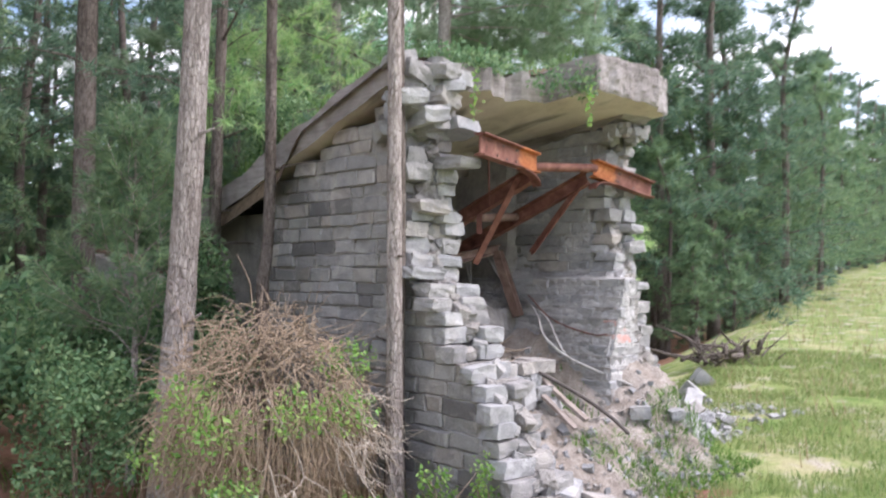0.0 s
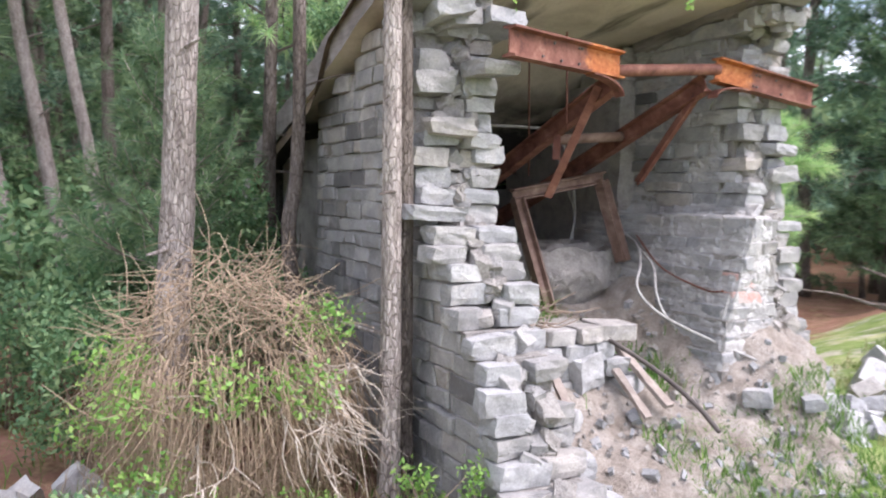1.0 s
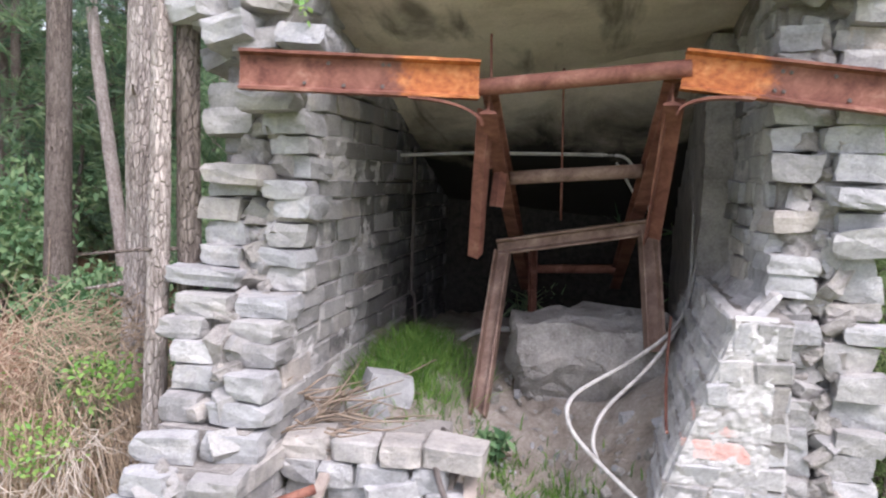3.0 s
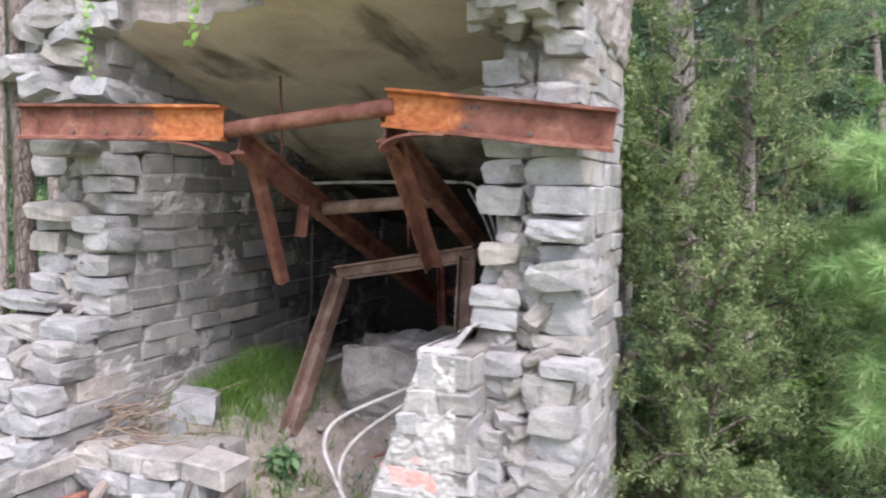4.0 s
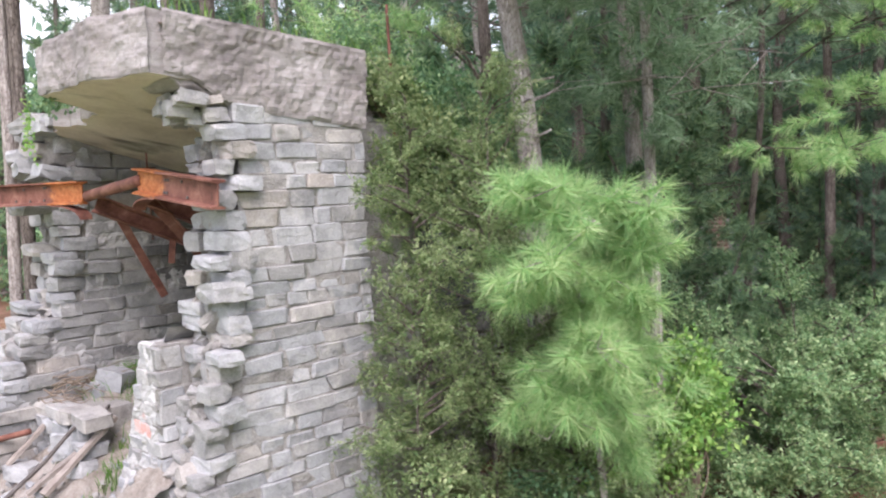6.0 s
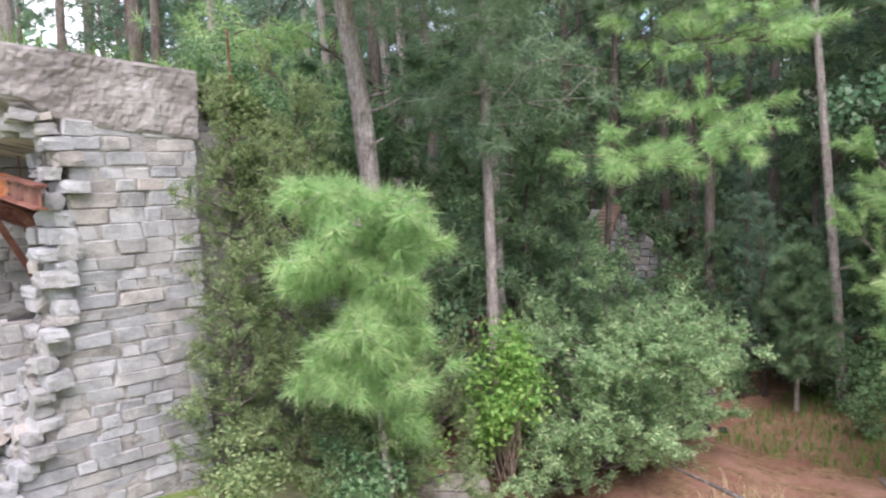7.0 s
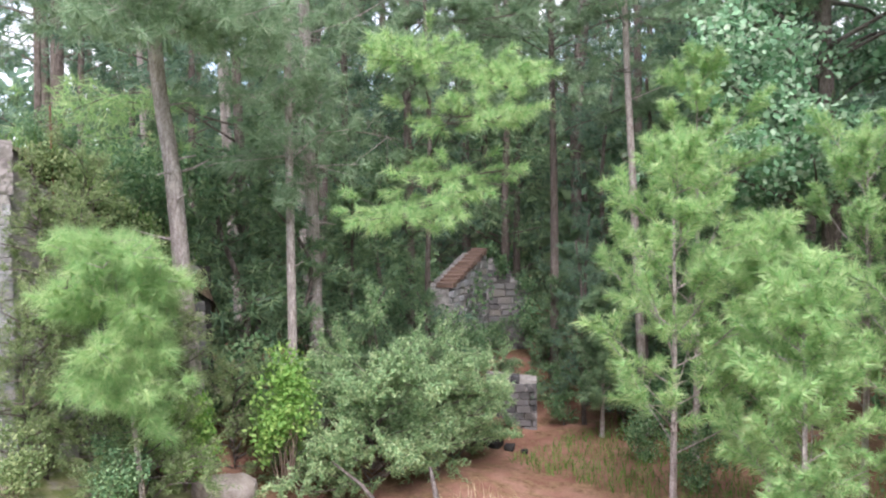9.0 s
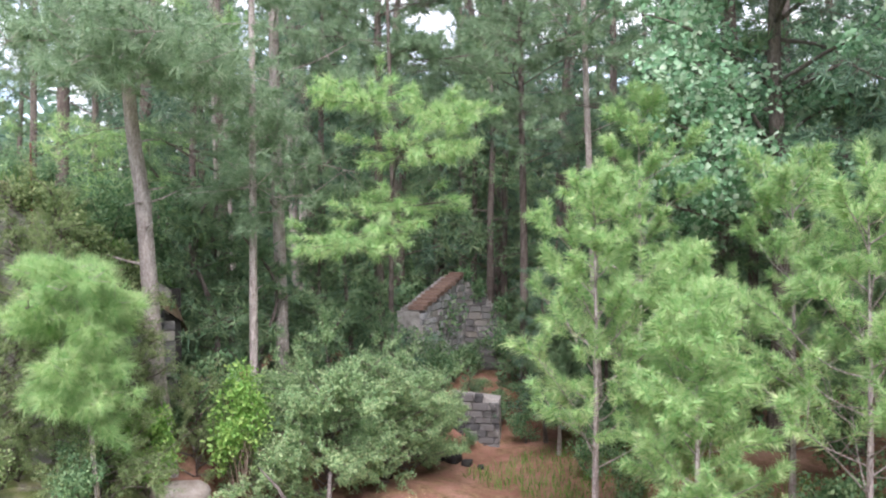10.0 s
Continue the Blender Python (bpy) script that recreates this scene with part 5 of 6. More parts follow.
def pine(label, trunk_pts, r0, r1, limbs, per_limb, needles, length, width, spread, m_needle, m_bark, seed, sides=14, stubs=0, group="", split=True, droop=0.1, name="pine_tree", brush=0.0, lift=0.35):
    """A pine: trunk, branches and a crown of needle tufts. limbs: (height share or point, way, length)."""
    rng = np.random.default_rng(seed)
    base = Vector(trunk_pts[0])
    pts = [tuple(Vector(q) - base) for q in trunk_pts]
    tree = thing(name, label, "tree", group, m=Matrix.Translation(base))
    me, path = trunk_mesh(pts, r0, r1, sides, rng, m_bark, stubs=stubs)
    part("trunk", me, tree)
    centres, ways, tubes, starts, ends = [], [], [], [], []
    for h, way, ln in limbs:
        if isinstance(h, (int, float)):
            i = int(np.argmin(abs(path[:, 2] - path[0, 2] - h * (path[-1, 2] - path[0, 2]))))
            start = path[i]
        else:
            start = np.array(h) - np.array(base)
        q = limb_path(rng, start, way, ln, droop)
        tubes.append((q, np.linspace(max(0.012, r0 * 0.16), 0.005, len(q)), 5))
        if brush:
            for k in range(per_limb + 1):
                s = 1.0 if k == 0 else rng.uniform(0.3, 0.97)
                i = min(int(s * (len(q) - 1)), len(q) - 2)
                d = (q[-1] - q[0]) / (np.linalg.norm(q[-1] - q[0]) + 1e-9)
                d = d + (0 if k == 0 else 1) * rng.normal(0, 0.75, 3) * [1, 1, 0.2 + 0.85 * lift] + np.array([0, 0, lift])
                d /= np.linalg.norm(d)
                a0 = q[i] + (q[i + 1] - q[i]) * (s * (len(q) - 1) - i)
                out = 0.0 if k == 0 else spread * ln * rng.uniform(0.4, 1.3)
                b0 = a0 + d * out
                starts.append(b0 - d * brush * 0.35)
                ends.append(b0 + d * brush * rng.uniform(0.5, 0.9))
                tubes.append((np.array([a0, (a0 + ends[-1]) / 2, ends[-1]]), [0.006, 0.005, 0.003], 4))
            continue
        c, w = tuft_places(rng, q, per_limb, spread * ln)
        centres.append(c)
        ways.append(w)
        for c1 in c[:: max(1, per_limb // 8)]:
            near = q[np.argmin(((q - c1) ** 2).sum(1))]
            tubes.append((np.array([near, (near + c1) / 2, c1]), [0.007, 0.005, 0.003], 4))
    if split:
        for k in range(0, len(tubes), max(1, len(tubes) // max(1, len(limbs)))):
            chunk_ = tubes[k:k + max(1, len(tubes) // max(1, len(limbs)))]
            part("branch", tubes_mesh("branch", chunk_, m_bark), tree)
    else:
        tagged(part("branching", tubes_mesh("branching", tubes, m_bark), tree), kind="stuff")
    if brush:
        v, f = brush_arrays(rng, np.array(starts), np.array(ends), needles, length, width)
    else:
        v, f = needle_arrays(rng, np.vstack(centres), np.vstack(ways), needles, length, width)
    part("crown", tri_mesh("crown", v, f, m_needle), tree)
    return tree


def round_limbs(rng, n, h0, h1, reach0, reach1, rise=0.25):
    """Branches spread round a trunk, longest low down."""
    out = []
    for k in range(n):
        s = (k + rng.uniform(0, 0.8)) / n
        a = k * 2.4 + rng.uniform(-0.4, 0.4)
        out.append((h0 + (h1 - h0) * s, (math.cos(a), math.sin(a), rise + rng.uniform(-0.15, 0.25) + 0.5 * s), (reach0 + (reach1 - reach0) * s) * rng.uniform(0.75, 1.2)))
    return out


trng = np.random.default_rng(77)

# pines beside the ruin
pine("tall pine with flaking grey-brown bark before the ruin", [(2.90, 6.36, gz(2.9, 6.36) - 0.1), (2.98, 6.38, 1.2), (3.04, 6.38, 2.2), (3.08, 6.34, 3.5), (3.2, 6.4, 6.5), (3.3, 6.5, 11)], 0.140, 0.10, round_limbs(trng, 10, 0.65, 0.98, 2.2, 1.0), 14, 26, 0.24, 0.012, 0.22, M_NEEDLE, M_BARK, 1, 20, 6)
pine("slim pine with pale grey bark against the wall", [(4.10, 4.78, gz(4.1, 4.78) - 0.1), (4.13, 4.84, 1.3), (4.15, 4.88, 2.6), (4.16, 4.92, 4.5), (4.1, 4.95, 9)], 0.074, 0.05, round_limbs(trng, 8, 0.62, 0.98, 1.5, 0.8), 12, 26, 0.22, 0.012, 0.24, M_NEEDLE, M_BARK, 2, 18, 5)
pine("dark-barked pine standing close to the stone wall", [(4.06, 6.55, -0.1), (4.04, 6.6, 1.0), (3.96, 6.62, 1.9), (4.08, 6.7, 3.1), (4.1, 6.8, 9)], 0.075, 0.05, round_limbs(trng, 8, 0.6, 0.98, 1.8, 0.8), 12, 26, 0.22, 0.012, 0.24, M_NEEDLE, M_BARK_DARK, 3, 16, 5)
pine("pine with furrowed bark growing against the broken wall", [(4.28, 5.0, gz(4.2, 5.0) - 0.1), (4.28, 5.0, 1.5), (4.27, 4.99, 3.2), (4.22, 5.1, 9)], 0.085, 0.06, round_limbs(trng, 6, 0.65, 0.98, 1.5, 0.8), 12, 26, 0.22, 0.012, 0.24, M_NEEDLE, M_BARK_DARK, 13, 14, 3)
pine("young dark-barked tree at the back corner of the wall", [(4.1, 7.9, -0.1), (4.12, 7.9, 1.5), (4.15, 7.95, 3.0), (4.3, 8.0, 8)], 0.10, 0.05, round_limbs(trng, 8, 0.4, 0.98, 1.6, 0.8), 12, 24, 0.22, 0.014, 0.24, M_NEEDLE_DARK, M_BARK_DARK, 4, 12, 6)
pine("pine with bright boughs hanging over the roof", [(5.4, 11.2, -0.3), (5.4, 11.1, 3.0), (5.4, 11.0, 6.0), (5.3, 11, 11)], 0.13, 0.06, [((5.4, 11.0, 4.5), (-0.1, -1.0, 0.05), 3.4), ((5.4, 11.0, 4.7), (0.15, -1.0, 0.08), 3.6), ((5.4, 11.0, 4.3), (-0.3, -1.0, 0.05), 3.4), ((5.4, 11.0, 5.0), (0.0, -1.0, 0.08), 3.7), ((5.4, 11.0, 4.4), (0.25, -1.0, 0.02), 3.0)] + round_limbs(trng, 6, 0.55, 0.95, 1.9, 1.0), 34, 46, 0.24, 0.012, 0.11, M_NEEDLE_BRIGHT, M_BARK_DARK, 5, 12, 4)

for bx, by, r, sd in ((1.75, 15.3, 0.15, 141), (2.55, 15.1, 0.14, 142), (0.2, 14.2, 0.12, 143), (-1.2, 12.5, 0.13, 144), (3.1, 12.4, 0.10, 145)):
    pine("pale-barked pine leaning in the woods", [(bx, by, gz(bx, by) - 0.1), (bx - 0.35, by, 2.5), (bx - 0.75, by + 0.1, 5.0), (bx - 1.2, by + 0.2, 9.0), (bx - 1.4, by + 0.2, 13)], r, r * 0.5, round_limbs(trng, 9, 0.5, 0.98, 2.2, 1.0), 14, 22, 0.28, 0.022, 0.24, M_NEEDLE, M_BARK, sd, 12, 5, "pale leaning pines", False)

# right side
pine("leaning pine with a straight purple-grey trunk", [(8.38, 8.68, -0.7), (8.22, 8.52, 1.5), (8.10, 8.39, 3.92), (7.98, 8.26, 5.4), (7.8, 8.1, 9)], 0.135, 0.085, [((7.95, 8.2, 5.75), (1.0, -0.7, 0.05), 2.3), ((7.95, 8.2, 5.9), (0.5, -1.0, 0.05), 2.2), ((7.95, 8.2, 5.7), (1.0, 0.1, 0.08), 2.3), ((7.95, 8.2, 6.2), (0.8, -0.6, 0.1), 2.2), ((7.95, 8.2, 5.8), (0.9, 0.8, 0.08), 2.2), ((7.95, 8.2, 6.1), (1.0, -0.2, 0.0), 2.4)] + round_limbs(trng, 8, 0.7, 0.98, 1.8, 1.0), 60, 60, 0.24, 0.012, 0.24, M_NEEDLE_OLIVE, M_BARK, 6, 18, 10)
pine("slim grey pine rising from the shrubs", [(8.70, 9.85, -0.7), (8.67, 9.88, 1.5), (8.62, 9.92, 3.6), (8.58, 9.95, 5.5), (8.5, 10, 8)], 0.075, 0.045, [((8.62, 9.92, 4.4), (0.7, -0.8, 0.1), 1.0), ((8.62, 9.92, 4.2), (-0.5, -0.8, 0.0), 1.0), ((8.62, 9.92, 3.7), (0.8, -0.6, -0.2), 0.6), ((8.62, 9.9, 4.9), (0.6, -0.9, 0.1), 1.3), ((8.62, 9.9, 5.1), (-0.6, -0.9, 0.1), 1.3)] + round_limbs(trng, 5, 0.62, 0.98, 1.3, 0.7), 24, 36, 0.22, 0.011, 0.22, M_NEEDLE_OLIVE, M_BARK, 7, 14, 8)
pine("stout pine half hidden behind branches", [(7.95, 10.9, -0.7), (7.93, 10.85, 1.5), (7.92, 10.82, 3.2), (7.85, 10.8, 5.2), (7.8, 10.8, 9)], 0.13, 0.08, [((7.9, 10.8, 3.9), (1.0, -0.7, 0.1), 1.6), ((7.9, 10.8, 4.2), (0.8, -1.0, 0.1), 1.7), ((7.9, 10.8, 4.5), (1.0, -0.2, 0.1), 1.6), ((7.9, 10.8, 4.8), (0.9, -0.9, 0.15), 1.7), ((7.9, 10.8, 5.2), (1.0, -0.5, 0.1), 1.6), ((7.9, 10.8, 5.6), (0.7, -1.0, 0.1), 1.5)] + round_limbs(trng, 8, 0.5, 0.98, 1.9, 0.9), 22, 36, 0.22, 0.014, 0.24, M_NEEDLE_OLIVE, M_BARK, 8, 14, 8)
pine("slender pine leaning over the red clearing", [(10.95, 15.85, -0.75), (10.75, 16.0, 1.5), (10.5, 16.2, 4.0), (10.25, 16.4, 6.5), (10.0, 16.6, 10)], 0.085, 0.05, round_limbs(trng, 7, 0.55, 0.98, 1.9, 0.9), 20, 26, 0.22, 0.014, 0.24, M_NEEDLE, M_BARK, 9, 14, 6)
pine("pine with bright boughs reaching over the clearing", [(8.4, 12.9, -0.7), (8.5, 12.8, 2.0), (8.8, 12.6, 4.5), (8.7, 12.6, 8)], 0.06, 0.03, [((8.8, 12.6, 3.6), (2.7, -2.3, 0.3), 3.3), ((8.8, 12.6, 4.3), (2.7, -1.6, 0.6), 3.2), ((8.8, 12.6, 3.5), (2.2, -2.6, 0.1), 3.0), ((8.8, 12.6, 4.8), (2.6, -1.0, 0.5), 3.0), ((8.8, 12.6, 5.2), (2.0, -2.0, 0.5), 3.0)], 44, 130, 0.17, 0.011, 0.22, M_NEEDLE_BRIGHT, M_BARK_DARK, 10, 12, 4, brush=0.30, lift=0.06)
brng2 = np.random.default_rng(83)
over = [((8.3, 16.7, 5.6 + 0.28 * k), (math.cos(-0.9 + 0.75 * math.sin(k * 2.1)), math.sin(-0.9 + 0.75 * math.sin(k * 2.1)), brng2.uniform(-0.05, 0.2)), brng2.uniform(2.6, 4.2)) for k in range(13)]
pine("tall pine spreading soft grey-green boughs overhead", [(8.3, 16.7, -0.7), (8.34, 16.7, 3.0), (8.3, 16.7, 6.0), (8.25, 16.7, 10.5)], 0.10, 0.05, over + round_limbs(trng, 8, 0.5, 0.98, 2.0, 1.0), 26, 110, 0.19, 0.013, 0.22, M_NEEDLE_OLIVE, M_BARK_DARK, 86, 12, 6, brush=0.32, lift=0.08)
over = [((7.4, 13.4, 5.4 + 0.3 * k), (math.cos(-0.7 + 0.8 * math.sin(k * 1.7)), math.sin(-0.7 + 0.8 * math.sin(k * 1.7)), brng2.uniform(-0.05, 0.2)), brng2.uniform(2.0, 3.2)) for k in range(11)]
pine("tall pine spreading soft grey-green boughs overhead", [(7.4, 13.4, -0.7), (7.42, 13.4, 3.0), (7.4, 13.4, 6.0), (7.4, 13.4, 10.0)], 0.11, 0.05, over + round_limbs(trng, 6, 0.5, 0.98, 2.0, 1.0), 24, 110, 0.19, 0.013, 0.22, M_NEEDLE_OLIVE, M_BARK_DARK, 87, 12, 6, brush=0.32, lift=0.08)

# drooping young pine by the right wall
prng = np.random.default_rng(63)
fan = []
for k in range(17):
    a = k * 2.4 + prng.uniform(-0.4, 0.4)
    fan.append(((9.60, 6.97, prng.uniform(2.4, 3.05)), (math.cos(a), math.sin(a), prng.uniform(-0.3, 0.45)), prng.uniform(0.45, 0.75)))
for k in range(8):
    a = prng.uniform(0, 6.28)
    fan.append(((9.64, 6.95, prng.uniform(1.9, 2.4)), (0.35 * math.cos(a), 0.35 * math.sin(a), -0.8), prng.uniform(0.4, 0.8)))
for k in range(14):
    a = prng.uniform(0, 6.28)
    fan.append(((9.70, 6.95, prng.uniform(1.35, 2.1)), (0.6 * math.cos(a), 0.6 * math.sin(a), prng.uniform(-0.7, 0.1)), prng.uniform(0.3, 0.6)))
pine("young pine with drooping light-green tufts", [(9.75, 7.15, gz(9.75, 7.15) - 0.1), (9.72, 7.05, 1.2), (9.62, 6.97, 2.4), (9.58, 6.95, 3.1)], 0.035, 0.012, fan, 17, 130, 0.22, 0.0065, 0.26, M_NEEDLE_BRIGHT, M_BARK, 11, 10, 0)

# bright saplings at the far end
def sapling(x, y, top, reach, seed, m=None, low=0.2, needles=150, label="bright green young pine with bottle-brush tufts"):
    rng = np.random.default_rng(seed)
    z = gz(x, y)
    n = 28
    return pine(label, [(x, y, z - 0.05), (x + 0.03, y, z + (top - z) * 0.5), (x, y + 0.02, top)], 0.035 + 0.004 * (top - z), 0.008, round_limbs(rng, n, low, 1.0, reach, reach * 0.3, 0.45), 6, needles, 0.17, 0.012, 0.26, m or M_NEEDLE_BRIGHT, M_BARK, seed, 8, 5, "young pines", True, -0.12, brush=0.34)


sapling(13.40, 12.28, 4.0, 1.4, 21)
sapling(15.15, 11.75, 2.55, 0.85, 22)
sapling(12.4, 14.9, 5.5, 1.6, 23)
sapling(14.7, 15.4, 4.2, 1.7, 24)
sapling(16.4, 13.4, 3.7, 1.6, 25)
sapling(15.9, 15.8, 4.6, 1.4, 26, M_NEEDLE)
sapling(14.3, 13.0, 2.9, 0.9, 27)
sapling(10.4, 15.3, 1.6, 0.6, 28, M_NEEDLE)
sapling(3.15, 7.7, 3.4, 0.8, 29, M_NEEDLE, 0.35, 60, "young pine among the undergrowth beside the ruin")


# ---- shrubs ----
def shrub(label, x, y, z0, radii, n_leaves, size, m_leaf, m_stem, seed, stems=9, slim=0.5, up=0.5, clumps=14, name="shrub", category="shrub", group="", shell=0.2, m_at=None):
    """A shrub: stems that fork up, and leaves in uneven clumps."""
    rng = np.random.default_rng(seed)
    ob = thing(name, label, category, group, m=m_at or Matrix.Translation((x, y, z0)))
    rx, ry, rz = radii
    cl = blob_points(rng, clumps, (0, 0, rz), (rx * 0.75, ry * 0.75, rz * 0.8), 0.3)
    tubes = []
    for k in range(stems):
        a = rng.normal(0, 0.06, 3) * [1, 1, 0]
        b = cl[k % clumps]
        mid = (a + b) / 2 + rng.normal(0, 0.08, 3)
        tubes.append((bent([a, mid, b], 8), np.linspace(0.014, 0.004, 9) * (0.6 + rz * 0.4), 5))
    tagged(part("stem_clump", tubes_mesh("stem_clump", tubes, m_stem), ob), kind="stuff")
    per = n_leaves // clumps
    pts = []
    for c in cl:
        s = rng.uniform(0.3, 0.55)
        pts.append(blob_points(rng, per, c, (rx * s, ry * s, rz * s * 0.8), shell))
    v, f = leaf_arrays(rng, np.vstack(pts), size, up, slim)
    part("leaves", tri_mesh("leaves", v, f, m_leaf), ob)
    return ob


def spray_shrub(label, x, y, z0, branches, m_leaf, m_stem, seed, twig=0.36, per=34, leaf=0.042, name="cedar", slim=0.2):
    """A cedar or juniper: branches (start, way, length) covered in feathery sprays."""
    rng = np.random.default_rng(seed)
    ob = thing(name, label, "shrub", m=Matrix.Translation((x, y, z0)))
    tubes, pts = [], []
    for start, way, ln in branches:
        q = limb_path(rng, start, way, ln, 0.05)
        tubes.append((q, np.linspace(0.014, 0.004, len(q)), 5))
        run = (q[-1] - q[0]) / ln
        for g in range(max(2, int(ln / 0.105))):
            s = rng.uniform(0.2, 1.0)
            i = s * (len(q) - 1)
            i0 = min(int(i), len(q) - 2)
            p = q[i0] + (q[i0 + 1] - q[i0]) * (i - i0)
            lead = rng.normal(0, 0.6, 3) + run * 0.9 + np.array([0, 0, 0.25])
            lead /= np.linalg.norm(lead)
            reach = twig * rng.uniform(0.55, 1.25)
            tubes.append((np.array([p, p + lead * reach * 0.5, p + lead * reach]), [0.004, 0.003, 0.0015], 4))
            for k in range(4):
                d = lead + rng.normal(0, 0.32, 3)
                d /= np.linalg.norm(d)
                a = p + lead * reach * rng.uniform(0.05, 0.45)
                t = np.linspace(0.05, 1, per)[:, None]
                pts.append(a + d * t * reach * rng.uniform(0.45, 0.8) + rng.normal(0, 0.012, (per, 3)))
    tagged(part("branching", tubes_mesh("branching", tubes, m_stem), ob), kind="stuff")
    v, f = leaf_arrays(rng, np.vstack(pts), leaf, 0.2, slim)
    part("sprays", tri_mesh("sprays", v, f, m_leaf), ob)
    return ob


def upright_branches(rng, n, height, reach):
    out = []
    for k in range(n):
        s = (k + rng.uniform(0, 1)) / n
        a = rng.uniform(0, 2 * np.pi)
        out.append(((0.03 * math.cos(a), 0.03 * math.sin(a), height * s * 0.92), (math.cos(a), math.sin(a), rng.uniform(0.2, 0.9)), reach * (1.05 - 0.6 * s) * rng.uniform(0.6, 1.2)))
    out.append(((0, 0, 0), (0.02, 0.02, 1), height))
    return out


crng = np.random.default_rng(31)
spray_shrub("tall thin cedar with olive feathery sprays by the wall", 8.75, 7.0, gz(8.75, 7.0) - 0.05, upright_branches(crng, 60, 4.3, 0.72), M_CEDAR, M_BARK_DARK, 32)
spray_shrub("slender cedar leaning on the wall's end", 8.28, 6.62, gz(8.28, 6.62) - 0.05, upright_branches(np.random.default_rng(77), 46, 4.0, 0.42) + [((0, 0, 2.75), (0.25, -1.0, 0.35), 0.75), ((0, 0, 2.5), (0.3, -1.0, 0.2), 0.6), ((0, 0, 1.5), (0.3, -1.0, 0.1), 0.7), ((0, 0, 0.9), (0.35, -1.0, 0.1), 0.8)], M_CEDAR, M_BARK_DARK, 50, 0.26, 30)
spray_shrub("feathery cedar crowding the stone wall", 8.55, 6.35, gz(8.55, 6.35) - 0.05, upright_branches(crng, 34, 2.5, 0.6), M_CEDAR, M_BARK_DARK, 33)
spray_shrub("low bushy cedar at the foot of the wall", 9.35, 7.3, gz(9.35, 7.3) - 0.05, upright_branches(crng, 44, 2.0, 0.85), M_CEDAR, M_BARK_DARK, 34)
spray_shrub("tall thin cedar behind the wall's end", 8.5, 8.0, gz(8.5, 8.0) - 0.05, upright_branches(crng, 40, 3.0, 0.8), M_CEDAR, M_BARK_DARK, 35)
spray_shrub("small cedar beside the ruin", 8.5, 9.0, gz(8.5, 9.0) - 0.05, upright_branches(crng, 30, 1.6, 0.6), M_CEDAR, M_BARK_DARK, 36)
junipers = []
for k in range(64):
    a = crng.uniform(0, 2 * np.pi)
    junipers.append(((0, 0, crng.uniform(0.1, 1.7)), (math.cos(a), math.sin(a), crng.uniform(0.1, 0.9)), crng.uniform(0.8, 1.75)))
junipers.append(((0, 0, 0.6), (0.1, -0.05, 1.0), 2.4))
spray_shrub("spreading blue-green juniper over red earth", 9.75, 10.45, gz(9.75, 10.45) - 0.05, junipers, M_JUNIPER, M_BARK_DARK, 37, 0.38, 34, 0.052, "juniper", 0.3)
spray_shrub("low grey-green juniper at the edge of the red earth", 10.25, 11.3, gz(10.25, 11.3) - 0.05, [(s, w, ln * 0.7) for s, w, ln in junipers[:22]], M_JUNIPER, M_BARK_DARK, 47, 0.34, 30, 0.048, "juniper", 0.3)
spray_shrub("ragged juniper in front of the woodland wall", 9.55, 12.3, gz(9.55, 12.3) - 0.05, [((s[0], s[1], s[2] * 0.8), w, ln * 0.8) for s, w, ln in junipers[10:52]], M_JUNIPER, M_BARK_DARK, 49, 0.36, 32, 0.05, "juniper", 0.3)
shrub("yellow-green leafy shrub on bare brown stems", 9.3, 9.3, gz(9.3, 9.3) + 0.15, (0.6, 0.55, 1.1), 3400, 0.075, M_LEAF_BRIGHT, M_TWIG, 38, 14, clumps=20)
shrub("fresh green shrub at the foot of the cedar", 8.85, 8.05, gz(8.85, 8.05) - 0.05, (0.55, 0.5, 0.8), 3600, 0.07, M_LEAF_BRIGHT, M_TWIG, 39)
shrub("low green shrub on the bank", 9.5, 7.0, gz(9.5, 7.0) - 0.05, (0.6, 0.5, 0.55), 3200, 0.05, M_LEAF, M_TWIG, 40)
shrub("low green shrub on the bank", 9.0, 6.0, gz(9, 6) - 0.05, (0.5, 0.4, 0.45), 2200, 0.045, M_CEDAR, M_TWIG, 48)

# left side
brush_rng = np.random.default_rng(52)
brush = thing("dry_bush", "dry brown tangle of dead vines and twigs over a bush", "bush", m=pose(3.2, 5.25, gz(3.2, 5.25)))
tubes = []
for k in range(1800):
    c = blob_points(brush_rng, 1, (0, 0, 0.92), (0.80, 0.70, 0.86), 0.6)[0]
    out = np.array([c[0], c[1], 0.0])
    out /= np.linalg.norm(out) + 1e-6
    d = brush_rng.normal(0, 0.55, 3) + out * 0.1 + np.array([0, 0, -0.9 if c[2] < 1.2 else -0.25])
    d /= np.linalg.norm(d)
    ln = brush_rng.uniform(0.18, 0.55)
    e = c + d * ln
    e[2] = max(e[2], 0.03)
    tubes.append((bent([c, (c + e) / 2 + brush_rng.normal(0, 0.045, 3), e], 4), np.linspace(0.0040, 0.0016, 5), 3))
part("dead_vine", tubes_mesh("dead_vine", tubes, M_VINE), brush)
tubes = []
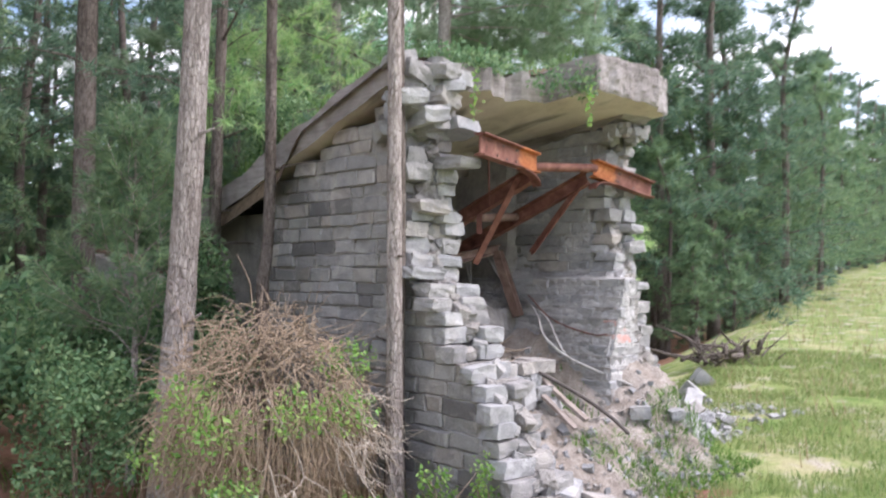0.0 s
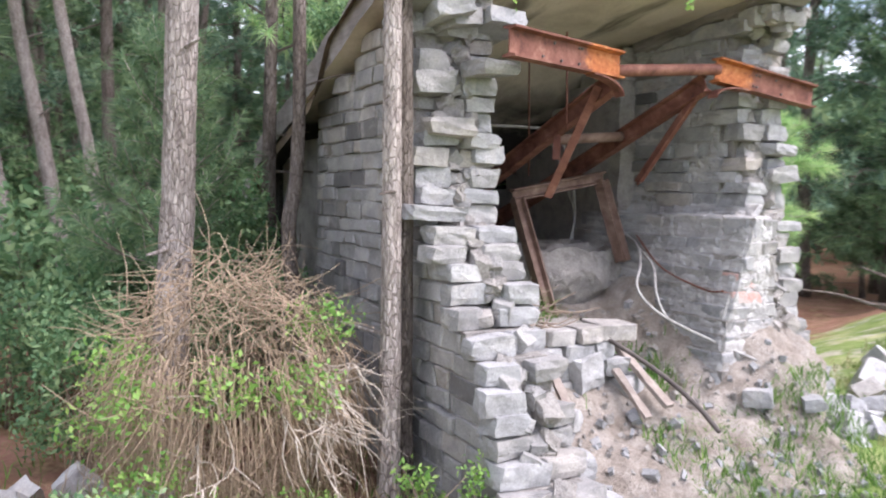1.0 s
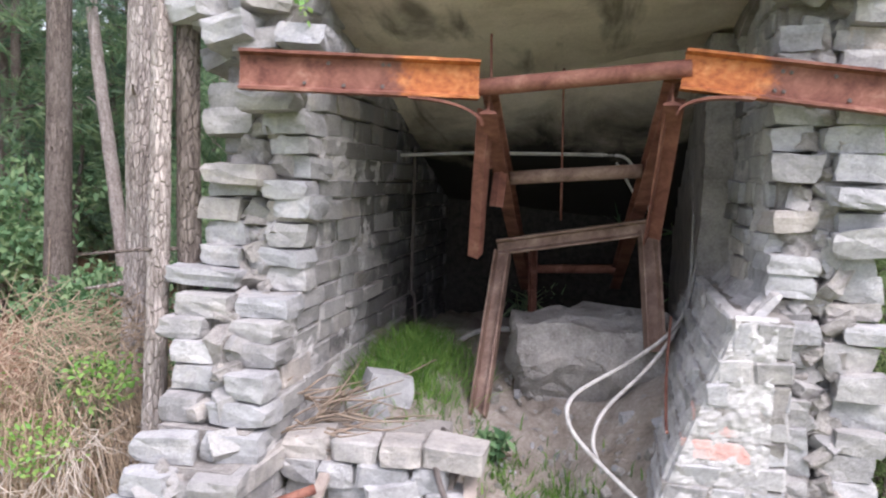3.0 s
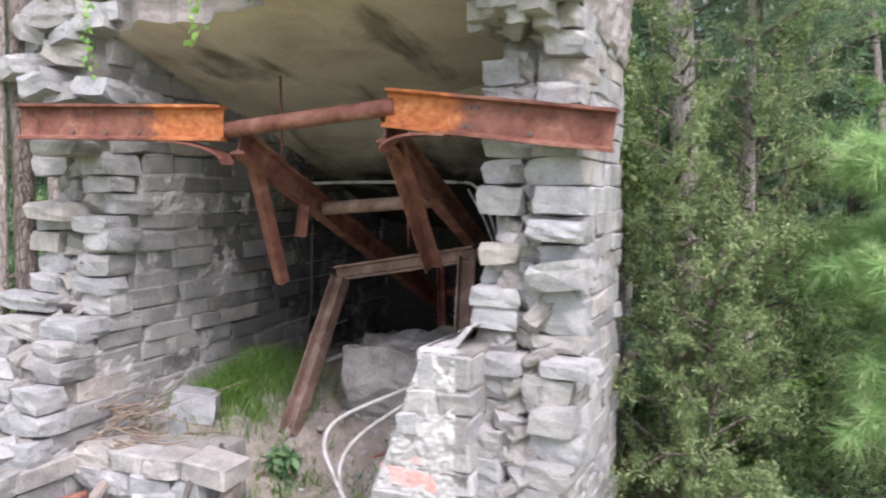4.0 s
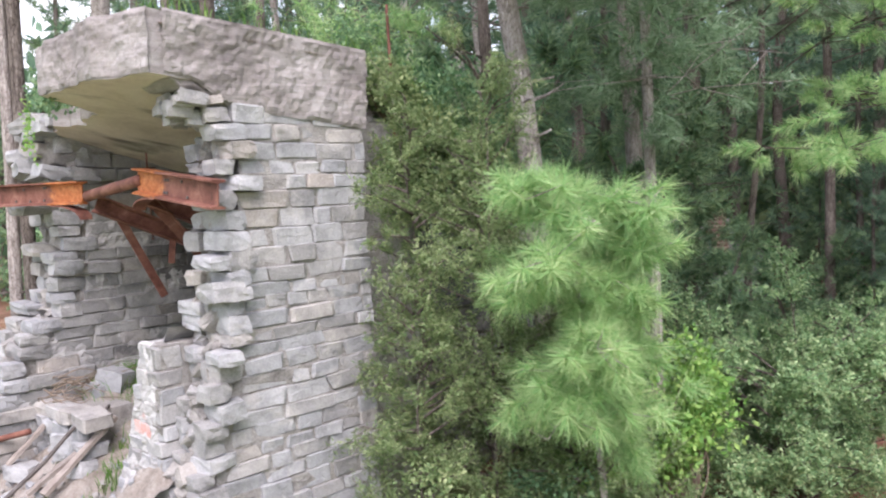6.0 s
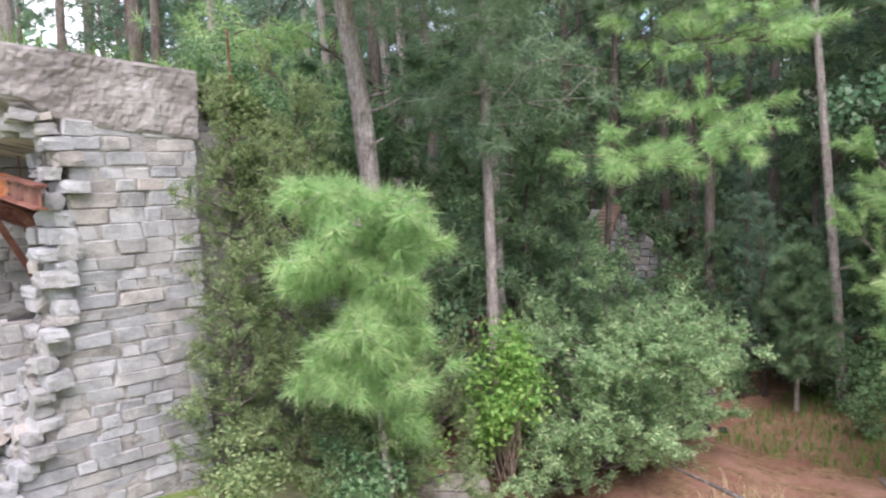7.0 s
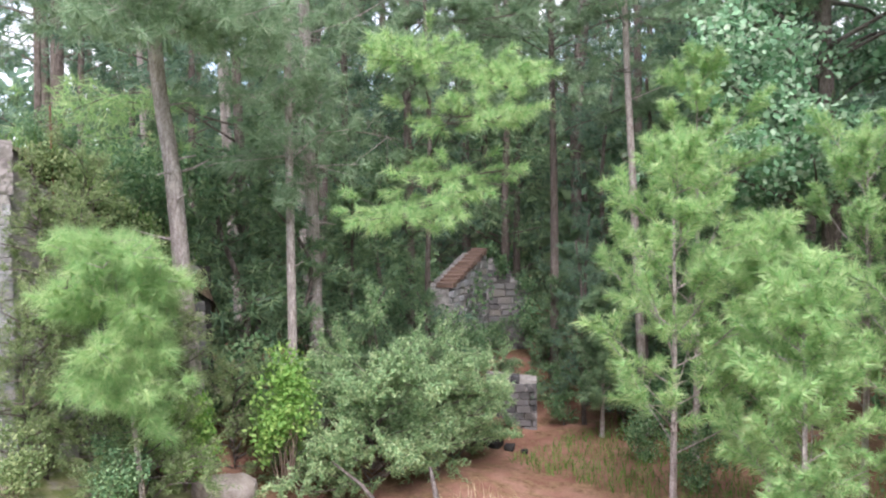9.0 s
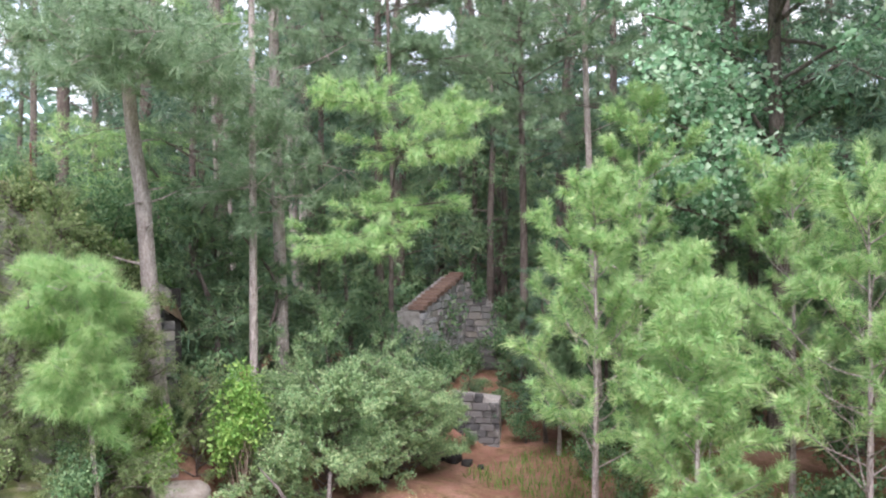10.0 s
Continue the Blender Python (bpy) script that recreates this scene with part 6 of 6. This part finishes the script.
for k in range(700):
    a = brush_rng.uniform(0, 2 * np.pi)
    c = np.array([0.74 * math.cos(a) * brush_rng.uniform(0.7, 1.1), 0.64 * math.sin(a) * brush_rng.uniform(0.7, 1.1), brush_rng.uniform(0.75, 1.25)])
    fall = brush_rng.uniform(0.35, 0.75)
    e = c + np.array([math.cos(a) * 0.08, math.sin(a) * 0.08, -fall]) + brush_rng.normal(0, 0.04, 3)
    e[2] = max(e[2], 0.03)
    tubes.append((bent([c, (c + e) / 2 + np.array([math.cos(a), math.sin(a), 0]) * 0.06 + brush_rng.normal(0, 0.02, 3), e], 6), np.linspace(0.0032, 0.0014, 7), 3))
part("hanging_vine", tubes_mesh("hanging_vine", tubes, M_VINE), brush, "straw-brown strands hanging in a skirt")
for k in range(15):
    a = brush_rng.uniform(-3.0, -0.2)
    s = np.array([0.5 * math.cos(a), 0.4 * math.sin(a), brush_rng.uniform(0.8, 1.2)])
    e = s + np.array([math.cos(a) * brush_rng.uniform(0.25, 0.6), math.sin(a) * 0.5, brush_rng.uniform(-0.7, 0.0)])
    m_ = (s + e) / 2 + brush_rng.normal(0, 0.07, 3) + np.array([0, 0, 0.1])
    m2 = (m_ + e) / 2 + brush_rng.normal(0, 0.06, 3)
    q = bent([s, m_, m2, e], 12)
    tubes = [(q, np.linspace(0.0065, 0.002, len(q)), 5)]
    for j in range(9):
        p0 = q[brush_rng.integers(2, len(q) - 1)]
        d = brush_rng.normal(0, 0.16, 3) + np.array([math.cos(a) * 0.1, math.sin(a) * 0.12, -0.16])
        tubes.append((bent([p0, p0 + d * 0.5 + brush_rng.normal(0, 0.03, 3), p0 + d], 6), np.linspace(0.004, 0.0015, 7), 4))
    part("bleached_branch", tubes_mesh("bleached_branch", tubes, M_TWIG_PALE), brush, "bleached bare branch")
v, f = leaf_arrays(brush_rng, np.vstack([blob_points(brush_rng, 300, c, (0.28, 0.25, 0.2), 0.2) for c in ((-0.6, -0.4, 0.95), (-0.15, -0.62, 1.05), (0.5, -0.3, 1.35), (-0.6, -0.5, 0.55), (-0.78, 0.0, 0.75), (-0.7, -0.1, 1.15), (-0.35, -0.6, 0.3), (0.25, -0.66, 0.22), (0.3, -0.6, 1.0))]), 0.045)
part("leaves", tri_mesh("leaves", v, f, M_LEAF_BRIGHT), brush)
for x, y, rx, ry, rz, n, sz, mt, sd in ((2.35, 6.75, 0.5, 0.5, 0.85, 3600, 0.06, M_LEAF, 61), (3.75, 7.4, 0.6, 0.6, 1.25, 4200, 0.07, M_LEAF, 62), (1.7, 8.4, 0.8, 0.7, 0.75, 3200, 0.06, M_LEAF, 64), (2.9, 8.3, 0.8, 0.8, 1.2, 4600, 0.07, M_LEAF, 65), (4.05, 4.3, 0.2, 0.2, 0.30, 420, 0.045, M_LEAF_BRIGHT, 66), (3.4, 4.0, 0.35, 0.3, 0.3, 1500, 0.05, M_LEAF_BRIGHT, 67), (2.35, 4.4, 0.4, 0.35, 0.35, 1700, 0.05, M_LEAF, 68), (4.3, 4.0, 0.12, 0.12, 0.32, 260, 0.04, M_LEAF_BRIGHT, 69), (0.7, 6.9, 0.45, 0.4, 0.3, 1500, 0.06, M_LEAF_BRIGHT, 70), (3.2, 6.9, 0.6, 0.5, 0.7, 3200, 0.06, M_LEAF, 72)):
    shrub("leafy green undergrowth at the wood's edge", x, y, gz(x, y) - 0.05, (rx, ry, rz), n, sz, mt, M_TWIG, sd, group="undergrowth")

# greenery on the ruin
def patch(name, label, pts, size, material, seed, category="vine"):
    rng = np.random.default_rng(seed)
    v, f = leaf_arrays(rng, pts, size, 0.4, 0.6)
    return thing(name, label, category, kind="stuff", data=tri_mesh(name, v, f, material))


vrng = np.random.default_rng(88)
pts = []
for c, r in (((5.0, 5.05, 4.12), (0.3, 0.22, 0.13)), ((5.4, 5.0, 4.1), (0.3, 0.2, 0.14)), ((6.05, 4.75, 4.02), (0.28, 0.25, 0.22)), ((6.35, 4.55, 4.0), (0.18, 0.15, 0.22)), ((5.7, 5.1, 4.2), (0.5, 0.3, 0.15)), ((5.2, 5.2, 4.15), (0.4, 0.25, 0.15))):
    pts.append(blob_points(vrng, 240, c, r, 0.1))
patch("vines", "dark green creeper hanging over the roof edge", np.vstack(pts), 0.05, M_LEAF, 89)
drop = [np.column_stack([x + vrng.normal(0, 0.02, 46), y + vrng.normal(0, 0.02, 46), np.linspace(3.95, z, 46)]) for x, y, z in ((6.22, 4.42, 3.55), (5.05, 4.82, 3.52))]
patch("vine", "hanging yellow-green vine tips", np.vstack(drop), 0.045, M_LEAF_BRIGHT, 90)


pts = [blob_points(vrng, 900, c, (0.2, 0.34, 0.26), 0.1) for c in ((7.74, 6.95, 3.4), (7.72, 7.3, 3.2), (7.68, 7.7, 2.95), (7.68, 8.1, 2.65), (7.7, 8.5, 2.35), (7.9, 7.0, 3.0), (7.7, 6.92, 4.05), (7.7, 7.15, 3.85), (7.68, 7.45, 3.65), (7.66, 7.75, 3.42), (7.66, 8.1, 3.15), (7.66, 8.5, 2.85))]
patch("creeper", "olive-green creeper trailing down the back of the roof", np.vstack(pts), 0.06, M_CEDAR, 91)
pts = [blob_points(vrng, 300, c, r, 0.1) for c, r in (((6.3, 16.9, 2.55), (0.25, 0.25, 0.16)), ((6.6, 17.05, 2.15), (0.18, 0.2, 0.3)), ((7.0, 17.4, 1.7), (0.25, 0.25, 0.3)), ((7.05, 17.4, 0.9), (0.25, 0.25, 0.6)))]
patch("creeper", "dark creeper over the woodland wall", np.vstack(pts), 0.09, M_LEAF, 92)


# ---- grasses ----
def blades(name, label, pts, height, width, material, seed, lean=0.5, kind="stuff"):
    rng = np.random.default_rng(seed)
    n = len(pts)
    a = rng.uniform(0, 2 * np.pi, n)
    s = np.stack([np.cos(a), np.sin(a), np.zeros(n)], -1) * (width * rng.uniform(0.6, 1.3, n))[:, None] / 2
    h = (height * rng.uniform(0.5, 1.2, n))[:, None]
    d = rng.normal(0, lean, (n, 3)) * [1, 1, 0]
    mid = pts + np.array([0, 0, 1.0]) * h * 0.6 + d * h * 0.25
    tip = pts + np.array([0, 0, 1.0]) * h * 0.92 + d * h * 0.9
    v = np.stack([pts - s, pts + s, mid + s * 0.7, mid - s * 0.7, tip], 1).reshape(-1, 3)
    i = np.arange(n)[:, None] * 5
    f = np.hstack([i, i + 1, i + 2, i, i + 2, i + 3, i + 3, i + 2, i + 4]).reshape(-1, 3)
    return thing(name, label, "grass", kind=kind, data=tri_mesh(name, v, f, material))


grng = np.random.default_rng(14)


def scatter(n, x0, x1, y0, y1, keep=None):
    x, y = grng.uniform(x0, x1, n), grng.uniform(y0, y1, n)
    if keep is not None:
        k = keep(x, y)
        x, y = x[k], y[k]
    return np.column_stack([x, y, ground_height(x, y)])


on_meadow = lambda x, y: (y < 5.4 + 0.3 * np.clip(x - 8, 0, 100)) & ~((x > 4.4) & (x < 8.0) & (y > 3.3))
bare_patch = lambda x, y: np.sin(1.9 * x + 0.8 * np.sin(1.3 * y)) * np.sin(2.3 * y + 1.1 * np.sin(0.9 * x)) + 0.5 * np.sin(4.7 * x + 3.1 * y) > 0.62
grassy = lambda x, y: on_meadow(x, y) & ~bare_patch(x, y)
blades("meadow_grass", "rough yellow-green meadow grass", np.vstack([scatter(52000, 4.5, 16, 1.5, 8, grassy), scatter(20000, 10, 40, 2, 14, grassy)]), 0.10, 0.010, M_GRASS, 15)
blades("tall_grass", "taller pale grass heads in the meadow", scatter(3500, 7, 40, 3, 13, on_meadow), 0.34, 0.012, M_STRAW, 16)
blades("forest_grass", "sparse green grass on the forest floor", np.vstack([scatter(2600, -3, 4.4, 3.5, 9), scatter(4500, 10, 16, 13.0, 17)]), 0.2, 0.012, M_GRASS_LUSH, 17)
blades("dry_grass", "dry straw-coloured grass by the track", np.vstack([scatter(500, 11.0, 13.0, 9.0, 11.5), scatter(1500, 1.5, 4.3, 3.6, 6)]), 0.28, 0.010, M_STRAW, 18)
x, y = grng.normal(5.48, 0.2, 2400), grng.normal(5.8, 0.32, 2400)
x = np.clip(x, 5.05, 5.95)
blades("tunnel_grass", "lush green grass growing in the tunnel mouth", np.column_stack([x, y, floor_height(x, y) + 0.01]), 0.17, 0.007, M_GRASS_LUSH, 19, 0.85)
x, y = grng.normal(6.35, 0.17, 900), grng.normal(5.15, 0.2, 900)
blades("rubble_grass", "green weeds between the rubble", np.column_stack([x, y, floor_height(x, y) - 0.02]), 0.12, 0.012, M_GRASS_LUSH, 20)
x, y = grng.uniform(5.8, 7.7, 2600), 3.35 + 1.0 * grng.random(2600) ** 1.3
blades("slope_weeds", "green weeds at the foot of the rubble slope", np.column_stack([x, y, np.maximum(floor_height(x, y), ground_height(x, y)) - 0.03]), 0.12, 0.010, M_GRASS_LUSH, 24, 0.8)
x, y = grng.uniform(4.35, 7.9, 2600), grng.uniform(4.7, 9, 2600)
k = y > np.array([slab_front(q) for q in x]) + 0.12
x, y = x[k], y[k]
blades("roof_grass", "grass and weeds growing on the roof", np.column_stack([x, y, roof_under(x, y) + roof_thick(x) + 0.05]), 0.22, 0.010, M_GRASS_LUSH, 21)
shrub("small broad-leaved weed by the steel leg", 6.06, 5.35, fz(6.06, 5.35), (0.10, 0.10, 0.10), 160, 0.09, M_LEAF, M_TWIG, 45, 4, name="weed", category="weed", clumps=5)


# ---- woods behind ----
def forest_pine(seed, height, crown0, reach, r, m_needle, tufts=15, n=20, needles=20):
    rng = np.random.default_rng(seed)
    pts = [(0, 0, -0.2), (rng.normal(0, 0.1), rng.normal(0, 0.1), height * 0.35), (rng.normal(0, 0.2), rng.normal(0, 0.2), height * 0.7), (rng.normal(0, 0.3), rng.normal(0, 0.3), height)]
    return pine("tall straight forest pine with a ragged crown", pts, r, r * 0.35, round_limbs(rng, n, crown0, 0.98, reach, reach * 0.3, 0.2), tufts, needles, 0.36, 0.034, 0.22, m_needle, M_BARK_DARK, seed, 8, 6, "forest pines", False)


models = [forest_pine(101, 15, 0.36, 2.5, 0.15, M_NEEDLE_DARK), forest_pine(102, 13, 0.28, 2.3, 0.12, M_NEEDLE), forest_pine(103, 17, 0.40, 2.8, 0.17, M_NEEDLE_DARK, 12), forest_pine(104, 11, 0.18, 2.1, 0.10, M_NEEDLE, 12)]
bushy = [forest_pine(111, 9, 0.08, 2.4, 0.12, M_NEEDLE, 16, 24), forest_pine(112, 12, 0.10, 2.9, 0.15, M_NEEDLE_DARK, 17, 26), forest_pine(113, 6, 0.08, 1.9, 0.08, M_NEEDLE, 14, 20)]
under = [shrub("dark green forest undergrowth", 0, 0, 0, (1.1, 1.0, 1.0), 1500, 0.13, M_LEAF, M_BARK_DARK, 121, group="forest undergrowth"), shrub("dark green forest undergrowth", 0, 0, 0, (1.4, 1.2, 1.4), 1800, 0.15, M_LEAF, M_BARK_DARK, 122, group="forest undergrowth")]
frng = random.Random(7)


def spread(kinds, n, region, sizes, gap, taken, keep=None):
    x0, x1, y0, y1 = region
    first = {id(k): True for k in kinds}
    done = tries = 0
    while done < n and tries < n * 60:
        tries += 1
        x, y = frng.uniform(x0, x1), frng.uniform(y0, y1)
        if keep and not keep(x, y):
            continue
        if any((x - a) ** 2 + (y - b) ** 2 < gap * gap for a, b in taken):
            continue
        taken.append((x, y))
        s = frng.uniform(*sizes)
        src = frng.choice(kinds)
        m = Matrix.Translation((x, y, gz(x, y) - 0.05)) @ Matrix.Rotation(frng.uniform(0, 6.28), 4, "Z")
        ob = copy_thing(src, m)
        ob.scale = (s, s, s * frng.uniform(0.9, 1.1))
        done += 1


def in_woods(x, y):
    if x < 4:
        return y > 8.6 + 0.15 * max(0, 4 - x) or x < -6
    if x < 8.2:
        return y > 13.8
    if x < 13:
        return y > 17.5
    return y > 16.5 + 0.05 * (x - 13)


taken = [(5, 18), (7, 15.5), (6, 17), (8.5, 19)]
spread(models, 95, (-22, 22, 8.5, 40), (0.85, 1.2), 1.25, taken, in_woods)
spread(bushy, 36, (-16, 22, 14, 34), (0.8, 1.2), 2.0, taken, in_woods)
for src, places in ((bushy[1], ((9.75, 15.7, 0.29), (10.5, 16.6, 0.3), (9.0, 16.9, 0.33), (22.4, 13.0, 1.25), (24.6, 12.4, 1.2), (22.2, 15.8, 1.3), (26.6, 13.4, 1.2), (6.4, 12.8, 0.7), (8.3, 18.6, 0.55), (27.0, 13.0, 1.1))), (bushy[0], ((24.4, 15.0, 1.4), (21.4, 12.3, 0.75), (7.3, 11.9, 0.55), (9.6, 18.6, 0.75), (11.3, 18.2, 0.8), (11.6, 16.9, 0.42), (22.8, 13.6, 1.25))), (bushy[2], ((8.15, 15.1, 0.17), (8.6, 15.7, 0.18), (7.8, 14.7, 0.15), (8.3, 14.1, 0.13), (21.0, 11.2, 0.6), (8.05, 11.6, 0.62), (7.7, 18.3, 0.5), (22.8, 10.9, 0.6), (9.6, 16.9, 0.42), (8.5, 16.6, 0.4), (8.9, 11.3, 0.5), (7.4, 13.3, 0.6), (17.6, 19.5, 0.9), (7.2, 9.9, 0.75), (8.1, 10.4, 0.6), (6.6, 10.6, 0.8), (9.0, 12.2, 0.45), (7.9, 12.4, 0.7), (10.6, 17.4, 0.5), (6.2, 9.8, 0.75)))):
    for x, y, s in places:
        ob = copy_thing(src, Matrix.Translation((x, y, gz(x, y) - 0.05)) @ Matrix.Rotation(x * 3 + y, 4, "Z"))
        ob.scale = (s, s, s)
        taken.append((x, y))
for k, (x, y, s) in enumerate(((-1.0, 17.0, 1.15), (2.0, 18.2, 1.1), (-4.0, 18.0, 1.2), (-7.5, 17.0, 1.2), (4.2, 20.0, 1.1), (-11.0, 16.0, 1.2), (45, 15.4, 0.9), (48, 17.2, 1.0), (51, 16.0, 0.95), (54, 18.4, 1.1), (57, 17.2, 1.05), (60, 19.2, 1.2), (63, 18.0, 1.2), (43, 16.8, 1.0), (66, 20.0, 1.2), (50, 18.9, 1.2), (41, 15.3, 0.9))):
    ob = copy_thing(bushy[k % 2], Matrix.Translation((x, y, gz(x, y) - 0.1)) @ Matrix.Rotation(x * 3 + y, 4, "Z"))
    ob.scale = (s, s, s)
    taken.append((x, y))
for x, y, s in ((10.3, 16.3, 0.7), (11.2, 15.7, 0.6), (9.7, 17.4, 0.8), (11.9, 16.6, 0.8), (8.7, 16.2, 0.45), (7.9, 16.9, 0.6), (10.9, 17.6, 0.9), (7.9, 9.6, 0.6), (8.0, 11.2, 0.7), (8.6, 12.0, 0.5), (7.0, 13.8, 0.6), (11.7, 14.6, 0.35), (13.0, 13.8, 0.4), (14.6, 13.9, 0.5), (15.8, 14.4, 0.6), (3.9, 8.8, 0.8), (2.2, 9.4, 0.9), (0.6, 9.0, 0.9), (7.8, 8.9, 0.45), (7.7, 14.5, 0.4), (8.1, 15.6, 0.32), (6.9, 16.6, 0.5), (7.9, 14.2, 0.42), (7.5, 14.9, 0.4), (8.6, 15.4, 0.4), (7.2, 15.6, 0.42), (9.5, 15.4, 0.4), (8.95, 14.3, 0.22), (8.35, 14.0, 0.3), (8.3, 13.1, 0.5), (8.8, 13.5, 0.36), (7.8, 13.6, 0.5), (7.6, 14.4, 0.55)):
    ob = copy_thing(under[int(x * 7) % 2], Matrix.Translation((x, y, gz(x, y) - 0.05)) @ Matrix.Rotation(x * 5 + y, 4, "Z"))
    ob.scale = (s, s, s)
for x, y, s in ((7.25, 7.4, 0.42), (7.3, 8.2, 0.5), (7.0, 8.9, 0.6), (6.3, 7.6, 0.4), (5.4, 8.3, 0.5), (4.8, 8.0, 0.4), (6.2, 8.8, 0.6), (7.35, 6.95, 0.28), (4.6, 7.2, 0.3)):
    ob = copy_thing(under[int(x * 7) % 2], Matrix.Translation((x, y, float(roof_under(x, y) + roof_thick(x)) + 0.08)) @ Matrix.Rotation(x * 5 + y, 4, "Z"))
    ob.scale = (s, s, s)
low = []
spread(under, 60, (-14, 22, 9.2, 32), (0.7, 1.3), 1.2, low, in_woods)
edge_taken = []
spread(bushy, 36, (22, 66, 9.0, 26), (0.8, 1.35), 1.7, edge_taken, lambda x, y: y > 9.3 + 0.2 * (x - 20) and y < 17 + 0.2 * (x - 20))
spread(models, 26, (20, 64, 12, 34), (0.9, 1.2), 1.6, edge_taken, lambda x, y: y > 12 + 0.2 * (x - 20))
for src, (x, y) in zip(models + bushy + under, ((-7, 24), (-3, 28), (3, 30), (9, 33), (15, 30), (25, 24), (35, 24), (-9, 19), (1, 24))):
    src.matrix_basis = Matrix.Translation((x, y, gz(x, y)))

# broad-leaved tree at the clearing
shrub_tree = thing("broadleaf_tree", "cool green broad-leaved tree behind the young pines", "tree", m=pose(13.2, 18.4, gz(13.2, 18.4)))
brng = np.random.default_rng(71)
me, tp = trunk_mesh([(0, 0, -0.1), (0.05, 0, 3), (-0.1, 0.1, 6), (0, 0, 9)], 0.16, 0.06, 12, brng, M_BARK_DARK)
part("trunk", me, shrub_tree)
shrub_tree.scale = (1.3, 1.3, 1.25)
tubes, pts = [], []
for k in range(44):
    i = brng.integers(len(tp) // 3, len(tp))
    a = brng.uniform(0, 2 * np.pi)
    q = limb_path(brng, tp[i], (math.cos(a), math.sin(a), brng.uniform(0, 0.6)), brng.uniform(1.2, 2.9), 0.05)
    tubes.append((q, np.linspace(0.04, 0.008, len(q)), 5))
    for c in q[4:]:
        pts.append(blob_points(brng, 120, c + brng.normal(0, 0.25, 3), (0.45, 0.45, 0.3), 0.1))
tagged(part("branching", tubes_mesh("branching", tubes, M_BARK_DARK), shrub_tree), kind="stuff")
v, f = leaf_arrays(brng, np.vstack(pts), 0.105, 0.5, 0.75)
part("crown", tri_mesh("crown", v, f, M_LEAF_COOL), shrub_tree)

# the far edge of the woods
wrng = np.random.default_rng(91)
for n, r0, r1, tall, size, material in ((30000, 26, 36, 10, 0.55, M_NEEDLE), (34000, 42, 62, 15, 1.1, M_NEEDLE_DARK)):
    ang = wrng.uniform(-1.25, 1.12 if r0 < 40 else 1.34, n)
    rad = wrng.uniform(r0, r1, n) + np.clip(ang - 0.75, 0, 1) * 60
    x, y = 6 + rad * np.sin(ang), rad * np.cos(ang)
    top = tall * (0.72 + 0.22 * np.sin(ang * 23) * np.sin(ang * 7.3) + 0.14 * np.sin(ang * 61) + 0.1 * np.sin(ang * 131))
    z = ground_height(x, y) + top * wrng.uniform(0, 1, n) ** 0.8
    v, f = leaf_arrays(wrng, np.column_stack([x, y, z]), size, 0.3, 0.5)
    thing("far_woods", "distant green woods closing the view", "woods", kind="stuff", data=tri_mesh("far_woods", v, f, material))
